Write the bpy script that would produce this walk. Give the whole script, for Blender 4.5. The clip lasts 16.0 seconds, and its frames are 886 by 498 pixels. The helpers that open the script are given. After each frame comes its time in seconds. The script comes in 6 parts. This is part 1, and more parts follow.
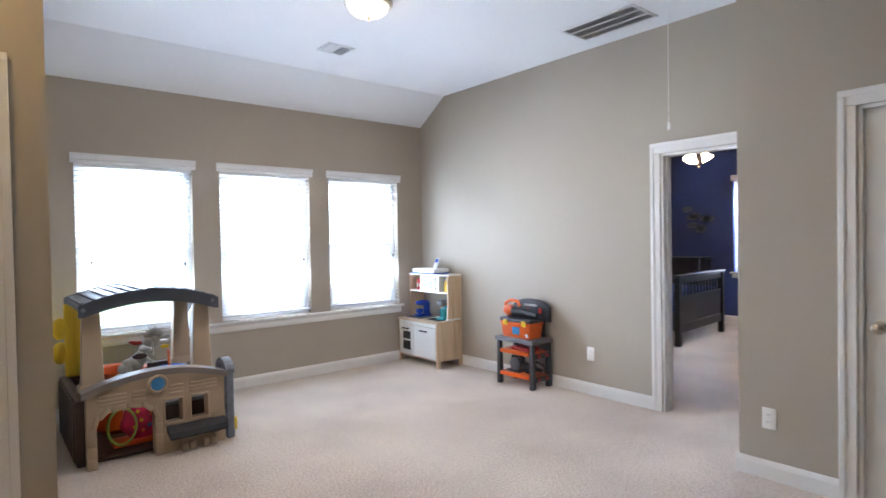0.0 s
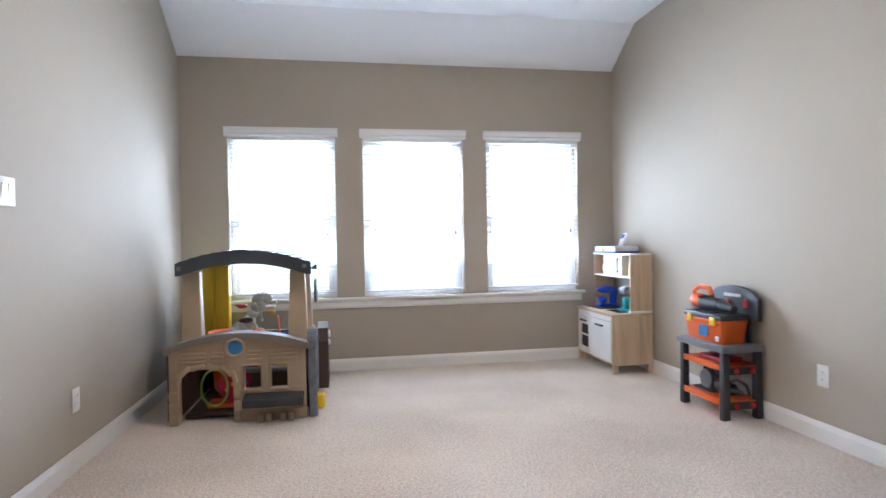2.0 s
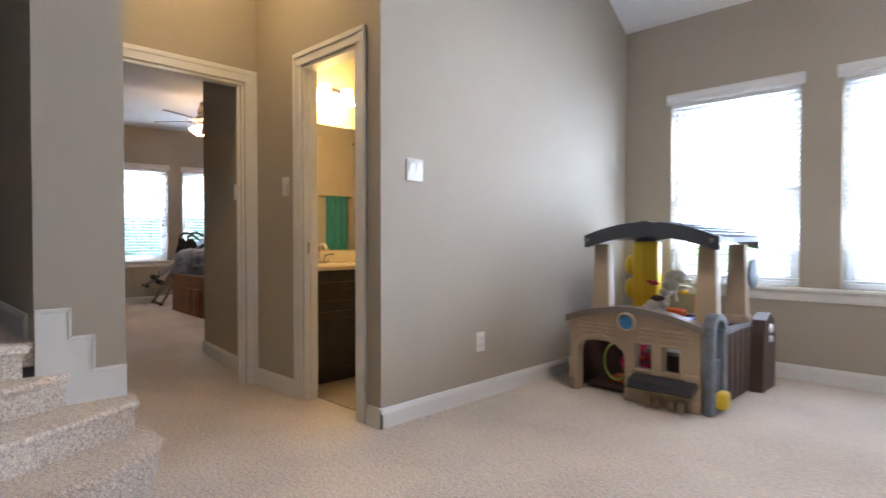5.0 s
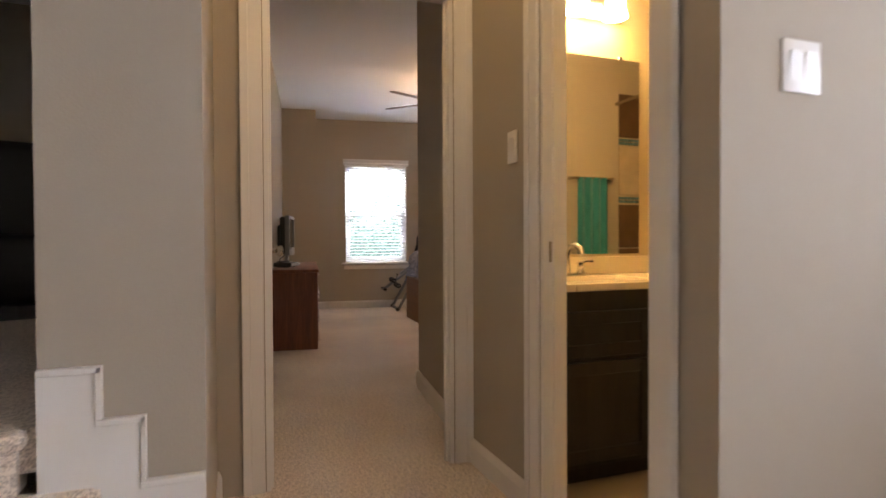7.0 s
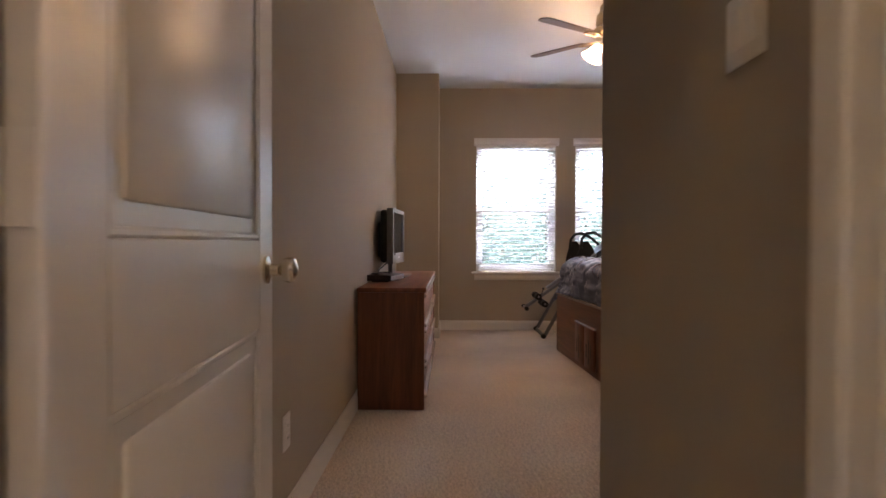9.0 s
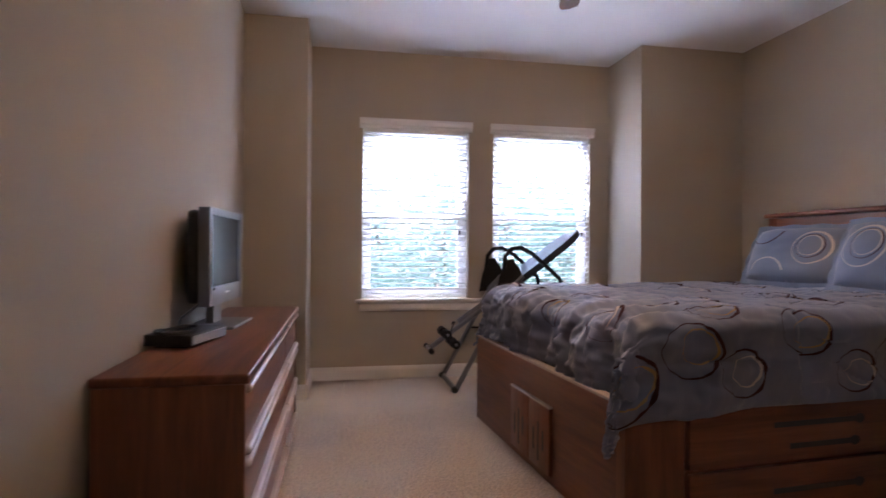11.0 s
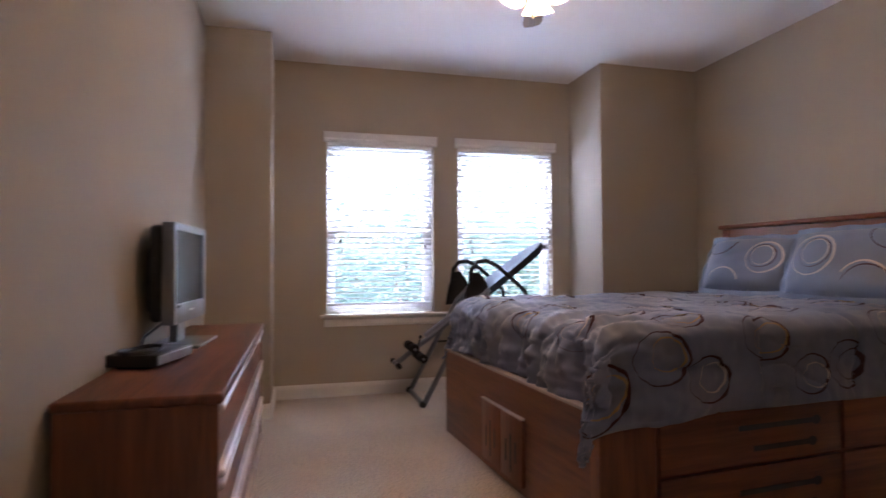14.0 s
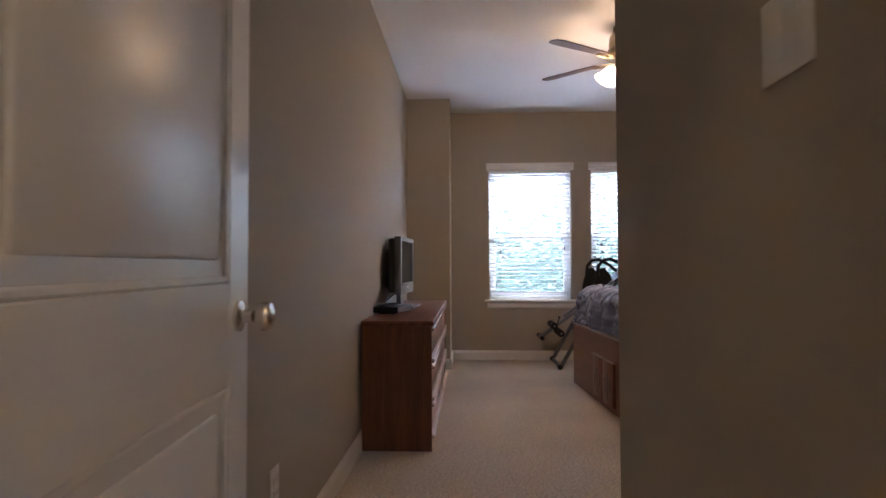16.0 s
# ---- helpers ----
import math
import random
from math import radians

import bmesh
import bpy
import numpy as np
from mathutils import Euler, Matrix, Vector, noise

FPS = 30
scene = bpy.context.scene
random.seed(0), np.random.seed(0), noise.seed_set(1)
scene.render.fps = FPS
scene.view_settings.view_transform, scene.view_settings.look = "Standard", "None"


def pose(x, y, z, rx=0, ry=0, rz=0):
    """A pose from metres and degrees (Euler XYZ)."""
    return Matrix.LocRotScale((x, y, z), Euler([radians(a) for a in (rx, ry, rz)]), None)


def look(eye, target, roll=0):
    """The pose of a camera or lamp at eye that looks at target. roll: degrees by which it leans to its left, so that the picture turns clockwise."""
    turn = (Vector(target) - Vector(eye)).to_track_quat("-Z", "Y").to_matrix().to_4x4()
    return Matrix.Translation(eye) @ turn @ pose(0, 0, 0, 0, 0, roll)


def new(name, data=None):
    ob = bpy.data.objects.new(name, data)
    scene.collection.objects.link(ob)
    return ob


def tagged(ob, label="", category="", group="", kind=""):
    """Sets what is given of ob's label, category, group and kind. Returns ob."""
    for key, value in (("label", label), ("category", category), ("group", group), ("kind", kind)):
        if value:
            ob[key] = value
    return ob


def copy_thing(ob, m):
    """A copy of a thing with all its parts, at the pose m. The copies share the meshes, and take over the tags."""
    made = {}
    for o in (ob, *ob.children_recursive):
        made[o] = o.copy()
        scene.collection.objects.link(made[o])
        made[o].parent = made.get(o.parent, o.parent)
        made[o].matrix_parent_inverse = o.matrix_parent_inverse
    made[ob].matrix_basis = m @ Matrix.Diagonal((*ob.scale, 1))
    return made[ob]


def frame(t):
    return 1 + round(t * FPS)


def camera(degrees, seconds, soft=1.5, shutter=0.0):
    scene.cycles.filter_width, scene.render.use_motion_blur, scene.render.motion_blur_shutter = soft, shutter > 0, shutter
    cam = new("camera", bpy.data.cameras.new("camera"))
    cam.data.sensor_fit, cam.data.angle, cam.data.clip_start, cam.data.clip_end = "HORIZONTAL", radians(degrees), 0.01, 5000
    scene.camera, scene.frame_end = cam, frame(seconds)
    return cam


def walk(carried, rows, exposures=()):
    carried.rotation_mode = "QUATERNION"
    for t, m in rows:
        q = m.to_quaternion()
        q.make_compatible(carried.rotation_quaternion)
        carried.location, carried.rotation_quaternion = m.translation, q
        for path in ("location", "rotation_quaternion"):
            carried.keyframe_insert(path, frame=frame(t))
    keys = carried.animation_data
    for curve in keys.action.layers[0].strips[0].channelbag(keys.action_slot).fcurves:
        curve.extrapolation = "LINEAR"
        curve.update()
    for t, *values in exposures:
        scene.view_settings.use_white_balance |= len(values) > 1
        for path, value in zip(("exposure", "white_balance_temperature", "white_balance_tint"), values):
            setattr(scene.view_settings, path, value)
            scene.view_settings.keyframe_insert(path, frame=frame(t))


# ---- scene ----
cam = camera(76.8, 16.0, shutter=0.4)
PATH = [
    (0, (0.180, 0.221, 1.397), (1.461, 1.757, 1.360), -1),
    (0.5, (0.534, 0.278, 1.338), (1.643, 1.942, 1.299), -1.1),
    (1, (0.886, 0.357, 1.238), (1.837, 2.116, 1.207), -1.2),
    (1.5, (1.326, 0.460, 1.143), (1.974, 2.352, 1.114), -1.2),
    (2, (1.776, 0.536, 1.117), (2.116, 2.507, 1.095), -1),
    (2.5, (2.245, 0.623, 1.097), (2.247, 2.623, 1.073), -0.8),
    (3, (2.593, 0.661, 1.080), (2.313, 2.641, 1.055), -0.7),
    (3.5, (2.794, 0.730, 1.005), (2.242, 2.652, 0.985), -0.6),
    (4, (2.880, 0.795, 1.036), (1.982, 2.582, 1.001), -0.3),
    (4.5, (2.872, 0.881, 1.002), (1.672, 2.482, 0.971), -0.2),
    (5, (2.653, 1.039, 0.983), (1.250, 2.464, 0.948), 0),
    (5.2, (2.545, 1.111, 0.966), (1.079, 2.471, 0.939), -0.2),
    (7.3, (1.058, 2.018, 0.975), (-0.850, 2.619, 0.942), -0.1),
    (7.5, (0.884, 2.087, 0.982), (-1.042, 2.626, 0.950), 0),
    (8, (0.462, 2.210, 0.981), (-1.506, 2.566, 0.945), -0),
    (10.3, (-1.719, 2.550, 1.022), (-3.711, 2.731, 0.998), 0.2),
    (10.5, (-1.861, 2.597, 1.038), (-3.841, 2.880, 1.017), 0.2),
    (11, (-2.125, 2.643, 1.059), (-4.033, 3.242, 1.063), 0.4),
    (11.5, (-2.279, 2.646, 1.116), (-4.079, 3.517, 1.136), 0.3),
    (12, (-2.386, 2.647, 1.190), (-4.102, 3.674, 1.210), 0.1),
    (12.5, (-2.407, 2.643, 1.207), (-4.038, 3.800, 1.230), 0.1),
    (13, (-2.407, 2.641, 1.213), (-4.013, 3.833, 1.238), 0.1),
    (13.5, (-2.344, 2.609, 1.144), (-4.001, 3.728, 1.178), -0.3),
    (14, (-2.140, 2.594, 1.055), (-3.999, 3.329, 1.110), -0.3),
    (14.5, (-1.805, 2.539, 1.027), (-3.736, 3.058, 1.089), -0.2),
    (15, (-1.438, 2.506, 1.036), (-3.411, 2.821, 1.095), -0.2),
    (15.5, (-1.055, 2.445, 1.041), (-3.039, 2.687, 1.099), -0.1),
    (16, (-0.656, 2.412, 1.021), (-2.650, 2.566, 1.081), -0.2),
]
EXPOSURES = [(0.0, 3.48, 5850, 18), (4.0, 3.48, 5850, 18), (5.2, 3.4, 6000, 19), (7.3, 3.28, 6850, 26), (8.2, 3.18, 6850, 28), (10.5, 3.2, 5950, 33), (11.5, 3.35, 5900, 33), (13.5, 3.35, 5900, 33), (14.5, 3.22, 5950, 31), (16.0, 3.1, 5850, 25)]
walk(cam, [(t, look(eye, target, roll)) for t, eye, target, roll in PATH], EXPOSURES)

# ---- light ----
# the bedroom stands a few degrees askew of the playroom; its own plan is turned about the hall
BEDROOM = pose(0.67, 2.114, 0, 0, 0, -6.94) @ pose(-0.746, -2.321, 0)
world = bpy.data.worlds.new("world")
scene.world = world
world.use_nodes = True
wn = world.node_tree.nodes
sky = wn.new("ShaderNodeTexSky")
sky.sky_type = "NISHITA"
sky.sun_disc = False
sky.sun_elevation, sky.sun_rotation = radians(48), radians(150)
wn["Background"].inputs[1].default_value = 0.15
world.node_tree.links.new(sky.outputs[0], wn["Background"].inputs[0])
sun = new("sun", bpy.data.lights.new("sun", "SUN"))
sun.data.energy, sun.data.angle, sun.data.color = 4.0, radians(0.5), (1, 0.95, 0.88)
sun.matrix_world = look((3, -8, 12), (0, 0, 0))


def area_lamp(name, m, w, h, power, color):
    lamp = new(name, bpy.data.lights.new(name, "AREA"))
    lamp.data.shape, lamp.data.size, lamp.data.size_y = "RECTANGLE", w, h
    lamp.data.energy, lamp.data.color, lamp.matrix_world = power, color, m
    return lamp


def bulb_lamp(name, at, power, color, radius=0.04):
    lamp = new(name, bpy.data.lights.new(name, "POINT"))
    lamp.data.energy, lamp.data.color, lamp.data.shadow_soft_size, lamp.location = power, color, radius, at
    return lamp


DAY = (0.72, 0.87, 1.0)
WARM = (1.0, 0.72, 0.38)
for cx in (1.24, 2.385, 3.505):
    area_lamp("window_daylight", look((cx, 5.735, 1.365), (cx, 4.0, 2.0)), 0.88, 1.40, 4.6, DAY)
area_lamp("north_sky", look((2.37, 6.75, 3.05), (2.37, 3.6, 0.0)), 3.8, 2.0, 105, DAY)
area_lamp("west_sky", BEDROOM @ look((-7.95, 3.95, 3.20), (-4.4, 3.8, 0.2)), 2.6, 1.6, 130, DAY)
area_lamp("east_sky", look((10.4, 3.4, 3.1), (7.5, 3.4, 0.3)), 1.4, 1.4, 380, DAY)
area_lamp("ceiling_light_glow", look((2.26, 3.46, 2.868), (2.26, 3.47, 0)), 0.26, 0.26, 2.3, (1.0, 0.86, 0.70))
bulb_lamp("ceiling_light_bulb", (2.26, 3.46, 2.80), 0.12, WARM, 0.10)
bulb_lamp("fan_bulb", BEDROOM @ Vector((-4.53, 3.56, 2.21)), 0.55, WARM, 0.08)
bulb_lamp("navy_fan_bulb", (7.4, 3.70, 2.26), 0.8, WARM, 0.08)
bulb_lamp("vanity_bulb", (-0.78, 3.36, 1.95), 1.65, (1.0, 0.70, 0.23), 0.10)
bulb_lamp("hall_light_bulb", (-0.2, 2.3, 2.78), 1.5, (1.0, 0.68, 0.26), 0.10)

# ---- materials ----


def material(name, color, rough=0.6, metal=0.0, vary=0.06, scale=8.0, fine=0.0, fine_scale=300.0, bump=0.0, bump_scale=200.0, spec=0.5,
             sheen=0.0, transmission=0.0, emit=None, power=0.0):
    mat = bpy.data.materials.new(name)
    mat.use_nodes = True
    nodes, links = mat.node_tree.nodes, mat.node_tree.links
    b = nodes["Principled BSDF"]
    b.inputs["Roughness"].default_value, b.inputs["Metallic"].default_value = rough, metal
    b.inputs["Specular IOR Level"].default_value = spec
    b.inputs["Sheen Weight"].default_value = sheen
    b.inputs["Transmission Weight"].default_value = transmission
    coord = nodes.new("ShaderNodeTexCoord")
    base = nodes.new("ShaderNodeRGB")
    base.outputs[0].default_value = (*color, 1)
    last = base.outputs[0]
    for amount, size, detail in ((vary, scale, 4.0), (fine, fine_scale, 2.0)):
        if amount:
            n = nodes.new("ShaderNodeTexNoise")
            n.inputs["Scale"].default_value, n.inputs["Detail"].default_value = size, detail
            links.new(coord.outputs["Object"], n.inputs["Vector"])
            r = nodes.new("ShaderNodeMapRange")
            r.inputs["From Min"].default_value, r.inputs["From Max"].default_value = 0.25, 0.75
            r.inputs["To Min"].default_value, r.inputs["To Max"].default_value = 1 - amount, 1 + amount
            links.new(n.outputs["Fac"], r.inputs["Value"])
            mix = nodes.new("ShaderNodeVectorMath")
            mix.operation = "SCALE"
            links.new(last, mix.inputs[0])
            links.new(r.outputs[0], mix.inputs["Scale"])
            last = mix.outputs[0]
    links.new(last, b.inputs["Base Color"])
    if bump:
        n = nodes.new("ShaderNodeTexNoise")
        n.inputs["Scale"].default_value, n.inputs["Detail"].default_value = bump_scale, 3.0
        links.new(coord.outputs["Object"], n.inputs["Vector"])
        k = nodes.new("ShaderNodeBump")
        k.inputs["Strength"].default_value, k.inputs["Distance"].default_value = bump, 0.004
        links.new(n.outputs["Fac"], k.inputs["Height"])
        links.new(k.outputs[0], b.inputs["Normal"])
    if emit:
        b.inputs["Emission Color"].default_value, b.inputs["Emission Strength"].default_value = (*emit, 1), power
    return mat


def wood(name, dark, light, rough=0.4, axis=0, scale=1.0, spec=0.5):
    mat = bpy.data.materials.new(name)
    mat.use_nodes = True
    nodes, links = mat.node_tree.nodes, mat.node_tree.links
    b = nodes["Principled BSDF"]
    b.inputs["Roughness"].default_value, b.inputs["Specular IOR Level"].default_value = rough, spec
    coord = nodes.new("ShaderNodeTexCoord")
    info = nodes.new("ShaderNodeObjectInfo")
    shift = nodes.new("ShaderNodeVectorMath")
    shift.operation = "ADD"
    links.new(coord.outputs["Object"], shift.inputs[0])
    links.new(info.outputs["Random"], shift.inputs[1])
    stretch = nodes.new("ShaderNodeMapping")
    s = [14 * scale] * 3
    s[axis] = 1.1 * scale
    stretch.inputs["Scale"].default_value = s
    links.new(shift.outputs[0], stretch.inputs["Vector"])
    broad = nodes.new("ShaderNodeTexNoise")
    broad.inputs["Scale"].default_value, broad.inputs["Detail"].default_value, broad.inputs["Distortion"].default_value = 1.0, 5.0, 1.2
    links.new(stretch.outputs[0], broad.inputs["Vector"])
    pores = nodes.new("ShaderNodeTexNoise")
    pores.inputs["Scale"].default_value, pores.inputs["Detail"].default_value = 7.0, 3.0
    links.new(stretch.outputs[0], pores.inputs["Vector"])
    add = nodes.new("ShaderNodeMath")
    add.operation = "MULTIPLY_ADD"
    add.inputs[1].default_value = 0.35
    links.new(pores.outputs["Fac"], add.inputs[0])
    links.new(broad.outputs["Fac"], add.inputs[2])
    ramp = nodes.new("ShaderNodeValToRGB")
    ramp.color_ramp.elements[0].position, ramp.color_ramp.elements[0].color = 0.45, (*dark, 1)
    ramp.color_ramp.elements[1].position, ramp.color_ramp.elements[1].color = 0.85, (*light, 1)
    links.new(add.outputs[0], ramp.inputs[0])
    links.new(ramp.outputs[0], b.inputs["Base Color"])
    k = nodes.new("ShaderNodeBump")
    k.inputs["Strength"].default_value, k.inputs["Distance"].default_value = 0.15, 0.002
    links.new(add.outputs[0], k.inputs["Height"])
    links.new(k.outputs[0], b.inputs["Normal"])
    return mat


M_WALL = material("beige_wall_paint", (0.43, 0.383, 0.312), 0.75, vary=0.02, scale=1.5, fine=0.015, bump=0.12, bump_scale=160, spec=0.25)
M_BLUE = material("navy_wall_paint", (0.045, 0.065, 0.18), 0.7, vary=0.03, scale=1.5, bump=0.12, bump_scale=160, spec=0.25)
M_CEIL = material("white_ceiling_paint", (0.85, 0.86, 0.87), 0.85, vary=0.015, scale=1.2, bump=0.2, bump_scale=120, spec=0.15)
M_TRIM = material("white_trim_paint", (0.78, 0.77, 0.74), 0.35, vary=0.02, scale=6, spec=0.5)
M_DOOR = material("white_door_paint", (0.74, 0.73, 0.70), 0.3, vary=0.02, scale=5, bump=0.05, bump_scale=400)
M_PLATE = material("white_plastic_plate", (0.80, 0.79, 0.76), 0.3, vary=0.01)
M_SLAT = material("white_blind_slat", (0.72, 0.72, 0.71), 0.4, vary=0.01)
M_NICKEL = material("satin_nickel", (0.60, 0.55, 0.47), 0.25, 1.0, vary=0.04, scale=30)
M_CHROME = material("polished_chrome", (0.75, 0.75, 0.76), 0.1, 1.0, vary=0.02)
M_BLACK = material("black_plastic", (0.02, 0.02, 0.022), 0.45, vary=0.1)


def carpet_material(name, dark, light):
    mat = bpy.data.materials.new(name)
    mat.use_nodes = True
    nodes, links = mat.node_tree.nodes, mat.node_tree.links
    b = nodes["Principled BSDF"]
    b.inputs["Roughness"].default_value, b.inputs["Specular IOR Level"].default_value = 0.95, 0.1
    b.inputs["Sheen Weight"].default_value, b.inputs["Sheen Roughness"].default_value = 0.35, 0.5
    coord = nodes.new("ShaderNodeTexCoord")

    def field(scale, detail):
        n = nodes.new("ShaderNodeTexNoise")
        n.inputs["Scale"].default_value, n.inputs["Detail"].default_value = scale, detail
        links.new(coord.outputs["Object"], n.inputs["Vector"])
        return n.outputs["Fac"]
    tufts, clumps, tracks = field(200, 3.5), field(70, 3), field(1.4, 2)
    a = nodes.new("ShaderNodeMath")
    a.operation = "MULTIPLY_ADD"
    a.inputs[1].default_value = 0.55
    links.new(clumps, a.inputs[0])
    links.new(tufts, a.inputs[2])
    c = nodes.new("ShaderNodeMath")
    c.operation = "MULTIPLY_ADD"
    c.inputs[1].default_value = 0.29
    links.new(tracks, c.inputs[0])
    links.new(a.outputs[0], c.inputs[2])
    ramp = nodes.new("ShaderNodeValToRGB")
    ramp.color_ramp.elements[0].position, ramp.color_ramp.elements[0].color = 0.75, (*dark, 1)
    ramp.color_ramp.elements[1].position, ramp.color_ramp.elements[1].color = 1.0, (*light, 1)
    half = nodes.new("ShaderNodeMath")
    half.operation = "MULTIPLY"
    half.inputs[1].default_value = 0.95
    links.new(c.outputs[0], half.inputs[0])
    links.new(half.outputs[0], ramp.inputs[0])
    links.new(ramp.outputs[0], b.inputs["Base Color"])
    k = nodes.new("ShaderNodeBump")
    k.inputs["Strength"].default_value, k.inputs["Distance"].default_value = 0.9, 0.009
    links.new(a.outputs[0], k.inputs["Height"])
    links.new(k.outputs[0], b.inputs["Normal"])
    return mat


M_CARPET = carpet_material("beige_cut_pile_carpet", (0.44, 0.355, 0.285), (0.93, 0.81, 0.68))

# ---- mesh helpers ----


def box(bm, x0, x1, y0, y1, z0, z1, bevel=0.0, segments=1):
    m = Matrix.LocRotScale(((x0 + x1) / 2, (y0 + y1) / 2, (z0 + z1) / 2), None, (abs(x1 - x0), abs(y1 - y0), abs(z1 - z0)))
    made = bmesh.ops.create_cube(bm, size=1.0, matrix=m)
    if bevel:
        edges = list({e for v in made["verts"] for e in v.link_edges})
        bmesh.ops.bevel(bm, geom=edges, offset=bevel, segments=segments, affect="EDGES", profile=0.5)


def rod(bm, a, b, r, r2=None, sides=12):
    a, b = Vector(a), Vector(b)
    way = b - a
    m = Matrix.Translation((a + b) / 2) @ way.to_track_quat("Z", "Y").to_matrix().to_4x4()
    bmesh.ops.create_cone(bm, cap_ends=True, segments=sides, radius1=r, radius2=r if r2 is None else r2, depth=way.length, matrix=m)


def ball(bm, at, r, scale=(1, 1, 1), u=14, v=10):
    bmesh.ops.create_uvsphere(bm, u_segments=u, v_segments=v, radius=r, matrix=Matrix.LocRotScale(at, None, scale))


def lathe(bm, profile, m=Matrix(), steps=20):
    """Turns (radius, height) pairs about z."""
    rings = []
    for r, z in profile:
        rings.append([bm.verts.new(m @ Vector((r * math.cos(k * math.tau / steps), r * math.sin(k * math.tau / steps), z))) for k in range(steps)])
    for lo, hi in zip(rings, rings[1:]):
        for k in range(steps):
            bm.faces.new((lo[k], lo[(k + 1) % steps], hi[(k + 1) % steps], hi[k]))
    if profile[0][0] > 1e-5:
        bm.faces.new(rings[0][::-1])
    if profile[-1][0] > 1e-5:
        bm.faces.new(rings[-1])


def prism(bm, outline, depth, m=Matrix()):
    """Extrudes a flat outline of (u, v) along the third axis; m takes (u, v, d) to the thing."""
    lo = [bm.verts.new(m @ Vector((u, v, 0))) for u, v in outline]
    hi = [bm.verts.new(m @ Vector((u, v, depth))) for u, v in outline]
    bm.faces.new(lo[::-1])
    bm.faces.new(hi)
    n = len(lo)
    for k in range(n):
        bm.faces.new((lo[k], lo[(k + 1) % n], hi[(k + 1) % n], hi[k]))


def tube(bm, points, r, sides=8, close=True):
    """A round tube along points."""
    points = [Vector(p) for p in points]
    rings, side = [], None
    for i, p in enumerate(points):
        way = (points[min(i + 1, len(points) - 1)] - points[max(i - 1, 0)]).normalized()
        if side is None:
            side = way.orthogonal().normalized()
        side = (side - way * side.dot(way)).normalized()
        up = way.cross(side)
        rings.append([bm.verts.new(p + r * (math.cos(k * math.tau / sides) * side + math.sin(k * math.tau / sides) * up)) for k in range(sides)])
    for lo, hi in zip(rings, rings[1:]):
        for k in range(sides):
            bm.faces.new((lo[k], lo[(k + 1) % sides], hi[(k + 1) % sides], hi[k]))
    if close:
        bm.faces.new(rings[0][::-1])
        bm.faces.new(rings[-1])


FRONT = Matrix(((1, 0, 0, 0), (0, 0, 1, 0), (0, 1, 0, 0), (0, 0, 0, 1)))   # (u, v, d) -> x, z, depth along y
SIDE = Matrix(((0, 0, 1, 0), (1, 0, 0, 0), (0, 1, 0, 0), (0, 0, 0, 1)))    # (u, v, d) -> y, z, depth along x


def part(name, bm, mat, parent=None, label="", smooth=True, m=None):
    bmesh.ops.recalc_face_normals(bm, faces=bm.faces)
    me = bpy.data.meshes.new(name)
    bm.to_mesh(me)
    bm.free()
    me.materials.append(mat)
    if smooth:
        me.shade_smooth()
        me.set_sharp_from_angle(angle=radians(38))
    ob = new(name, me)
    if parent:
        ob.parent = parent
    if m is not None:
        ob.matrix_basis = m
    if label:
        tagged(ob, label)
    return ob


def thing(name, m, label, category, group="", kind=""):
    ob = new(name)
    ob.empty_display_size = 0.05
    ob.matrix_basis = m
    return tagged(ob, label, category, group, kind)


def block(name, x0, x1, y0, y1, z0, z1, mat, parent=None, label="", bevel=0.0, segments=1):
    bm = bmesh.new()
    box(bm, x0, x1, y0, y1, z0, z1, bevel, segments)
    return part(name, bm, mat, parent, label)


def wall(name, axis, a0, a1, c0, c1, z0, z1, mat, holes=(), label=""):
    """A wall along axis from a0 to a1, between c0 and c1 across, with holes (a0, a1, z0, z1) right through it."""
    us = sorted({a0, a1, *(h[0] for h in holes), *(h[1] for h in holes)})
    zs = sorted({z0, z1, *(h[2] for h in holes), *(h[3] for h in holes)})
    us, zs = [u for u in us if a0 <= u <= a1], [z for z in zs if z0 <= z <= z1]
    bm, cache = bmesh.new(), {}

    def vert(u, c, z):
        key = (u, c, z)
        if key not in cache:
            cache[key] = bm.verts.new((u, c, z) if axis == "x" else (c, u, z))
        return cache[key]

    def solid(i, j):
        if not (0 <= i < len(us) - 1 and 0 <= j < len(zs) - 1):
            return False
        u, z = (us[i] + us[i + 1]) / 2, (zs[j] + zs[j + 1]) / 2
        return not any(h[0] < u < h[1] and h[2] < z < h[3] for h in holes)
    for i in range(len(us) - 1):
        for j in range(len(zs) - 1):
            if not solid(i, j):
                continue
            u0, u1, w0, w1 = us[i], us[i + 1], zs[j], zs[j + 1]
            for c in (c0, c1):
                bm.faces.new([vert(u0, c, w0), vert(u1, c, w0), vert(u1, c, w1), vert(u0, c, w1)])
            for di, dj, p, q in ((-1, 0, (u0, w0), (u0, w1)), (1, 0, (u1, w0), (u1, w1)), (0, -1, (u0, w0), (u1, w0)), (0, 1, (u0, w1), (u1, w1))):
                if not solid(i + di, j + dj):
                    bm.faces.new([vert(p[0], c0, p[1]), vert(q[0], c0, q[1]), vert(q[0], c1, q[1]), vert(p[0], c1, p[1])])
    ob = part(name, bm, mat, smooth=False)
    return tagged(ob, label or "beige painted drywall wall", "wall", kind="structure")


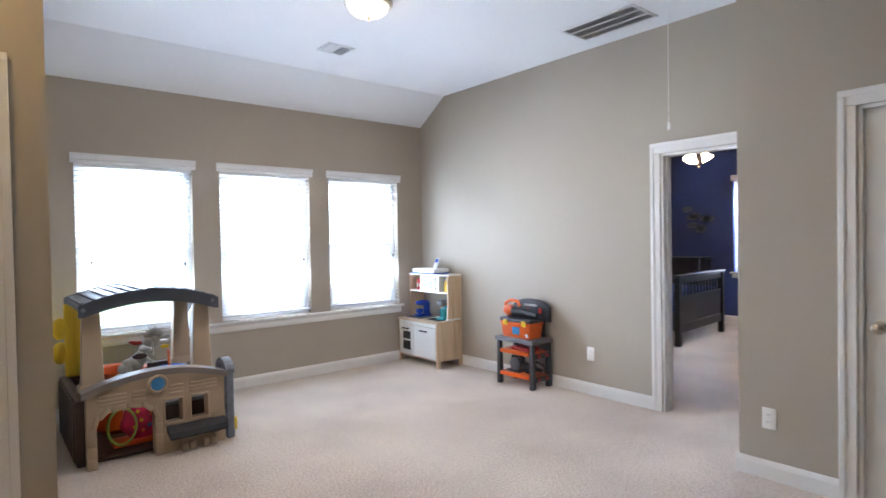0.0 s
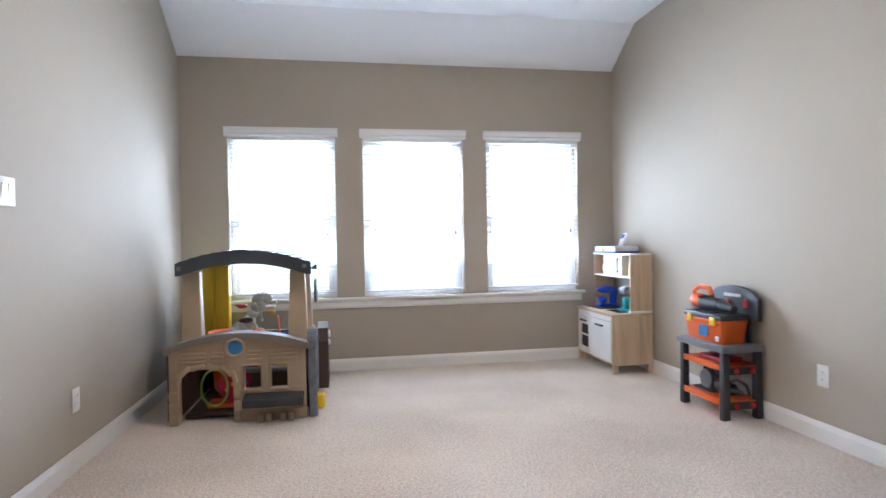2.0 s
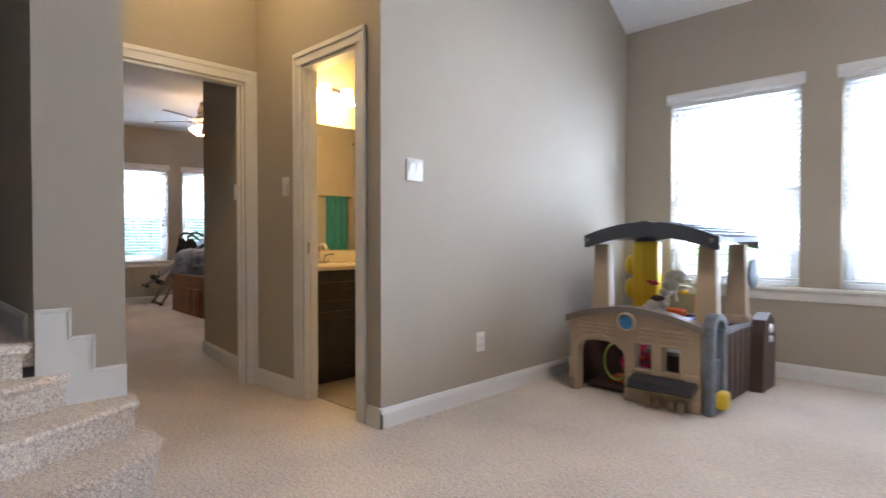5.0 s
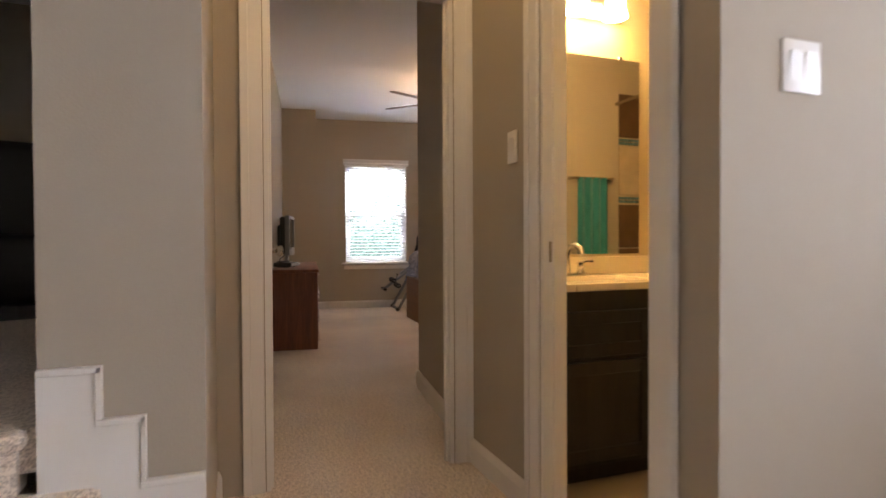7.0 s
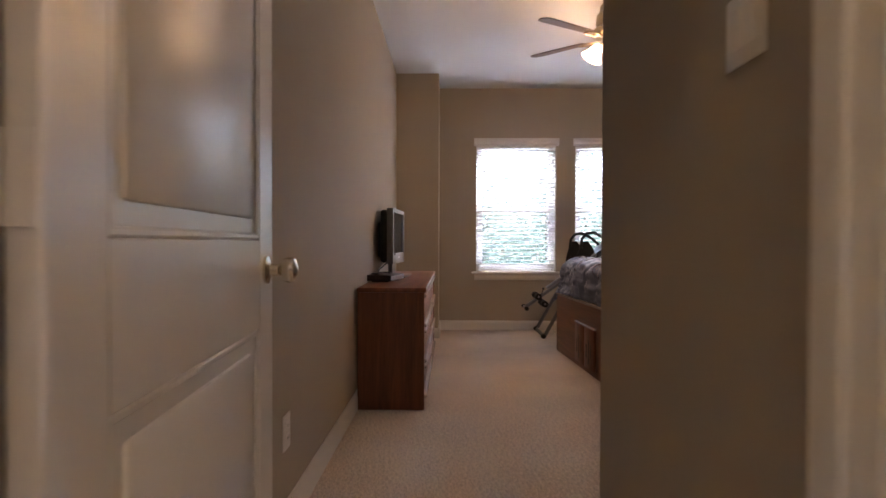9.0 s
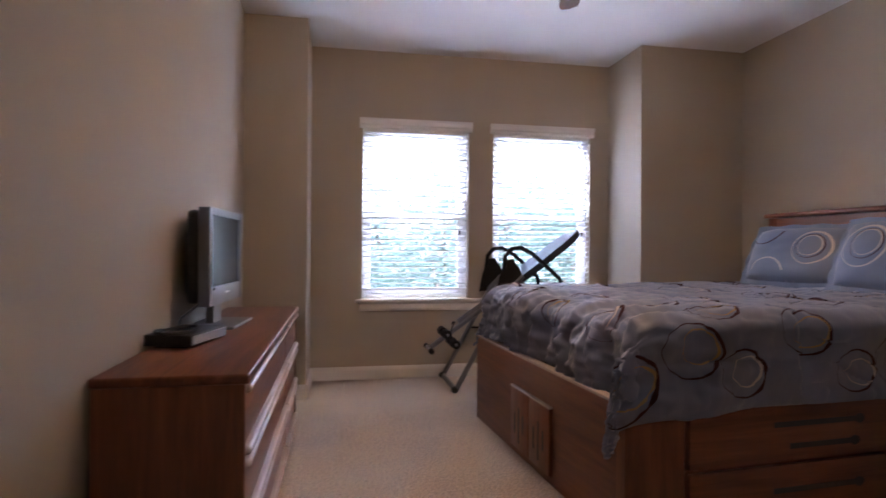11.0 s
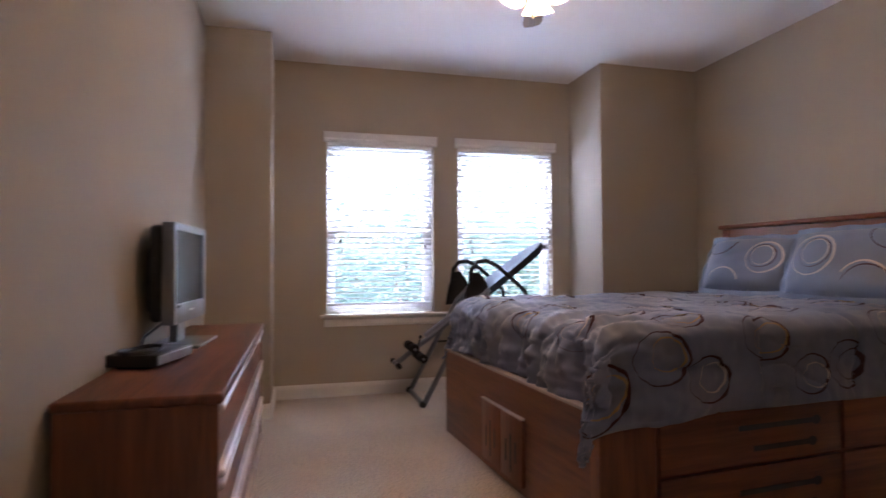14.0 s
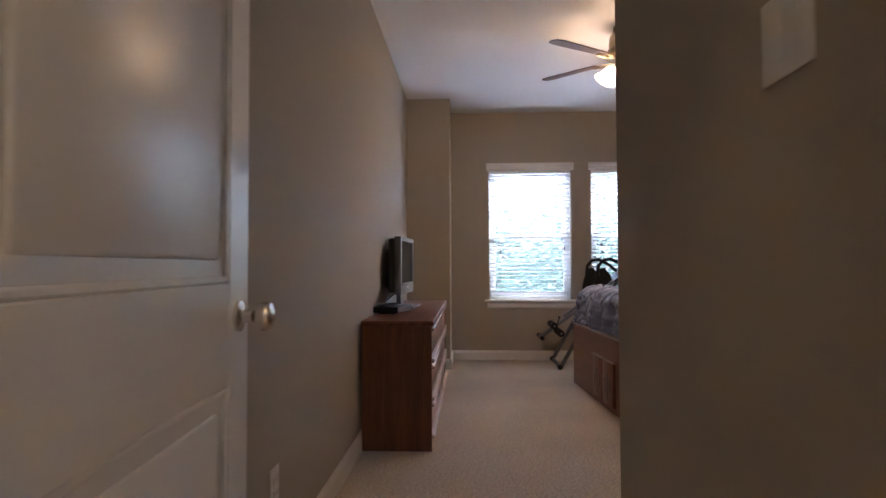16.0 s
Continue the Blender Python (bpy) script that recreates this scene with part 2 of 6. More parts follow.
# ---- the setting ----
CEIL, BCEIL = 3.02, 2.69
NORTH, EAST, WEST = 5.56, 4.31, 0.40
WINDOWS = ((0.79, 1.69), (1.93, 2.84), (3.06, 3.95))
BWINDOWS = ((2.689, 3.578), (3.791, 4.673))
WALL_W, COLUMN, SOUTH, BNORTH, BEAST, PASSAGE = -6.70, -6.145, 1.853, 5.746, -2.241, 2.89


def turned(ob):
    """Carries a piece of the bedroom from the bedroom's own plan into the house."""
    ob.matrix_basis = BEDROOM @ ob.matrix_basis
    return ob


tagged(block("floor", -7.6, 9.4, -2.6, 6.4, -0.12, 0.0, M_CARPET), "beige cut-pile carpet floor", "floor", kind="structure")
wall("wall_north", "x", WEST - 0.12, EAST + 0.12, NORTH, NORTH + 0.16, 0, 3.1, M_WALL, [(a, b, 0.65, 2.08) for a, b in WINDOWS])
wall("wall_east", "y", -2.5, NORTH, EAST, EAST + 0.06, 0, 3.1, M_WALL, [(1.70, 2.49, 0, 2.03)])
wall("wall_east_return", "x", 3.605, EAST, 1.53, 1.63, 0, 3.1, M_WALL)
wall("wall_closet", "y", -2.5, 1.53, 3.605, 3.705, 0, 3.1, M_WALL, [(0.285, 1.045, 0, 2.03)])
wall("wall_west", "y", 2.96, NORTH, WEST - 0.12, WEST, 0, 3.1, M_WALL)
wall("wall_bath_door", "x", -1.02, WEST, 2.87, 2.96, 0, 3.1, M_WALL, [(-0.345, 0.20, 0, 2.03)])
wall("wall_bedroom_door", "y", 1.83, 2.87, -1.02, -0.94, 0, 3.1, M_WALL, [(2.005, 2.785, 0, 2.03)])
wall("wall_stair", "x", -4.6, -0.142, 1.49, 1.83, 0, 3.1, M_WALL)
wall("wall_landing", "y", -2.5, -0.26, -0.26, -0.142, 0, 3.1, M_WALL)
wall("wall_south", "x", -4.6, 8.9, -2.6, -2.5, 0, 3.1, M_WALL)
wall("wall_media", "y", -2.5, 1.49, -4.6, -4.5, 0, 3.1, M_WALL)
tagged(block("ceiling", -4.6, EAST + 0.12, -2.6, 5.11, CEIL, CEIL + 0.1, M_CEIL), "white painted drywall ceiling", "ceiling", kind="structure")
bm = bmesh.new()
prism(bm, [(5.11, CEIL), (NORTH, 2.73), (NORTH + 0.16, 2.73), (NORTH + 0.16, 3.12), (5.11, CEIL + 0.1)], EAST - WEST, Matrix.Translation((WEST, 0, 0)) @ SIDE)
tagged(part("ceiling_slope", bm, M_CEIL, smooth=False), "white sloped drywall ceiling strip", "ceiling", kind="structure")

# bedroom
turned(wall("wall_bedroom_west", "y", SOUTH, BNORTH, WALL_W - 0.16, WALL_W, 0, 2.8, M_WALL, [(a, b, 0.655, 2.075) for a, b in BWINDOWS]))
turned(wall("wall_bedroom_north", "x", WALL_W - 0.16, BEAST + 0.12, BNORTH, BNORTH + 0.12, 0, 2.8, M_WALL))
turned(wall("wall_bedroom_east", "y", PASSAGE + 0.12, BNORTH, BEAST, BEAST + 0.12, 0, 2.8, M_WALL))
turned(wall("wall_bedroom_south", "x", WALL_W - 0.16, -1.10, SOUTH - 0.12, SOUTH, 0, 2.8, M_WALL))
turned(wall("wall_passage", "x", BEAST, -1.10, PASSAGE, PASSAGE + 0.12, 0, 2.8, M_WALL))
turned(wall("wall_column_south", "x", WALL_W, COLUMN, SOUTH, 2.281, 0, 2.8, M_WALL))
turned(wall("wall_column_north", "x", WALL_W, COLUMN, 4.845, BNORTH, 0, 2.8, M_WALL))
turned(tagged(block("ceiling_bedroom", WALL_W - 0.1, -1.0, SOUTH - 0.1, BNORTH + 0.1, BCEIL, BCEIL + 0.03, M_CEIL), "white painted drywall ceiling", "ceiling", kind="structure"))

# bathroom
M_BATH = material("tan_bathroom_paint", (0.50, 0.40, 0.24), 0.7, vary=0.02, scale=2, bump=0.1, bump_scale=160, spec=0.25)
wall("wall_bath_west", "y", 2.96, 5.45, -1.05, -0.95, 0, 2.7, M_BATH)
wall("wall_bath_north", "x", -0.95, WEST - 0.12, 5.35, 5.45, 0, 2.7, M_BATH)
tagged(block("ceiling_bath", -0.95, WEST - 0.12, 2.96, 5.35, 2.6, 2.68, M_CEIL), "white bathroom ceiling", "ceiling", kind="structure")

# navy bedroom
wall("wall_navy_west", "y", 0.9, 6.4, EAST + 0.06, EAST + 0.12, 0, 2.8, M_BLUE, [(1.70, 2.49, 0, 2.03)], "navy painted drywall wall")
wall("wall_navy_east", "y", 0.9, 6.4, 9.3, 9.4, 0, 2.8, M_BLUE, [(3.12, 4.03, 0.80, 2.25)], "navy painted drywall wall")
wall("wall_navy_north", "x", EAST + 0.12, 9.3, 6.3, 6.4, 0, 2.8, M_BLUE, (), "navy painted drywall wall")
wall("wall_navy_south", "x", EAST + 0.12, 9.3, 0.9, 1.0, 0, 2.8, M_BLUE, (), "navy painted drywall wall")
tagged(block("ceiling_navy", EAST + 0.06, 9.4, 0.9, 6.4, 2.74, 2.82, M_CEIL), "white bedroom ceiling", "ceiling", kind="structure")

# ---- trim, doors and windows ----


def baseboard(x0, y0, x1, y1, nx, ny, z=0.0, high=0.105):
    """A moulded baseboard along a wall face from (x0, y0) to (x1, y1); (nx, ny) points into the room."""
    bm = bmesh.new()
    shape = [(0, 0), (0.016, 0), (0.016, high - 0.028), (0.012, high - 0.014), (0.006, high), (0, high)]
    a, b = Vector((x0, y0, z)), Vector((x1, y1, z))
    way = (b - a).normalized()
    m = Matrix((( nx, 0, way.x, a.x), (ny, 0, way.y, a.y), (0, 1, 0, z), (0, 0, 0, 1)))
    prism(bm, shape, (b - a).length, m)
    return tagged(part("baseboard", bm, M_TRIM, smooth=False), "white painted wooden baseboard along the wall", "baseboard", kind="structure")


baseboard(WEST, NORTH, EAST, NORTH, 0, -1)
baseboard(EAST, 2.575, EAST, NORTH, -1, 0)
baseboard(3.605, 1.13, 3.605, 1.646, -1, 0)
baseboard(3.605, 1.63, EAST, 1.63, 0, 1)
baseboard(3.605, -2.5, 3.605, 0.195, -1, 0)
baseboard(WEST, 2.854, WEST, NORTH, 1, 0)
baseboard(0.29, 2.87, WEST + 0.016, 2.87, 0, -1)
baseboard(-0.94, 2.87, -0.435, 2.87, 0, -1)
baseboard(-0.94, 1.83, -0.142, 1.83, 0, 1)
for line in ((COLUMN, SOUTH, -1.80, SOUTH, 0, 1), (BEAST - 0.016, PASSAGE, -1.10, PASSAGE, 0, -1), (BEAST, PASSAGE - 0.016, BEAST, BNORTH, -1, 0), (COLUMN, BNORTH, BEAST, BNORTH, 0, -1),
             (WALL_W, 2.281, WALL_W, 4.845, 1, 0), (WALL_W, 2.281, COLUMN + 0.016, 2.281, 0, 1), (COLUMN, SOUTH, COLUMN, 2.297, 1, 0), (WALL_W, 4.845, COLUMN + 0.016, 4.845, 0, -1),
             (COLUMN, 4.829, COLUMN, BNORTH, 1, 0)):
    turned(baseboard(*line))
baseboard(9.3, 1.0, 9.3, 6.3, -1, 0)
baseboard(EAST + 0.12, 2.57, EAST + 0.12, 6.3, 1, 0)
baseboard(-4.5, 1.49, -0.26, 1.49, 0, -1, 0.56)
baseboard(-4.5, -2.5, -4.5, 1.49, 1, 0, 0.56)


def casing(name, axis, a0, a1, face, into, top=2.03, jamb=None, w=0.085):
    """Moulded door casing round the opening a0..a1 on a wall face, with jamb boards through the wall when jamb gives its far face."""
    trim = thing(name, pose((a0 + a1) / 2, face, 0) if axis == "x" else pose(face, (a0 + a1) / 2, 0), "white painted wooden door casing with moulded edge", "door frame", kind="structure")
    half = (a1 - a0) / 2

    def add(pname, u0, u1, z0, z1, d0, d1, bevel=0.004):
        bm = bmesh.new()
        lo, hi = sorted((d0 * into, d1 * into))
        if axis == "x":
            box(bm, u0, u1, lo, hi, z0, z1, bevel)
        else:
            box(bm, lo, hi, u0, u1, z0, z1, bevel)
        return part(pname, bm, M_TRIM, trim)
    for s in (-1, 1):
        u = sorted((s * (half + 0.004), s * (half + w)))
        add("casing_side", u[0], u[1], 0, top + 0.004, 0, 0.014)
        u = sorted((s * (half + w * 0.62), s * (half + w)))
        add("casing_edge", u[0], u[1], 0, top + w * 0.62, 0.0145, 0.022)
    add("casing_head", -half - w, half + w, top + 0.004, top + w, 0, 0.014)
    add("casing_edge", -half - w, half + w, top + w * 0.62, top + w, 0.0145, 0.022)
    if jamb is not None:
        deep = abs(jamb - face)
        for s in (-1, 1):
            u = sorted((s * half, s * (half - 0.018)))
            add("jamb", u[0], u[1], 0, top, -deep, 0.002, 0.001)
            u = sorted((s * (half - 0.018), s * (half - 0.03)))
            add("door_stop", u[0], u[1], 0, top - 0.018, -deep * 0.62, -deep * 0.35, 0.002)
        add("jamb_head", -half, half, top - 0.018, top, -deep, 0.002, 0.001)
    return trim


casing("door_frame_navy_room", "y", 1.70, 2.49, EAST, -1, jamb=EAST + 0.12)
casing("door_frame_closet", "y", 0.285, 1.045, 3.605, -1, jamb=3.705)
casing("door_frame_bath", "x", -0.345, 0.20, 2.87, -1, jamb=2.96)
casing("door_frame_bedroom", "y", 2.005, 2.785, -0.94, 1, jamb=-1.02)


def panel_door(name, w, m, label, high=2.0):
    """A two-panel moulded door in its own x (hinge at 0) and z, 35 mm thick about y = 0."""
    door = thing(name, m, label, "door", kind="structure")
    e = 0.115
    rails = ((0.0, 0.24), (0.775, 0.975), (high - 0.13, high))
    for x0, x1 in ((0, e), (w - e, w)):
        bm = bmesh.new()
        box(bm, x0, x1, -0.0175, 0.0175, 0.0, high, 0.002)
        part("stile", bm, M_DOOR, door)
    for z0, z1 in rails:
        bm = bmesh.new()
        box(bm, e + 0.0005, w - e - 0.0005, -0.0172, 0.0172, z0, z1, 0.002)
        part("rail", bm, M_DOOR, door)
    for z0, z1 in ((0.24, 0.775), (0.975, high - 0.13)):
        bm = bmesh.new()
        box(bm, e - 0.002, w - e + 0.002, -0.008, 0.008, z0 - 0.002, z1 + 0.002)
        box(bm, e + 0.045, w - e - 0.045, -0.0155, 0.0155, z0 + 0.045, z1 - 0.045, 0.009, 2)
        part("door_panel", bm, M_DOOR, door)
        for s in (-1, 1):
            bm = bmesh.new()
            for x0, x1, a, b in ((e, e + 0.016, z0, z1), (w - e - 0.016, w - e, z0, z1), (e, w - e, z0, z0 + 0.016), (e, w - e, z1 - 0.016, z1)):
                lo, hi = sorted((s * 0.0075, s * 0.0165))
                box(bm, x0, x1, lo, hi, a, b, 0.005)
            part("panel_moulding", bm, M_DOOR, door)
    for s in (-1, 1):
        bm = bmesh.new()
        rot = Matrix.Translation((w - 0.065, s * 0.0175, 0.905)) @ Matrix.Rotation(radians(-90 * s), 4, "X")
        lathe(bm, [(0.032, 0), (0.032, 0.006), (0.014, 0.012), (0.012, 0.03), (0.026, 0.042), (0.031, 0.055), (0.027, 0.068), (0.012, 0.074), (0.0, 0.075)], rot, 24)
        part("knob", bm, M_NICKEL, door, "satin nickel round door knob")
    bm = bmesh.new()
    box(bm, w - 0.001, w + 0.002, -0.012, 0.012, 0.875, 0.935, 0.001)
    part("latch_plate", bm, M_NICKEL, door)
    return door


def hinges(door, side):
    for z in (0.22, 1.03, 1.80):
        bm = bmesh.new()
        rod(bm, (-0.006, side * 0.022, z - 0.045), (-0.006, side * 0.022, z + 0.045), 0.0065)
        box(bm, -0.002, 0.0, -0.015, 0.02, z - 0.045, z + 0.045)
        part("hinge", bm, M_TRIM, door, "painted steel butt hinge")


bedroom_door = panel_door("door_bedroom", 0.87, BEDROOM @ pose(-0.955, 2.022, 0.012, 0, 0, 184.5), "white two-panel door standing open against the wall")
hinges(bedroom_door, 1)
panel_door("door_closet", 0.722, pose(3.645, 0.304, 0.012, 0, 0, 90), "closed white two-panel closet door")
# strike plate on the bathroom jamb
block("strike_plate", -0.3285, -0.326, 2.89, 2.925, 0.895, 0.965, M_NICKEL, bpy.data.objects["door_frame_bath"], "satin nickel strike plate", 0.0005).matrix_parent_inverse = bpy.data.objects["door_frame_bath"].matrix_basis.inverted()

M_GLASS = material("window_glass", (1, 1, 1), 0.0, vary=0, transmission=1.0)
M_VINYL = material("white_vinyl_frame", (0.8, 0.8, 0.79), 0.35, vary=0.01)
M_CORD = material("white_cord", (0.75, 0.74, 0.7), 0.8, vary=0.05, scale=60)
M_TASSEL = material("dark_tassel_wood", (0.09, 0.065, 0.05), 0.5, vary=0.1, scale=60)


def window(name, w, z0, z1, m, sill=True):
    """A single-hung window in local x (width, centred) and z; local y points out of the room, 0 is the wall face."""
    win = thing(name, m, "white vinyl single-hung window with two sashes", "window", kind="structure")
    mid = (z0 + z1) / 2 - 0.02

    def add(pname, x0, x1, y0, y1, a, b, mat=M_VINYL, bevel=0.003, parent=win):
        bm = bmesh.new()
        box(bm, x0, x1, y0, y1, a, b, bevel)
        return part(pname, bm, mat, parent)
    h = w / 2
    for s in (-1, 1):
        u = sorted((s * h, s * (h - 0.035)))
        add("window_frame", u[0], u[1], 0.075, 0.15, z0, z1)
    add("window_frame", -h + 0.035, h - 0.035, 0.075, 0.15, z1 - 0.035, z1)
    add("window_frame", -h + 0.035, h - 0.035, 0.075, 0.15, z0, z0 + 0.035)
    for lo, hi, y in ((z0 + 0.035, mid + 0.018, 0.082), (mid - 0.018, z1 - 0.035, 0.112)):
        sash = add("sash", -h + 0.035, -h + 0.075, y, y + 0.028, lo, hi)
        add("sash_rail", -h + 0.075, h - 0.075, y, y + 0.028, lo, lo + 0.036, parent=sash)
        add("sash_rail", -h + 0.075, h - 0.075, y, y + 0.028, hi - 0.036, hi, parent=sash)
        add("sash_stile", h - 0.075, h - 0.035, y, y + 0.028, lo, hi, parent=sash)
        pane = add("pane", -h + 0.073, h - 0.073, y + 0.012, y + 0.016, lo + 0.034, hi - 0.034, M_GLASS, 0, sash)
        pane.visible_shadow = False
    return win


def sill(name, w, z, m):
    s = thing(name, m, "white painted wooden window sill with apron", "window sill", kind="structure")
    bm = bmesh.new()
    box(bm, -w / 2 - 0.05, w / 2 + 0.05, -0.045, 0.0, z - 0.024, z, 0.006, 2)
    part("stool", bm, M_TRIM, s)
    bm = bmesh.new()
    outline = [(0, 0), (-0.012, 0.0), (-0.018, 0.02), (-0.018, 0.055), (-0.026, 0.07), (0, 0.07)]
    prism(bm, outline, w + 0.04, Matrix.Translation((-w / 2 - 0.02, 0, z - 0.095)) @ SIDE)
    part("apron", bm, M_TRIM, s, smooth=False)
    return s


def blind(w, z0, z1, m, tilt, label, step=0.042, thick=0.0014):
    """A faux-wood blind inside the opening: local x width, y out of the room."""
    b = thing("window_blind", m, label, "blind", "window blinds")
    h = w / 2 - 0.008
    bm = bmesh.new()
    outline = [(0.0, 0.0), (-0.03, 0.004), (-0.036, 0.02), (-0.030, 0.03), (-0.036, 0.045), (-0.044, 0.06), (-0.044, 0.078), (0.0, 0.078)]
    prism(bm, outline, w + 0.05, Matrix.Translation((-w / 2 - 0.025, 0, z1 - 0.022)) @ SIDE)
    part("valance", bm, M_SLAT, b, "white moulded valance", smooth=False)
    bm = bmesh.new()
    box(bm, -h, h, -0.005, 0.045, z1 - 0.05, z1 - 0.005, 0.003)
    part("head_rail", bm, M_SLAT, b)
    n = int((z1 - z0 - 0.12) / step)
    bm = bmesh.new()
    box(bm, -h, h, -0.025, 0.025, -thick, thick)
    first = part("slat", bm, M_SLAT, b, m=pose(0, 0.028, z1 - 0.08, tilt))
    for k in range(1, n):
        o = new("slat", first.data)
        o.parent = b
        o.matrix_basis = pose(0, 0.028, z1 - 0.08 - step * k, tilt + random.uniform(-0.4, 0.4))
    bm = bmesh.new()
    low = z1 - 0.08 - step * n
    box(bm, -h, h, 0.003, 0.053, low - 0.008, low + 0.008, 0.003)
    part("bottom_rail", bm, M_SLAT, b)
    for x in (-h + 0.09, h - 0.09):
        bm = bmesh.new()
        for y in (0.003, 0.053):
            rod(bm, (x, y, low), (x, y, z1 - 0.04), 0.0009, sides=5)
        part("ladder_cord", bm, M_CORD, b)
    for x, drop in ((-h + 0.10, 0.78), (-h + 0.115, 0.86), (h - 0.07, 0.82)):
        bm = bmesh.new()
        rod(bm, (x, -0.006, z1 - 0.03 - drop), (x, -0.006, z1 - 0.03), 0.0012, sides=5)
        tassel = bmesh.new()
        lathe(tassel, [(0.003, 0), (0.008, -0.006), (0.009, -0.03), (0.004, -0.036), (0, -0.036)], Matrix.Translation((x, -0.006, z1 - 0.03 - drop)), 10)
        pull = part("pull_cord", bm, M_CORD, b)
        part("tassel", tassel, M_TASSEL, pull, "small dark wooden tassel")
    return b


for k, (a, b) in enumerate(WINDOWS):
    at = pose((a + b) / 2, NORTH, 0)
    window("window_%d" % (k + 1), b - a, 0.65, 2.08, at)
    blind(b - a, 0.65, 2.08, at, -5, "white slatted blind lowered over a bright window")
sill("window_sill_playroom", 3.16, 0.648, pose(2.37, NORTH, 0))
for k, (a, b) in enumerate(BWINDOWS):
    at = BEDROOM @ pose(WALL_W, (a + b) / 2, 0, 0, 0, 90)
    window("window_%d" % (k + 4), b - a, 0.655, 2.075, at)
    blind(b - a, 0.655, 2.075, at, -9, "white slatted blind lowered with open slats", 0.045, 0.0035)
sill("window_sill_bedroom", 1.984, 0.653, BEDROOM @ pose(WALL_W, 3.681, 0, 0, 0, 90))
at = pose(9.3, 3.575, 0, 0, 0, -90)
window("window_6", 0.91, 0.80, 2.25, at)
blind(0.91, 0.80, 2.25, at, -6, "white slatted blind in a dark navy room")
sill("window_sill_navy_room", 0.91, 0.798, at)

# ---- plates, vents and lamps ----
M_SLOT = material("dark_slot", (0.05, 0.05, 0.05), 0.6, vary=0)


def outlet(m, label="white duplex wall outlet"):
    o = thing("wall_outlet", m, label, "outlet", "wall outlets")
    bm = bmesh.new()
    box(bm, -0.037, 0.037, -0.006, 0, -0.06, 0.06, 0.003, 2)
    part("cover_plate", bm, M_PLATE, o)
    for z in (-0.021, 0.021):
        bm = bmesh.new()
        box(bm, -0.017, 0.017, -0.009, -0.006, z - 0.014, z + 0.014, 0.004, 2)
        sock = part("socket", bm, M_PLATE, o)
        for x in (-0.006, 0.006):
            bm = bmesh.new()
            box(bm, x - 0.001, x + 0.001, -0.0095, -0.008, z - 0.003, z + 0.006)
            part("slot", bm, M_SLOT, sock)
    return o


def switch(m, gangs, label):
    o = thing("light_switch", m, label, "light switch", "light switches")
    w = 0.037 + 0.023 * (gangs - 1)
    bm = bmesh.new()
    box(bm, -w, w, -0.006, 0, -0.06, 0.06, 0.003, 2)
    part("cover_plate", bm, M_PLATE, o)
    for g in range(gangs):
        x = (g - (gangs - 1) / 2) * 0.046
        bm = bmesh.new()
        prism(bm, [(-0.033, -0.006), (0.033, -0.006), (0.033, -0.012), (0.0, -0.0085), (-0.033, -0.0065)],
              0.033, Matrix.Translation((x - 0.0165, 0, 0)) @ Matrix(((0, 0, 1, 0), (0, 1, 0, 0), (1, 0, 0, 0), (0, 0, 0, 1))))
        part("rocker", bm, M_PLATE, o, smooth=False)
    return o


outlet(pose(EAST, 3.165, 0.36, 0, 0, -90))
outlet(pose(3.605, 1.466, 0.346, 0, 0, -90))
outlet(pose(WEST, 3.655, 0.35, 0, 0, 90))
outlet(BEDROOM @ pose(-2.33, SOUTH, 0.34, 0, 0, 180))
outlet(BEDROOM @ pose(WALL_W, 3.85, 0.40, 0, 0, 90))
switch(pose(WEST, 3.105, 1.36, 0, 0, 90), 2, "white two-gang rocker light switch")
switch(pose(-0.545, 2.87, 1.315), 1, "white single rocker light switch")
switch(BEDROOM @ pose(-1.37, PASSAGE, 1.335), 2, "white two-gang rocker light switch")

M_VENTBACK = material("grey_vent_cavity", (0.30, 0.30, 0.31), 0.8, vary=0.1)
M_VENT = material("white_vent_metal", (0.72, 0.72, 0.71), 0.4, vary=0.02)


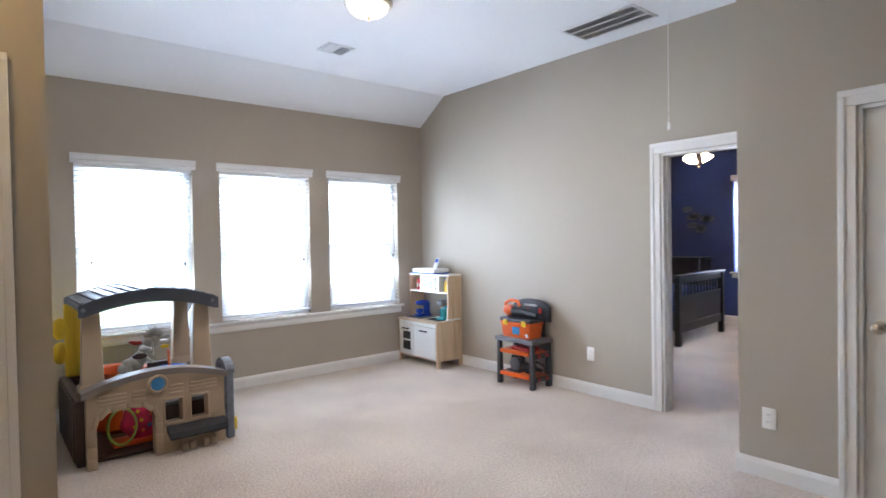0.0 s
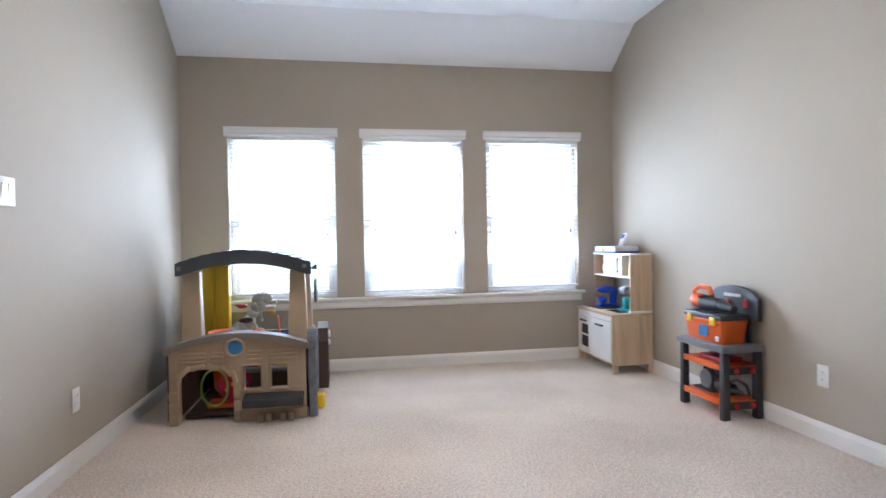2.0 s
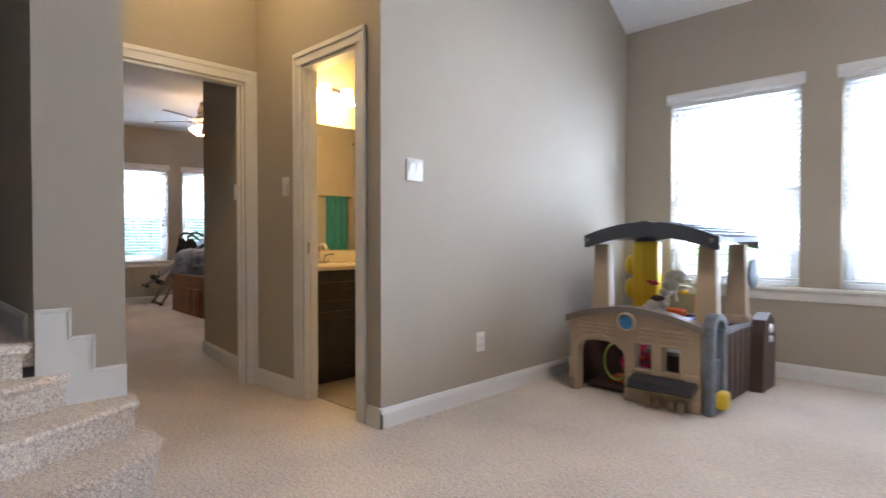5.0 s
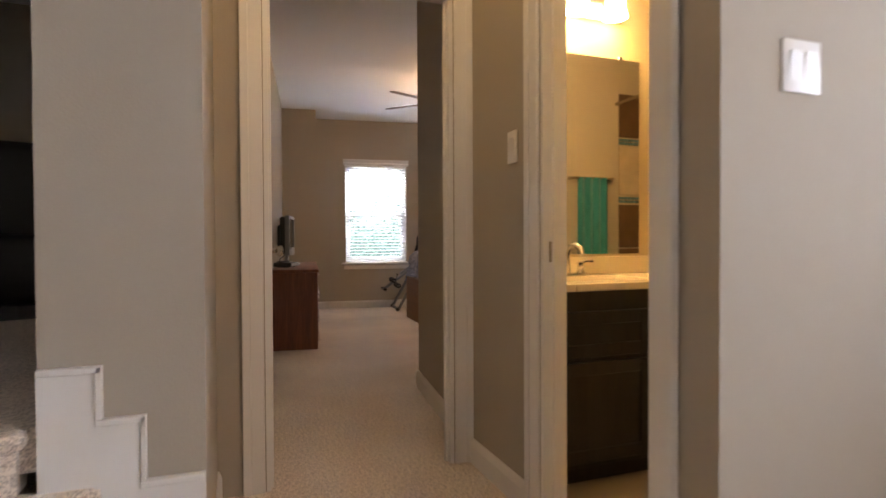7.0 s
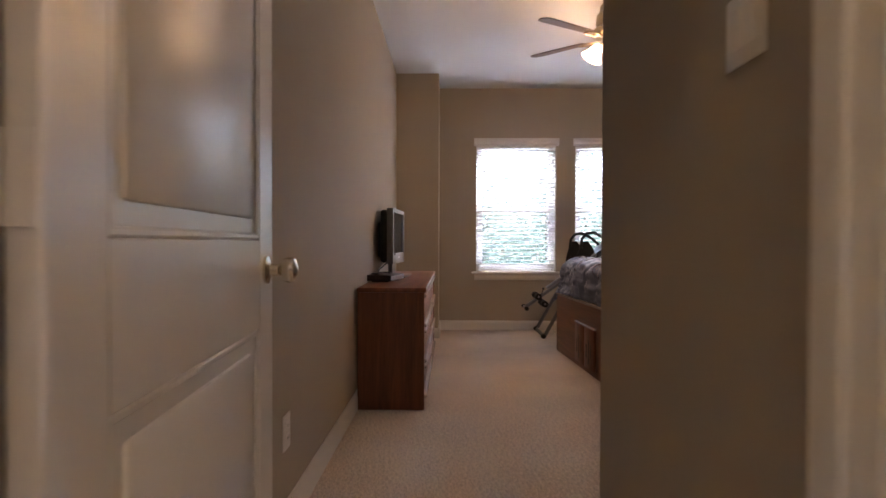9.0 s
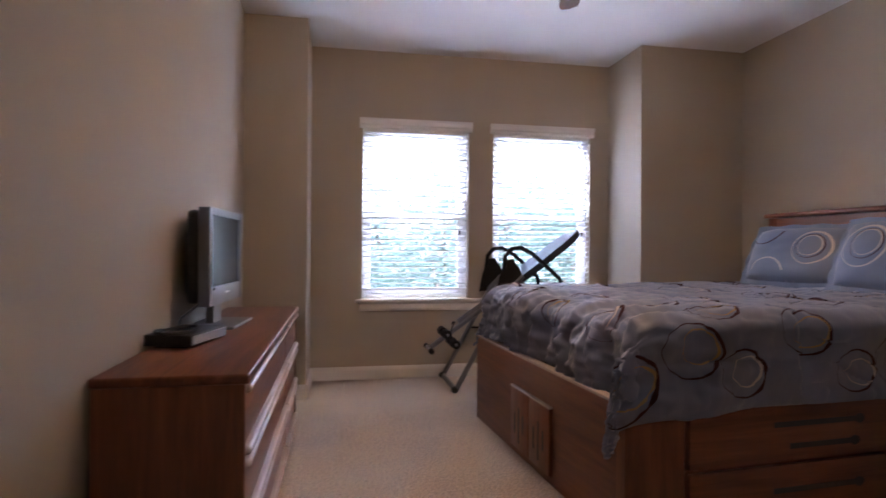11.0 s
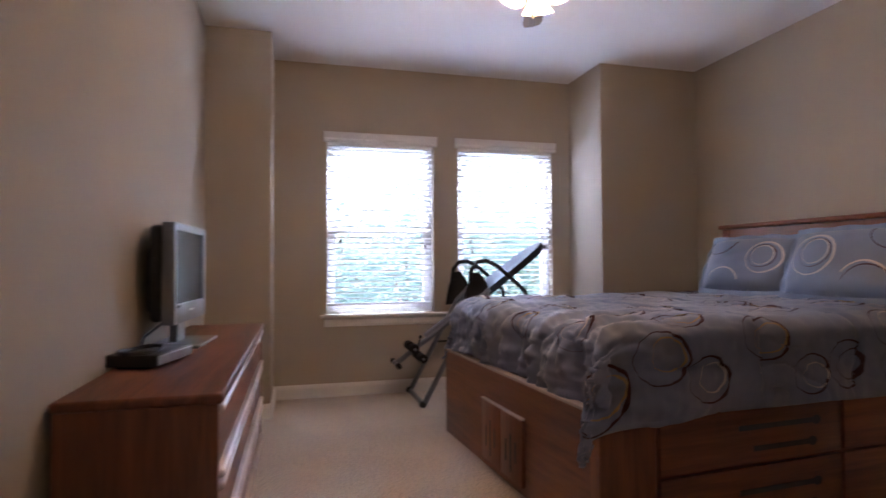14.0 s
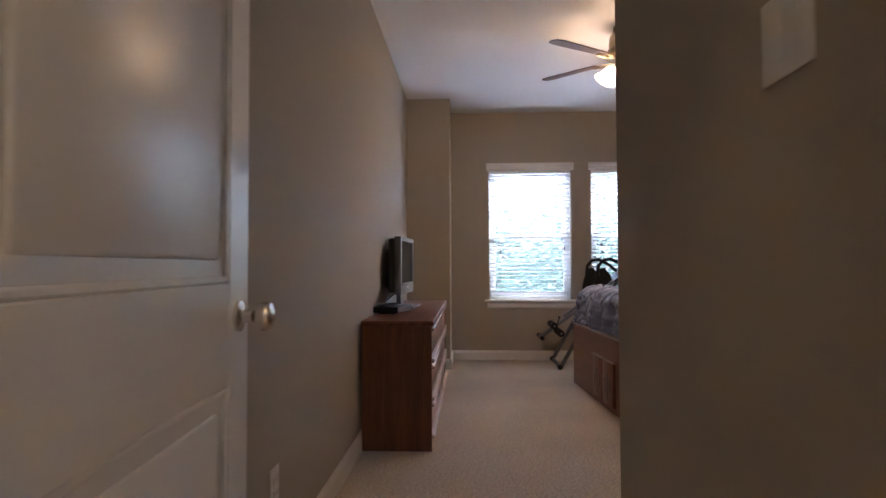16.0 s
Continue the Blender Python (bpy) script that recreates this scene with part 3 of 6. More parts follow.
def ceiling_vent(x0, x1, y0, y1, z, split, label, along="x"):
    v = thing("ceiling_vent", pose((x0 + x1) / 2, (y0 + y1) / 2, z), label, "vent")
    hx, hy = (x1 - x0) / 2, (y1 - y0) / 2
    bm = bmesh.new()
    box(bm, -hx + 0.015, hx - 0.015, -hy + 0.015, hy - 0.015, -0.004, -0.001)
    part("backing", bm, M_VENTBACK, v)
    bm = bmesh.new()
    for a in (-1, 1):
        lo, hi = sorted((a * hx, a * (hx - 0.022)))
        box(bm, lo, hi, -hy, hy, -0.012, 0, 0.003)
        lo, hi = sorted((a * hy, a * (hy - 0.022)))
        box(bm, -hx + 0.022, hx - 0.022, lo, hi, -0.012, 0, 0.003)
    for s in split:
        if along == "x":
            box(bm, s - 0.006, s + 0.006, -hy + 0.022, hy - 0.022, -0.012, -0.001)
        else:
            box(bm, s - 0.006, s + 0.006, -hy + 0.022, hy - 0.022, -0.0135, -0.001)
    part("frame", bm, M_VENT, v)
    reach, across = (hx, hy) if along == "x" else (hy, hx)
    n = int(2 * (reach - 0.03) / 0.017)
    bm = bmesh.new()
    if along == "x":
        box(bm, -0.0075, 0.0075, -across + 0.02, across - 0.02, -0.0006, 0.0006)
    else:
        box(bm, -across + 0.02, across - 0.02, -0.0075, 0.0075, -0.0006, 0.0006)
    first = None
    for k in range(n):
        u = -reach + 0.03 + (k + 0.5) * 2 * (reach - 0.03) / n
        turn = 38 if u < 0 else -38
        if along == "y":
            turn = 32
        m = pose(u, 0, -0.007, 0, turn, 0) if along == "x" else pose(0, u, -0.007, turn, 0, 0)
        if first is None:
            first = part("slat", bm, M_VENT, v, m=m)
        else:
            o = new("slat", first.data)
            o.parent, o.matrix_basis = v, m
    return v


ceiling_vent(2.43, 2.68, 4.33, 4.55, CEIL, (0.0,), "small white supply air vent on the ceiling")
ceiling_vent(3.75, 4.09, 2.38, 3.02, CEIL, (-0.055, 0.055), "large white return air grille on the ceiling", "y")

M_SHADE = material("frosted_lamp_glass", (0.95, 0.9, 0.8), 0.5, vary=0.0, emit=(1.0, 0.80, 0.50), power=0.22)
M_BRASS = material("brushed_nickel_ring", (0.55, 0.48, 0.38), 0.3, 1.0, vary=0.05, scale=40)

lamp = thing("ceiling_light", pose(2.26, 3.46, CEIL), "lit flush ceiling light with frosted glass bowl", "ceiling light")
bm = bmesh.new()
lathe(bm, [(0.155, 0), (0.165, -0.012), (0.165, -0.03), (0.150, -0.042), (0.140, -0.042)], steps=40)
part("base_ring", bm, M_BRASS, lamp, "brushed nickel base ring")
bm = bmesh.new()
lathe(bm, [(0.138, -0.04), (0.130, -0.065), (0.105, -0.09), (0.06, -0.108), (0.012, -0.114), (0.0, -0.114)], steps=40)
part("bowl", bm, M_SHADE, lamp, "glowing frosted glass bowl")
bm = bmesh.new()
lathe(bm, [(0.014, -0.112), (0.012, -0.122), (0.006, -0.13), (0.009, -0.138), (0, -0.144)], steps=14)
part("finial", bm, M_BRASS, lamp)

hall_lamp = copy_thing(lamp, pose(-0.2, 2.3, CEIL))
tagged(hall_lamp, "lit flush ceiling light in the hall")
cord = thing("attic_pull_cord", pose(4.08, 2.30, CEIL), "thin white attic pull cord with plastic handle", "pull cord")
bm = bmesh.new()
rod(bm, (0, 0, -0.80), (0, 0, 0), 0.0022, sides=6)
part("cord", bm, M_CORD, cord)
bm = bmesh.new()
lathe(bm, [(0.003, -0.80), (0.007, -0.81), (0.010, -0.85), (0.008, -0.856), (0, -0.856)], steps=12)
part("handle", bm, M_PLATE, cord)

# ---- stairs to the upper room ----
LAND = 0.56
tagged(block("landing_floor", -4.5, -0.16, -2.5, 1.49, LAND - 0.1, LAND, M_CARPET), "beige carpeted landing above the playroom", "floor", kind="structure")
stairs = thing("stairs", pose(-0.142, 0.5, 0), "beige carpeted wrap-around stairs leading to a landing", "stairs", kind="structure")
OUTLINES = (
    (0.14, ((0.262, 1.89), (0.54, 1.87), (0.68, 1.79), (0.80, 1.52), (0.88, 1.20), (0.93, 0.90), (0.93, -0.33))),
    (0.28, ((0.262, 1.855), (0.37, 1.83), (0.58, 1.42), (0.66, 1.20), (0.72, 0.95), (0.72, -0.33))),
    (0.42, ((0.262, 1.62), (0.34, 1.46), (0.44, 1.22), (0.48, 0.98), (0.48, -0.33))),
    (0.56, ((0.20, 1.45), (0.262, 1.45), (0.275, 1.40), (0.275, -0.33))),
)
for z, line in OUTLINES:
    bm = bmesh.new()
    pts = [Vector((x - 0.26, y - 0.5, 0)) for x, y in line]
    mid = Vector((-0.4, 0.2, 0))
    rings = []
    for grow, dz in ((0.0, -0.14), (0.0, -0.045), (0.02, -0.036), (0.028, -0.02), (0.022, -0.005), (0.0, 0.0), (-0.02, 0.001)):
        ring = []
        for i, p in enumerate(pts):
            a, b = pts[max(i - 1, 0)], pts[min(i + 1, len(pts) - 1)]
            way = (b - a).normalized()
            out = Vector((-way.y, way.x, 0))
            if i in (0, len(pts) - 1):
                out = Vector((0, 1 if i == 0 else -1, 0)) * 0.4
            ring.append(bm.verts.new((p.x + out.x * grow, p.y + out.y * grow, z + dz)))
        rings.append(ring)
    for lo, hi in zip(rings, rings[1:]):
        for i in range(len(pts) - 1):
            bm.faces.new((lo[i], lo[i + 1], hi[i + 1], hi[i]))
    back = [bm.verts.new((-0.10 if z > 0.5 else -0.0, p.y, z + 0.001)) for p in (rings[-1][0].co, rings[-1][-1].co)]
    bm.faces.new([*rings[-1], back[1], back[0]] if (rings[-1][0].co - back[0].co).length > 0.005 else [*rings[-1], back[1]])
    part("step", bm, M_CARPET, stairs)
bm = bmesh.new()
prism(bm, [(1.829, 0.14), (1.829, 0.42), (1.704, 0.42), (1.704, 0.571), (1.616, 0.571), (1.616, 0.692), (1.491, 0.692), (1.491, 0.14)], 0.014, Matrix.Translation((0, -0.5, 0)) @ SIDE)
part("skirt_board", bm, M_TRIM, stairs, "white stepped skirt board", smooth=False)
bm = bmesh.new()
for y0, y1, z0, z1 in ((1.692, 1.829, 0.405, 0.42), (1.692, 1.705, 0.42, 0.571), (1.604, 1.704, 0.557, 0.571), (1.604, 1.617, 0.571, 0.692), (1.491, 1.616, 0.677, 0.692)):
    box(bm, 0.0145, 0.021, y0 - 0.5, y1 - 0.5, z0, z1, 0.002)
part("skirt_moulding", bm, M_TRIM, stairs)
# ---- playroom things ----
M_TAN = material("tan_moulded_plastic", (0.42, 0.315, 0.205), 0.5, vary=0.06, scale=5, fine=0.04, bump=0.1, bump_scale=250)
M_TANGREY = material("grey_brown_moulded_plastic", (0.20, 0.165, 0.14), 0.5, vary=0.08, scale=7, bump=0.1, bump_scale=250)
M_BROWN = material("dark_brown_moulded_plastic", (0.075, 0.045, 0.033), 0.5, vary=0.12, scale=6, bump=0.15, bump_scale=120)
M_SLATE = material("slate_blue_plastic", (0.06, 0.07, 0.085), 0.35, vary=0.08, scale=6)
M_STONE = material("grey_stone_plastic", (0.16, 0.18, 0.21), 0.5, vary=0.25, scale=18, bump=0.4, bump_scale=40)
M_YELLOW = material("yellow_plastic", (0.75, 0.50, 0.01), 0.35, vary=0.03)
M_ORANGE = material("orange_plastic", (0.75, 0.12, 0.01), 0.35, vary=0.04)
M_RED = material("red_plastic", (0.55, 0.03, 0.02), 0.35, vary=0.05)
M_BLUE_P = material("blue_plastic", (0.01, 0.06, 0.42), 0.3, vary=0.05)
M_SKY = material("sky_blue_plastic", (0.04, 0.22, 0.50), 0.35, vary=0.2, scale=25)
M_TEAL = material("teal_plastic", (0.02, 0.36, 0.42), 0.3, vary=0.05)
M_WHITE = material("white_plastic", (0.78, 0.78, 0.77), 0.35, vary=0.02)
M_BONE = material("bone_grey_plastic", (0.60, 0.59, 0.53), 0.5, vary=0.2, scale=30)
M_CHAR = material("charcoal_plastic", (0.035, 0.037, 0.042), 0.45, vary=0.12, scale=12, bump=0.08, bump_scale=300)
M_STEEL = material("grey_bench_plastic", (0.17, 0.175, 0.19), 0.4, vary=0.06, scale=15)
M_BIRCH = wood("birch_plywood", (0.50, 0.36, 0.22), (0.68, 0.53, 0.36), 0.45, axis=2, scale=0.8)
M_LACQUER = material("white_lacquer", (0.80, 0.80, 0.78), 0.3, vary=0.01)
M_PINK = material("magenta_star_cloth", (0.60, 0.03, 0.10), 0.7, vary=0.5, scale=14)
M_LIME = material("lime_plastic", (0.35, 0.52, 0.10), 0.4, vary=0.05)

house = thing("playhouse", pose(0.67, 4.25, 0), "tan and brown plastic play cottage with dark roof", "playhouse")


def arch(x):
    """Height of the curved front gable above local x."""
    return 0.535 - 0.085 * ((x - 0.415) / 0.44) ** 2


bm = bmesh.new()
door_arch = [(0.052 + 0.33 * (1 - math.copysign(abs(math.cos(a)) ** 0.7, math.cos(a))) / 2, 0.25 + 0.095 * math.sin(a) ** 0.7) for a in np.linspace(0.0001, math.pi - 0.0001, 15)]
prism(bm, [(0, 0), (0.052, 0), *door_arch, (0.382, 0), (0.42, 0), (0.42, 0.36), (0, 0.36)], 0.08, FRONT)
part("doorway_wall", bm, M_TAN, house, "tan plastic wall with arched doorway", smooth=False)
bm = bmesh.new()
prism(bm, [(0.42, 0), (0.83, 0), (0.83, 0.20), (0.42, 0.20)], 0.08, FRONT)
for x0, x1 in ((0.42, 0.445), (0.55, 0.61), (0.715, 0.83)):
    box(bm, x0, x1, 0, 0.08, 0.20, 0.36)
part("window_wall", bm, M_TAN, house, "tan plastic wall with two window openings", smooth=False)
bm = bmesh.new()
xs = np.linspace(0, 0.83, 17)
prism(bm, [(0, 0.36), (0.83, 0.36), *[(x, arch(x)) for x in xs[::-1]]], 0.08, FRONT)
part("gable_wall", bm, M_TAN, house, "tan plastic arched gable wall", smooth=False)
bm = bmesh.new()
xs = np.linspace(-0.025, 0.855, 21)
prism(bm, [*[(x, arch(x) - 0.005) for x in xs], *[(x, arch(x) + 0.035) for x in xs[::-1]]], 0.11, Matrix.Translation((0, -0.018, 0)) @ FRONT)
part("gable_rail", bm, M_TANGREY, house, "grey-brown curved gable rail")
for x0, x1 in ((0.06, 0.22), (0.25, 0.33), (0.47, 0.56), (0.60, 0.78)):
    for z in (0.385, 0.41, 0.435):
        if z + 0.02 < min(arch(x0), arch(x1)):
            block("gable_board", x0, x1, -0.006, 0.002, z, z + 0.018, M_TAN, house, "", 0.003)
for k, a in enumerate(np.linspace(0.30, math.pi - 0.30, 6)):
    bm = bmesh.new()
    cx, cz = 0.217 - 0.178 * math.cos(a), 0.245 + 0.118 * math.sin(a) ** 0.75
    box(bm, -0.040, 0.040, -0.008, 0.004, -0.016, 0.016, 0.006, 2)
    part("stone", bm, M_TAN, house, m=pose(cx, 0, cz, 0, math.degrees(a) - 90, 0))
for x, x1 in ((-0.004, 0.052), (0.384, 0.426), (0.747, 0.833)):
    for k in range(3):
        bm = bmesh.new()
        box(bm, x, x1, -0.008, 0.004, 0.005 + 0.072 * k, 0.072 + 0.072 * k, 0.006, 2)
        part("stone", bm, M_TAN, house)
bm = bmesh.new()
lathe(bm, [(0.062, 0), (0.062, 0.014), (0.052, 0.022), (0.044, 0.014), (0.044, 0.0)], Matrix.Translation((0.40, -0.012, 0.478)) @ Matrix.Rotation(radians(90), 4, "X"), 24)
ring = part("emblem_ring", bm, M_TAN, house)
bm = bmesh.new()
lathe(bm, [(0.044, 0.0), (0.042, 0.012), (0.0, 0.016)], Matrix.Translation((0.40, -0.012, 0.478)) @ Matrix.Rotation(radians(90), 4, "X"), 24)
part("emblem_disc", bm, M_SKY, ring, "round blue emblem")
for x0, x1 in ((0.445, 0.55), (0.61, 0.715)):
    bm = bmesh.new()
    for a, b, c, d in ((x0 - 0.012, x1 + 0.012, 0.192, 0.206), (x0 - 0.012, x1 + 0.012, 0.354, 0.366), (x0 - 0.012, x0, 0.206, 0.354), (x1, x1 + 0.012, 0.206, 0.354)):
        box(bm, a, b, -0.007, 0.003, c, d, 0.003)
    part("window_trim", bm, M_TAN, house)
bm = bmesh.new()
prism(bm, [(0.0, 0.0), (-0.10, -0.035), (-0.105, -0.025), (-0.10, 0.012), (0.0, 0.035)], 0.37, Matrix.Translation((0.45, 0, 0.145)) @ SIDE)
part("bench", bm, M_CHAR, house, "charcoal plastic front ledge", smooth=False)
for x in (0.55, 0.60, 0.69, 0.74):
    bm = bmesh.new()
    box(bm, x - 0.02, x + 0.02, -0.055, -0.01, 0, 0.058, 0.01, 2)
    part("stump", bm, M_TAN, house)
# brown body behind the front wall
bm = bmesh.new()
box(bm, -0.045, 0.02, 0.10, 1.00, 0, 0.42, 0.012, 2)
left_wall = part("side_wall", bm, M_BROWN, house, "dark brown board-pattern side wall")
for k in range(7):
    block("board", -0.055, -0.04, 0.14 + 0.12 * k, 0.235 + 0.12 * k, 0.02, 0.40, M_BROWN, left_wall, "", 0.006)
bm = bmesh.new()
box(bm, 0.80, 0.865, 0.24, 0.86, 0, 0.44, 0.012, 2)
right_wall = part("side_wall", bm, M_BROWN, house, "dark brown board-pattern side wall")
for k in range(6):
    block("board", 0.86, 0.876, 0.25 + 0.1 * k, 0.335 + 0.1 * k, 0.01, 0.43, M_BROWN, right_wall, "", 0.006)
bm = bmesh.new()
box(bm, 0.0, 0.82, 0.94, 1.0, 0, 0.44, 0.012, 2)
part("back_wall", bm, M_BROWN, house)
bm = bmesh.new()
box(bm, 0.06, 0.80, 0.10, 0.95, 0.01, 0.04, 0.01)
part("floor_tray", bm, M_BROWN, house)
bm = bmesh.new()
prism(bm, [(0.74, 0), (1.02, 0), (1.03, 0.34), (0.99, 0.45), (0.90, 0.50), (0.80, 0.46), (0.76, 0.36)], 0.08, Matrix.Translation((0.868, 0, 0)) @ SIDE)
part("side_stove", bm, M_BROWN, house, "dark brown side counter", smooth=False)
for z, r in ((0.40, 0.03), (0.33, 0.022)):
    bm = bmesh.new()
    lathe(bm, [(r, 0), (r, 0.01), (r * 0.6, 0.016), (0, 0.017)], Matrix.Translation((0.947, 0.90, z)) @ Matrix.Rotation(radians(90), 4, "Y"), 18)
    part("dial", bm, M_WHITE, house, "small white dial")
# pillars
for px, py in ((0.075, 0.30), (0.765, 0.30), (0.765, 0.84)):
    bm = bmesh.new()
    ring = []
    for z, w, d in ((0.42, 0.085, 0.055), (0.475, 0.08, 0.05), (0.482, 0.066, 0.042), (0.95, 0.050, 0.034)):
        ring.append([bm.verts.new((px + sx * w, py + sy * d, z)) for sx, sy in ((-1, -1), (1, -1), (1, 1), (-1, 1))])
    for lo, hi in zip(ring, ring[1:]):
        for i in range(4):
            bm.faces.new((lo[i], lo[(i + 1) % 4], hi[(i + 1) % 4], hi[i]))
    bm.faces.new(ring[0][::-1])
    bm.faces.new(ring[-1])
    bmesh.ops.bevel(bm, geom=bm.edges[:], offset=0.007, segments=2, affect="EDGES", profile=0.5)
    part("pillar", bm, M_TAN, house, "tan tapered pillar")


def roof_z(x):
    return 1.085 - 0.115 * ((x - 0.42) / 0.50) ** 2


bm = bmesh.new()
xs = np.linspace(-0.005, 0.865, 25)
prism(bm, [*[(x, roof_z(x) - 0.028) for x in xs], *[(x, roof_z(x)) for x in xs[::-1]]], 0.74, Matrix.Translation((0, 0.20, 0)) @ FRONT)
part("roof_sheet", bm, M_SLATE, house, "dark slate-blue curved plastic roof")
for y in (0.185, 0.935):
    bm = bmesh.new()
    prism(bm, [*[(x, roof_z(x) - (0.085 if 0.02 < x < 0.85 else 0.075)) for x in xs], *[(x, roof_z(x) + 0.006) for x in xs[::-1]]], 0.022, Matrix.Translation((0, y, 0)) @ FRONT)
    part("fascia", bm, M_SLATE, house)
for x in np.linspace(0.02, 0.84, 13):
    if abs(x - 0.43) < 0.06:
        continue
    bm = bmesh.new()
    box(bm, -0.011, 0.011, 0.21, 0.935, -0.002, 0.012, 0.004)
    part("roof_rib", bm, M_SLATE, house, m=pose(x, 0, roof_z(x), 0, math.degrees(math.atan(0.46 * (x - 0.42) / 0.5)), 0))
bm = bmesh.new()
prism(bm, [(0.35, 1.078), (0.40, 1.098), (0.44, 1.098), (0.49, 1.078)], 0.79, Matrix.Translation((0, 0.175, 0)) @ FRONT)
part("ridge_cap", bm, M_SLATE, house, smooth=False)
for x in (0.02, 0.82):
    bm = bmesh.new()
    lathe(bm, [(0.014, 0), (0.012, 0.006), (0, 0.008)], Matrix.Translation((x, 0.184, roof_z(x) - 0.035)) @ Matrix.Rotation(radians(90), 4, "X"), 14)
    part("bolt", bm, M_STEEL, house)
# grey stone arch beside the front wall
bm = bmesh.new()
for y0 in (0.0, 0.17):
    box(bm, 0.845, 0.90, y0, y0 + 0.045, 0, 0.47, 0.008)
cols = [(0.107 + 0.115 * math.cos(a), 0.465 + 0.10 * math.sin(a)) for a in np.linspace(0, math.pi, 11)]
inner = [(0.107 + 0.075 * math.cos(a), 0.465 + 0.065 * math.sin(a)) for a in np.linspace(math.pi, 0, 11)]
for k in range(10):
    prism(bm, [cols[k], cols[k + 1], inner[9 - k], inner[10 - k]], 0.06, Matrix.Translation((0.842, 0, 0)) @ SIDE)
part("stone_arch", bm, M_STONE, house, "grey stone-look plastic arch")
bm = bmesh.new()
box(bm, 0.855, 0.885, 0.045, 0.17, 0.02, 0.30, 0.005)
part("arch_infill", bm, M_SLATE, house)
bm = bmesh.new()
box(bm, 0.885, 0.945, 0.06, 0.16, 0.03, 0.13, 0.02, 3)
part("door_bell", bm, M_YELLOW, house, "yellow plastic block")
bm = bmesh.new()
box(bm, -0.01, 0.19, 0.90, 0.99, 0.42, 0.965, 0.02, 3)
box(bm, 0.06, 0.085, 0.882, 0.905, 0.44, 0.95, 0.01, 2)
for z in (0.60, 0.78):
    ball(bm, (-0.035, 0.945, z), 0.075, (0.7, 0.55, 1.1))
part("yellow_panel", bm, M_YELLOW, house, "yellow plastic back panel with rounded lobes")
bm = bmesh.new()
lathe(bm, [(0.09, -0.012), (0.1, -0.004), (0.1, 0.006), (0.085, 0.014), (0, 0.016)], Matrix.Translation((0.86, 0.84, 0.76)) @ Matrix.Rotation(radians(90), 4, "Y"), 10)
part("round_sign", bm, M_STONE, house, "grey eight-sided plastic sign")

# things kept inside the playhouse
basket = thing("toy_basket", pose(0.95, 4.93, 0.04), "orange plastic toy basket inside the playhouse", "basket")
bm = bmesh.new()
lathe(bm, [(0.13, 0.0), (0.16, 0.03), (0.185, 0.40), (0.20, 0.43), (0.20, 0.445), (0.178, 0.43), (0.15, 0.04), (0.0, 0.03)], steps=28)
part("tub", bm, M_ORANGE, basket)

dino = thing("dinosaur_toy", pose(1.06, 4.74, 0.04), "bone-grey skeletal plastic toy heaped inside the playhouse", "toy")
bm = bmesh.new()
random.seed(5)
for k in range(9):
    a = k / 8
    ball(bm, (-0.12 + 0.22 * a, 0.02 * math.sin(5 * a), 0.40 + 0.24 * a + 0.03 * math.sin(9 * a)), 0.048 - 0.012 * abs(a - 0.5), (1.0, 0.8, random.uniform(0.7, 1.2)), 10, 7)
for k in range(14):
    a = random.uniform(0, 1)
    base = Vector((-0.12 + 0.22 * a, 0, 0.40 + 0.24 * a))
    tip = base + Vector((random.uniform(-0.06, 0.06), random.uniform(-0.08, 0.08), random.uniform(-0.12, 0.03)))
    rod(bm, base, tip, 0.016, 0.008, 7)
    ball(bm, tip, 0.015, (1, 1, 1), 8, 6)
part("ribs", bm, M_BONE, dino)
bm = bmesh.new()
ball(bm, (0.11, 0, 0.69), 0.06, (1.25, 0.75, 0.8))
box(bm, 0.10, 0.21, -0.028, 0.028, 0.655, 0.685, 0.01, 2)
box(bm, 0.10, 0.20, -0.026, 0.026, 0.625, 0.643, 0.008, 2)
for x in (0.09, 0.13):
    rod(bm, (x, 0, 0.72), (x - 0.02, 0, 0.755), 0.012, 0.004, 7)
part("head", bm, M_BONE, dino)
for at, r, mat in (((-0.02, -0.05, 0.65), 0.022, M_RED), ((0.0, -0.04, 0.55), 0.03, M_BROWN), ((-0.05, -0.05, 0.66), 0.014, M_RED), ((0.17, -0.03, 0.60), 0.02, M_YELLOW)):
    bm = bmesh.new()
    ball(bm, at, r, (1.7, 0.8, 0.7), 10, 7)
    part("detail", bm, mat, dino)
bm = bmesh.new()
for s in (-1, 1):
    rod(bm, (-0.08, s * 0.05, 0.40), (-0.11, s * 0.06, 0.22), 0.02, 0.014, 8)
    rod(bm, (-0.11, s * 0.06, 0.22), (-0.07, s * 0.06, 0.02), 0.015, 0.018, 8)
    box(bm, -0.10, -0.01, s * 0.06 - 0.022, s * 0.06 + 0.022, 0, 0.03, 0.008)
part("legs", bm, M_BONE, dino)

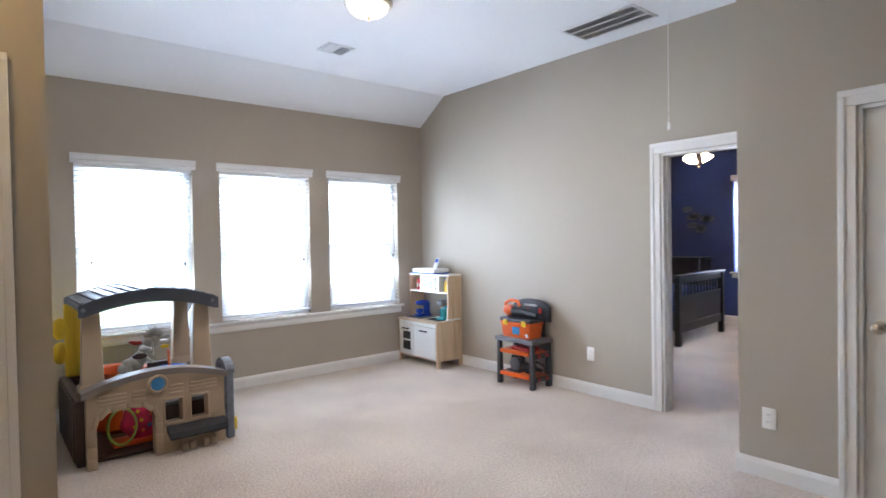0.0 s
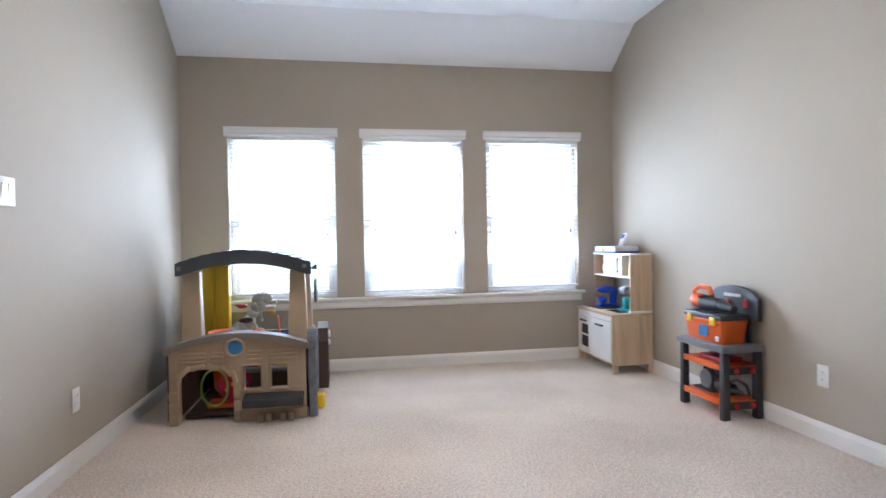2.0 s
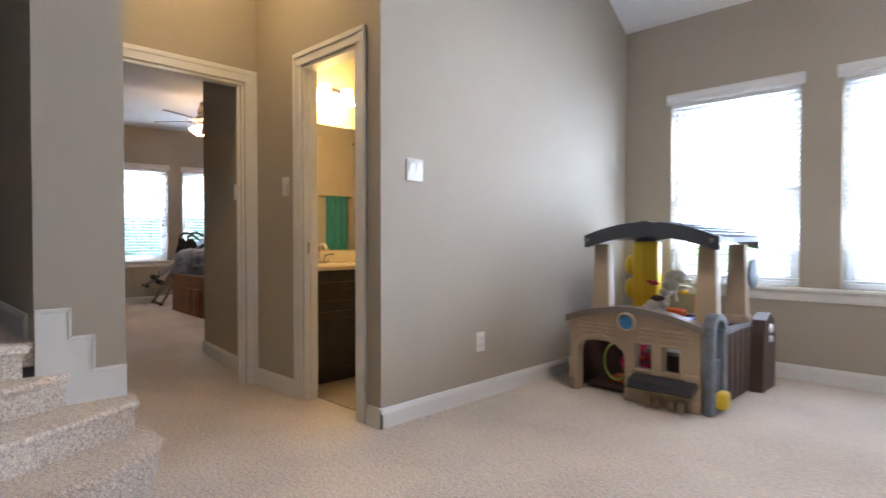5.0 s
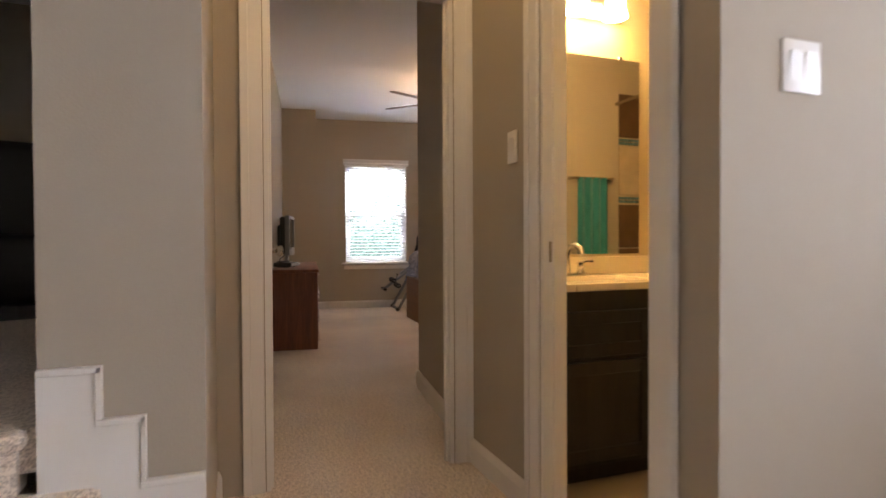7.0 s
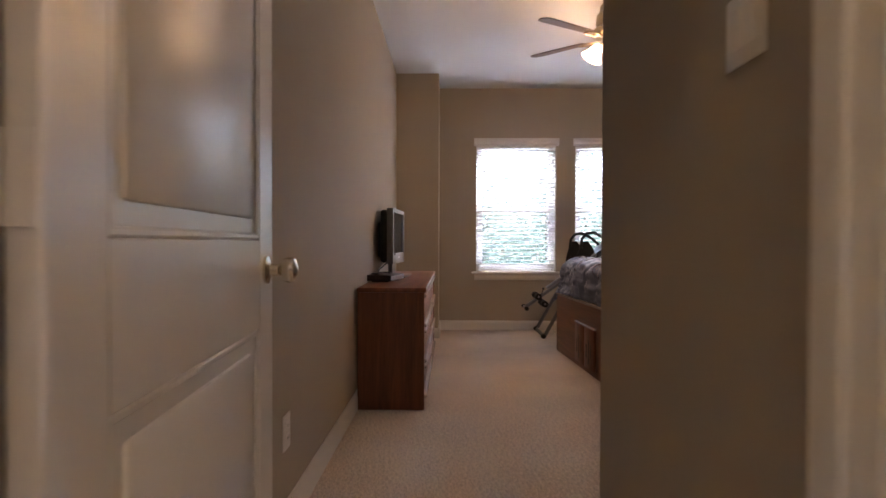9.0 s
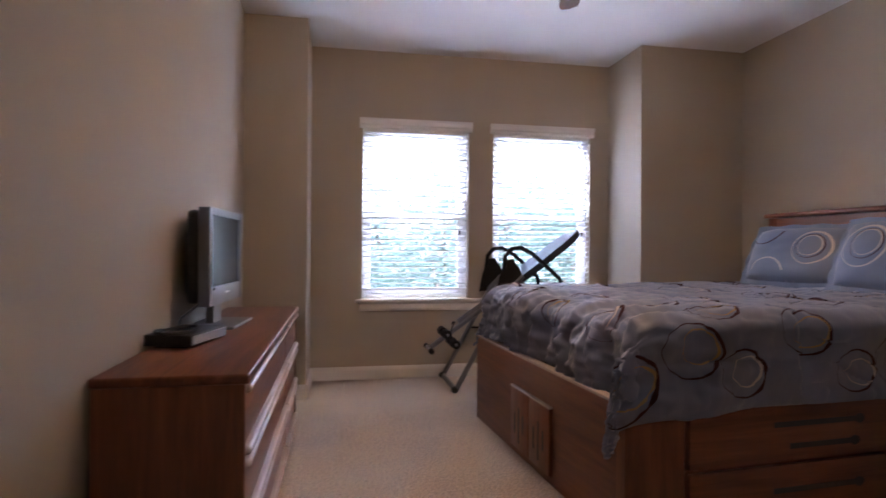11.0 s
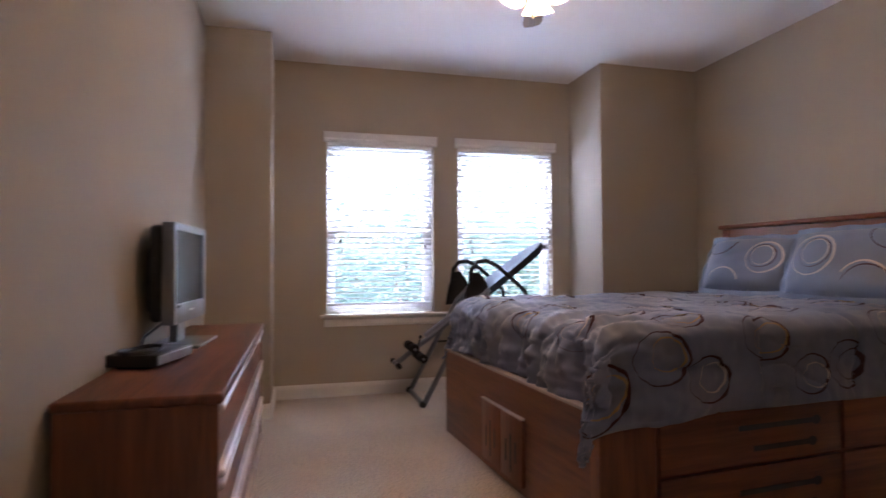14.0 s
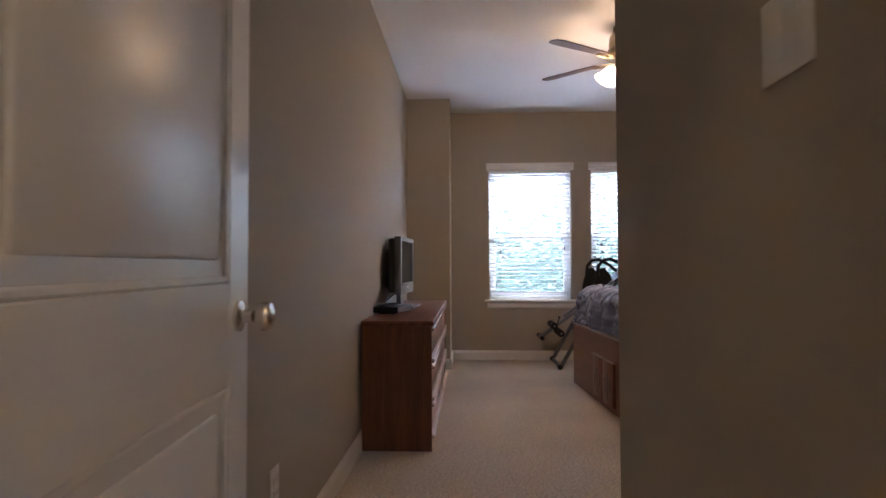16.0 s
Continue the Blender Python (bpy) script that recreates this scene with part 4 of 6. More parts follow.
hoop = thing("toy_tunnel", pose(0.97, 4.52, 0.04), "red patterned cloth play bag with lime hoop", "toy")
bm = bmesh.new()
ball(bm, (0.05, 0.0, 0.15), 0.15, (0.8, 0.5, 1.0), 20, 14)
for v in bm.verts:
    v.co.x += 0.012 * math.sin(40 * v.co.z)
bag = part("bag", bm, M_PINK, hoop)
for k, (u, v) in enumerate(((0.02, 0.22), (0.07, 0.25), (0.10, 0.19), (0.04, 0.16), (0.09, 0.12), (0.05, 0.09), (0.0, 0.12), (0.12, 0.16))):
    bm = bmesh.new()
    dy = 0.075 * math.sqrt(max(0.05, 1 - ((u - 0.05) / 0.12) ** 2 - ((v - 0.15) / 0.15) ** 2))
    lathe(bm, [(0.014, 0.0), (0.012, 0.004), (0.0, 0.006)], Matrix.Translation((u, -dy, v)) @ Matrix.Rotation(radians(90), 4, "X"), 5)
    part("printed_star", bm, (M_YELLOW, M_SKY, M_ORANGE)[k % 3], bag)
bm = bmesh.new()
tube(bm, [(-0.075 + 0.085 * math.cos(a), -0.07, 0.14 + 0.12 * math.sin(a)) for a in np.linspace(0, math.tau, 25)], 0.008, 8, False)
part("hoop", bm, M_LIME, hoop)
bm = bmesh.new()
box(bm, -0.13, 0.15, -0.07, 0.07, 0, 0.035, 0.012, 2)
part("tray", bm, M_ORANGE, hoop)

hat = thing("toy_helmet", pose(1.335, 4.55, 0.30), "yellow plastic toy helmet on the inner shelf", "toy")
bm = bmesh.new()
lathe(bm, [(0.075, 0.0), (0.078, 0.006), (0.06, 0.012), (0.056, 0.04), (0.035, 0.066), (0.0, 0.072)], steps=20)
part("shell", bm, M_YELLOW, hat)
bm = bmesh.new()
box(bm, -0.006, 0.006, -0.055, 0.055, 0.055, 0.078, 0.004)
part("crest", bm, M_YELLOW, hat)
shelf = thing("toy_sink", pose(1.25, 4.53, 0), "pale grey plastic play counter inside the playhouse", "toy counter")
bm = bmesh.new()
box(bm, -0.16, 0.20, -0.10, 0.14, 0.27, 0.298, 0.008, 2)
part("counter", bm, M_STEEL, shelf)
bm = bmesh.new()
box(bm, -0.15, 0.19, -0.05, 0.13, 0.0, 0.27, 0.008)
part("pedestal", bm, M_BROWN, shelf)
for dx, dz, mat, nm in ((-0.10, 0.30, M_RED, "toy_block"), (-0.06, 0.30, M_WHITE, "toy_cup"), (-0.13, 0.30, M_BLUE_P, "toy_block")):
    t = thing(nm, pose(1.25 + dx, 4.50, dz), "small bright plastic toy on the play counter", "toy")
    bm = bmesh.new()
    if nm == "toy_cup":
        lathe(bm, [(0.018, 0), (0.024, 0.045), (0.02, 0.045), (0.0, 0.01)], steps=14)
    else:
        box(bm, -0.02, 0.02, -0.03, 0.03, 0, 0.028, 0.005, 2)
    part("body", bm, mat, t)
can = thing("toy_bin", pose(1.30, 4.83, 0.04), "blue plastic toy bin inside the playhouse", "toy bin")
bm = bmesh.new()
lathe(bm, [(0.09, 0), (0.10, 0.40), (0.106, 0.405), (0.106, 0.42), (0.09, 0.41), (0.08, 0.02), (0, 0.02)], steps=20)
part("bin", bm, M_BLUE_P, can)
bm = bmesh.new()
rod(bm, (0.0, -0.02, 0.03), (-0.03, -0.04, 0.56), 0.008, sides=8)
part("stick", bm, M_ORANGE, can, "orange plastic stick")

# toy kitchen: faces -x, 0 is its front south corner on the floor
kitchen = thing("toy_kitchen", pose(3.93, 4.845, 0), "birch and white wooden play kitchen with hutch", "play kitchen")
D, W, TOP = 0.365, 0.70, 0.50
for y0, y1 in ((0.0, 0.022), (W - 0.022, W)):
    bm = bmesh.new()
    box(bm, 0.0, D, y0, y1, 0.07, TOP - 0.022, 0.003)
    for x in (0.0, D - 0.05):
        box(bm, x, x + 0.05, y0, y1, 0.0, 0.071, 0.003)
    part("side_panel", bm, M_BIRCH, kitchen)
bm = bmesh.new()
box(bm, 0.01, D, 0.022, W - 0.022, 0.07, 0.088, 0.002)
part("bottom_board", bm, M_BIRCH, kitchen)
bm = bmesh.new()
box(bm, D - 0.012, D, 0.022, W - 0.022, 0.088, TOP - 0.022)
part("back_board", bm, M_LACQUER, kitchen)
bm = bmesh.new()
sx0, sx1, sy0, sy1 = 0.09, 0.27, 0.07, 0.30
box(bm, -0.012, D, -0.008, sy0, TOP - 0.022, TOP, 0.003)
box(bm, -0.012, D, sy1, W + 0.008, TOP - 0.022, TOP, 0.003)
box(bm, -0.012, sx0, sy0, sy1, TOP - 0.022, TOP)
box(bm, sx1, D, sy0, sy1, TOP - 0.022, TOP)
part("worktop", bm, M_BIRCH, kitchen)
bm = bmesh.new()
for a in ((sx0, sx1, sy0, sy1, TOP - 0.09, TOP - 0.086), (sx0, sx0 + 0.004, sy0, sy1, TOP - 0.086, TOP + 0.002), (sx1 - 0.004, sx1, sy0, sy1, TOP - 0.086, TOP + 0.002),
          (sx0 + 0.004, sx1 - 0.004, sy0, sy0 + 0.004, TOP - 0.086, TOP + 0.002), (sx0 + 0.004, sx1 - 0.004, sy1 - 0.004, sy1, TOP - 0.086, TOP + 0.002)):
    box(bm, *a)
part("sink_basin", bm, M_CHAR, kitchen, "dark grey sink basin")
bm = bmesh.new()
tube(bm, [(0.29, 0.185, TOP), (0.29, 0.185, TOP + 0.08), (0.275, 0.185, TOP + 0.105), (0.245, 0.185, TOP + 0.11), (0.22, 0.185, TOP + 0.09)], 0.008)
part("tap", bm, M_CHROME, kitchen)
bm = bmesh.new()
box(bm, 0.06, 0.30, 0.37, 0.64, TOP + 0.0005, TOP + 0.006, 0.002)
hob = part("hob", bm, M_BLACK, kitchen, "black glass play hob")
for y in (0.44, 0.57):
    bm = bmesh.new()
    lathe(bm, [(0.05, 0), (0.05, 0.0015), (0.044, 0.0015), (0.044, 0)], Matrix.Translation((0.18, y, TOP + 0.006)), 24)
    part("ring", bm, M_STEEL, hob)
# fronts: white rail, door and oven door
bm = bmesh.new()
box(bm, -0.004, 0.008, 0.022, W - 0.022, TOP - 0.065, TOP - 0.023, 0.002)
part("front_rail", bm, M_LACQUER, kitchen)
bm = bmesh.new()
box(bm, -0.006, 0.010, 0.026, 0.405, 0.092, TOP - 0.070, 0.003)
kd = part("door", bm, M_LACQUER, kitchen, "white lacquered cabinet door")
bm = bmesh.new()
rod(bm, (-0.022, 0.16, 0.385), (-0.022, 0.28, 0.385), 0.008)
for y in (0.165, 0.275):
    rod(bm, (-0.024, y, 0.385), (-0.004, y, 0.385), 0.007)
part("handle", bm, M_CHAR, kd, "dark grey handle")
bm = bmesh.new()
oy0, oy1, oz0, oz1 = 0.412, W - 0.026, 0.092, TOP - 0.070
for a in ((oy0, oy0 + 0.055, oz0, oz1), (oy1 - 0.055, oy1, oz0, oz1), (oy0 + 0.055, oy1 - 0.055, oz0, oz0 + 0.05), (oy0 + 0.055, oy1 - 0.055, oz1 - 0.08, oz1), (oy0 + 0.055, oy1 - 0.055, 0.245, 0.262)):
    box(bm, -0.006, 0.010, *a, 0.002)
od = part("oven_door", bm, M_LACQUER, kitchen, "white oven door with dark window")
bm = bmesh.new()
box(bm, 0.004, 0.007, oy0 + 0.05, oy1 - 0.05, oz0 + 0.045, oz1 - 0.075)
part("oven_window", bm, M_BLACK, od)
bm = bmesh.new()
rod(bm, (-0.022, 0.49, 0.385), (-0.022, 0.60, 0.385), 0.008)
for y in (0.495, 0.595):
    rod(bm, (-0.024, y, 0.385), (-0.004, y, 0.385), 0.007)
part("handle", bm, M_CHAR, od, "dark grey handle")
# hutch
for y0, y1 in ((0.0, 0.02), (W - 0.02, W)):
    bm = bmesh.new()
    box(bm, 0.165, D, y0, y1, TOP, 0.985, 0.003)
    part("hutch_side", bm, M_BIRCH, kitchen)
bm = bmesh.new()
box(bm, 0.165, D, 0.02, W - 0.02, 0.79, 0.806, 0.002)
part("hutch_shelf", bm, M_LACQUER, kitchen)
bm = bmesh.new()
box(bm, 0.160, D, -0.002, W + 0.002, 0.985, 1.001, 0.003)
part("hutch_top", bm, M_LACQUER, kitchen)
bm = bmesh.new()
box(bm, 0.155, D - 0.02, -0.004, 0.03, TOP, TOP + 0.02, 0.003)
part("foot_strip", bm, M_LACQUER, kitchen)
bm = bmesh.new()
box(bm, 0.17, D - 0.01, 0.16, 0.50, 0.806, 0.984, 0.004)
mw = part("microwave", bm, M_LACQUER, kitchen, "white play microwave")
bm = bmesh.new()
for k in range(7):
    box(bm, 0.163, 0.170, 0.27, 0.43, 0.845 + 0.015 * k, 0.853 + 0.015 * k)
part("grille", bm, M_STEEL, mw, "grey louvred window")
bm = bmesh.new()
rod(bm, (0.152, 0.205, 0.83), (0.152, 0.205, 0.96), 0.007)
for z in (0.84, 0.95):
    rod(bm, (0.152, 0.205, z), (0.17, 0.205, z), 0.006)
part("handle", bm, M_STEEL, mw)


def bottle(x, y, z, r, h, mat, label, name="toy_bottle"):
    b = thing(name, pose(x, y, z), label, "toy bottle")
    bm = bmesh.new()
    lathe(bm, [(r, 0), (r * 1.02, h * 0.1), (r, h * 0.65), (r * 0.45, h * 0.82), (r * 0.42, h * 0.9), (0, h * 0.9)], steps=16)
    part("body", bm, mat, b)
    bm = bmesh.new()
    lathe(bm, [(r * 0.5, h * 0.9), (r * 0.5, h), (0, h)], steps=12)
    part("cap", bm, M_WHITE if mat is not M_WHITE else M_RED, b)


kx, ky = 3.93, 4.845
bottle(kx + 0.24, ky + 0.105, 0.806, 0.032, 0.15, M_YELLOW, "yellow toy bottle on the hutch shelf")
bottle(kx + 0.27, ky + 0.055, 0.806, 0.024, 0.14, M_ORANGE, "orange toy bottle on the hutch shelf")
for dy, mat in ((0.56, M_RED), (0.61, M_RED)):
    c = thing("toy_carton", pose(kx + 0.25, ky + dy, 0.806), "red toy food carton on the hutch shelf", "toy food")
    bm = bmesh.new()
    box(bm, -0.03, 0.03, -0.019, 0.019, 0, 0.13, 0.004)
    part("box", bm, mat, c)
    bm = bmesh.new()
    box(bm, -0.0315, -0.030, -0.014, 0.014, 0.03, 0.08)
    part("label_patch", bm, M_WHITE, c)
maker = thing("toy_coffee_maker", pose(kx + 0.20, ky + 0.13, TOP + 0.0), "teal and grey toy coffee maker on the worktop", "toy appliance")
bm = bmesh.new()
box(bm, 0.055, 0.13, -0.06, 0.07, 0, 0.20, 0.02, 3)
box(bm, -0.05, 0.06, -0.06, 0.07, 0, 0.025, 0.01, 2)
part("body", bm, M_TEAL, maker)
bm = bmesh.new()
box(bm, -0.05, 0.10, -0.05, 0.06, 0.15, 0.215, 0.025, 3)
part("brew_head", bm, M_STEEL, maker)
bm = bmesh.new()
lathe(bm, [(0.034, 0.026), (0.04, 0.10), (0.034, 0.125), (0, 0.125)], steps=16)
part("jug", bm, M_TEAL, maker)
mixer = thing("toy_mixer", pose(kx + 0.20, ky + 0.50, TOP + 0.006), "blue toy stand mixer on the hob", "toy appliance")
bm = bmesh.new()
box(bm, -0.09, 0.09, -0.05, 0.05, 0, 0.03, 0.012, 3)
box(bm, 0.03, 0.09, -0.035, 0.035, 0.02, 0.16, 0.02, 3)
part("stand", bm, M_BLUE_P, mixer)
bm = bmesh.new()
ball(bm, (0.0, 0, 0.155), 0.045, (2.2, 0.9, 0.75))
part("head", bm, M_BLUE_P, mixer)
bm = bmesh.new()
lathe(bm, [(0.02, 0.03), (0.04, 0.05), (0.046, 0.085), (0.042, 0.085), (0.0, 0.045)], Matrix.Translation((-0.045, 0, 0)), 16)
part("bowl", bm, M_BLUE_P, mixer)
register = thing("toy_cash_register", pose(kx + 0.25, ky + 0.40, 1.001), "white and blue toy register with raised screen", "toy")
bm = bmesh.new()
box(bm, -0.12, 0.11, -0.20, 0.20, 0.012, 0.06, 0.015, 3)
part("body", bm, M_WHITE, register)
bm = bmesh.new()
box(bm, -0.123, 0.113, -0.203, 0.203, 0, 0.014, 0.005)
part("base_band", bm, M_BLUE_P, register)
bm = bmesh.new()
box(bm, -0.008, 0.008, -0.035, 0.035, 0, 0.13, 0.007, 2)
scr = part("screen_arm", bm, M_WHITE, register, m=pose(-0.02, -0.10, 0.055, 0, 24, 0))
bm = bmesh.new()
box(bm, -0.011, -0.008, -0.024, 0.024, 0.075, 0.115, 0.001)
part("screen", bm, M_BLUE_P, scr)
bm = bmesh.new()
lathe(bm, [(0.018, 0), (0.018, 0.008), (0, 0.01)], Matrix.Translation((-0.12, 0.02, 0.03)) @ Matrix.Rotation(radians(-90), 4, "Y"), 14)
part("button", bm, M_YELLOW, register)

# workbench: 0 is its front south corner on the floor, it faces -x
bench = thing("toy_workbench", pose(4.012, 3.58, 0), "black grey and orange plastic toy workbench", "toy workbench")
BW, BD = 0.455, 0.275
for y in (0.0, BW - 0.045):
    for x in (0.0, BD - 0.05):
        bm = bmesh.new()
        ring = []
        for z, g in ((0.0, 0.0), (0.415, 0.004)):
            ring.append([bm.verts.new((x + a, y + b, z)) for a, b in ((g, g), (0.05 - g, g), (0.05 - g, 0.045 - g), (g, 0.045 - g))])
        for i in range(4):
            bm.faces.new((ring[0][i], ring[0][(i + 1) % 4], ring[1][(i + 1) % 4], ring[1][i]))
        bm.faces.new(ring[0][::-1])
        bm.faces.new(ring[1])
        bmesh.ops.bevel(bm, geom=bm.edges[:], offset=0.005, segments=2, affect="EDGES", profile=0.5)
        part("leg", bm, M_CHAR, bench)
bm = bmesh.new()
box(bm, -0.012, BD + 0.005, -0.012, BW + 0.012, 0.415, 0.455, 0.006, 2)
part("worktop", bm, M_STEEL, bench, "grey plastic worktop")
for z in (0.10, 0.315):
    bm = bmesh.new()
    box(bm, 0.006, BD - 0.01, 0.01, BW - 0.01, z, z + 0.016, 0.004)
    box(bm, 0.0, 0.012, 0.045, BW - 0.045, z - 0.012, z + 0.026, 0.004)
    sh = part("shelf", bm, M_ORANGE, bench, "orange plastic shelf")
    bm = bmesh.new()
    box(bm, 0.05, BD - 0.05, 0.002, 0.022, z - 0.035, z + 0.012, 0.004)
    part("end_panel", bm, M_CHAR, sh)
    for x in (0.09, 0.20):
        bm = bmesh.new()
        lathe(bm, [(0.016, 0), (0.016, 0.006), (0.006, 0.009), (0, 0.009)], Matrix.Translation((x, 0.002, z - 0.012)) @ Matrix.Rotation(radians(90), 4, "X"), 14)
        part("bolt", bm, M_RED, sh)
for y in (0.06, BW - 0.10):
    bm = bmesh.new()
    box(bm, BD - 0.045, BD - 0.02, y, y + 0.045, 0.455, 0.62, 0.005)
    part("backboard_post", bm, M_CHAR, bench)
bm = bmesh.new()
prism(bm, [(0.0, 0.60), (BW, 0.60), (BW, 0.735), *[(BW / 2 + 0.21 * math.cos(a), 0.735 + 0.07 * math.sin(a)) for a in np.linspace(0.2, math.pi - 0.2, 11)], (0.0, 0.735)], 0.03, Matrix.Translation((BD - 0.035, 0, 0)) @ SIDE)
bb = part("backboard", bm, M_CHAR, bench, "black curved tool backboard", smooth=False)
bm = bmesh.new()
for k in range(9):
    box(bm, BD - 0.0385, BD - 0.035, 0.15 + 0.018 * k, 0.15 + 0.018 * k + 0.012, 0.735, 0.755)
part("lettering_bar", bm, M_WHITE, bb, "row of small pale bars")
for y, z in ((0.10, 0.70), (0.26, 0.69)):
    bm = bmesh.new()
    box(bm, BD - 0.05, BD - 0.035, y - 0.015, y + 0.015, z - 0.025, z + 0.025, 0.005)
    part("hook", bm, M_RED, bb)

toolbox = thing("toy_toolbox", pose(4.027, 3.62, 0.455), "orange toy toolbox with black lid and yellow latches", "toolbox")
bm = bmesh.new()
ring = []
for z, g in ((0.0, 0.018), (0.125, 0.004), (0.13, 0.0), (0.15, 0.0)):
    ring.append([bm.verts.new(p) for p in ((g, g, z), (0.19 - g, g, z), (0.19 - g, 0.37 - g, z), (g, 0.37 - g, z))])
for lo, hi in zip(ring, ring[1:]):
    for i in range(4):
        bm.faces.new((lo[i], lo[(i + 1) % 4], hi[(i + 1) % 4], hi[i]))
bm.faces.new(ring[0][::-1])
bm.faces.new(ring[-1])
bmesh.ops.bevel(bm, geom=bm.edges[:], offset=0.004, segments=2, affect="EDGES", profile=0.5)
part("body", bm, M_ORANGE, toolbox)
bm = bmesh.new()
box(bm, -0.006, 0.196, -0.006, 0.376, 0.148, 0.185, 0.01, 2)
for k in range(4):
    box(bm, 0.03, 0.16, 0.03 + 0.085 * k, 0.085 + 0.085 * k, 0.184, 0.192, 0.004)
part("lid", bm, M_CHAR, toolbox, "black lid")
for y in (0.07, 0.30):
    bm = bmesh.new()
    box(bm, -0.014, -0.002, y - 0.026, y + 0.026, 0.115, 0.168, 0.005, 2)
    part("latch", bm, M_YELLOW, toolbox, "yellow plastic latch")
bm = bmesh.new()
box(bm, 0.000, 0.006, 0.13, 0.22, 0.035, 0.105, 0.002)
dec = part("sticker", bm, M_SKY, toolbox, "blue and white sticker")
bm = bmesh.new()
box(bm, 0.004, 0.009, 0.03, 0.06, 0.02, 0.05, 0.001)
part("sticker", bm, M_WHITE, toolbox, "small white sticker")

blower = thing("toy_leaf_blower", pose(4.102, 3.835, 0.647), "orange and black toy power blower lying on the toolbox", "toy tool")
bm = bmesh.new()
ball(bm, (0, 0.10, 0.055), 0.07, (0.75, 1.1, 0.75))
tube(bm, [(0, 0.155, 0.05), (0, 0.15, 0.12), (0, 0.09, 0.15), (0, 0.0, 0.145), (0, -0.03, 0.10)], 0.017)
part("motor_body", bm, M_ORANGE, blower)
bm = bmesh.new()
rod(bm, (0, 0.05, 0.05), (0.01, -0.10, 0.045), 0.048, 0.04, 16)
rod(bm, (0.01, -0.10, 0.045), (0.0, -0.24, 0.03), 0.036, 0.022, 16)
part("nozzle", bm, M_BLACK, blower)
bm = bmesh.new()
ball(bm, (-0.04, 0.04, 0.09), 0.014)
part("trigger", bm, M_RED, blower)
saw = thing("toy_circular_saw", pose(4.132, 3.895, 0.116), "grey and blue toy power saw on the lower shelf", "toy tool")
bm = bmesh.new()
lathe(bm, [(0.062, -0.02), (0.066, 0), (0.062, 0.02), (0, 0.024)], Matrix.Translation((0, 0, 0.07)) @ Matrix.Rotation(radians(90), 4, "Y"), 20)
part("blade_guard", bm, M_STEEL, saw)
bm = bmesh.new()
tube(bm, [(0.02, -0.07, 0.05), (0.02, -0.08, 0.12), (0.02, -0.02, 0.16), (0.02, 0.05, 0.14), (0.02, 0.07, 0.08)], 0.016)
box(bm, -0.05, 0.05, -0.09, 0.09, 0, 0.012, 0.004)
part("handle", bm, M_BLACK, saw)
bm = bmesh.new()
rod(bm, (0.02, 0.0, 0.07), (0.08, 0.0, 0.07), 0.035, 0.03, 14)
part("motor", bm, M_SLATE, saw)
drill = thing("toy_drill", pose(4.132, 3.695, 0.116), "black toy power drill on the lower shelf", "toy tool")
bm = bmesh.new()
rod(bm, (0, 0.08, 0.055), (0, -0.04, 0.055), 0.045, 0.035, 16)
rod(bm, (0, -0.04, 0.055), (0, -0.12, 0.055), 0.022, 0.012, 12)
box(bm, -0.02, 0.02, 0.03, 0.075, 0.0, 0.05, 0.01, 2)
part("body", bm, M_BLACK, drill)
bm = bmesh.new()
tube(bm, [(0.03, 0.05, 0.08), (0.05, -0.02, 0.11), (0.05, -0.10, 0.09), (0.04, -0.14, 0.04)], 0.009)
part("cable", bm, M_BLACK, drill)
tray = thing("toy_tool_tray", pose(4.142, 3.775, 0.331), "red toy tool tray on the upper shelf", "toy tool")
bm = bmesh.new()
box(bm, -0.08, 0.08, -0.10, 0.12, 0, 0.035, 0.01, 2)
part("tray", bm, M_RED, tray)
bm = bmesh.new()
rod(bm, (-0.05, -0.14, 0.045), (0.03, 0.06, 0.045), 0.012, 0.008, 10)
part("screwdriver", bm, M_CHAR, tray)
# ---- bedroom things ----


M_OAK = wood("red_oak_stain", (0.13, 0.042, 0.018), (0.27, 0.095, 0.04), 0.35, axis=0, scale=1.0)
M_OAK_V = wood("red_oak_stain_upright", (0.13, 0.042, 0.018), (0.27, 0.095, 0.04), 0.35, axis=2, scale=1.0)
M_OAK_Y = wood("red_oak_stain_lengthwise", (0.13, 0.042, 0.018), (0.27, 0.095, 0.04), 0.35, axis=1, scale=1.0)
# oak of pulls and edges, its base colour paled to hold the windows' reflection
M_OAK_SHEEN = wood("oak_lip_painted_sheen", (0.52, 0.42, 0.36), (0.68, 0.58, 0.52), 0.2, axis=0, scale=1.0, spec=0.9)
M_CLOTH = material("grey_blue_satin_cloth", (0.20, 0.235, 0.335), 0.5, vary=0.06, scale=5, fine=0.05, fine_scale=500, bump=0.12, bump_scale=700, sheen=0.2)
M_CLOTH_P = material("pale_blue_satin_cloth", (0.18, 0.235, 0.34), 0.5, vary=0.05, scale=5, fine=0.05, fine_scale=500, bump=0.12, bump_scale=700, sheen=0.2)
M_STITCH_D = material("maroon_embroidery", (0.055, 0.013, 0.018), 0.9, vary=0.1, scale=40, bump=0.3, bump_scale=600)
M_STITCH_W = material("cream_embroidery", (0.62, 0.58, 0.55), 0.5, vary=0.05, scale=40, bump=0.3, bump_scale=600)
M_STITCH_T = material("gold_embroidery", (0.45, 0.30, 0.13), 0.5, vary=0.05, scale=40, bump=0.3, bump_scale=600)
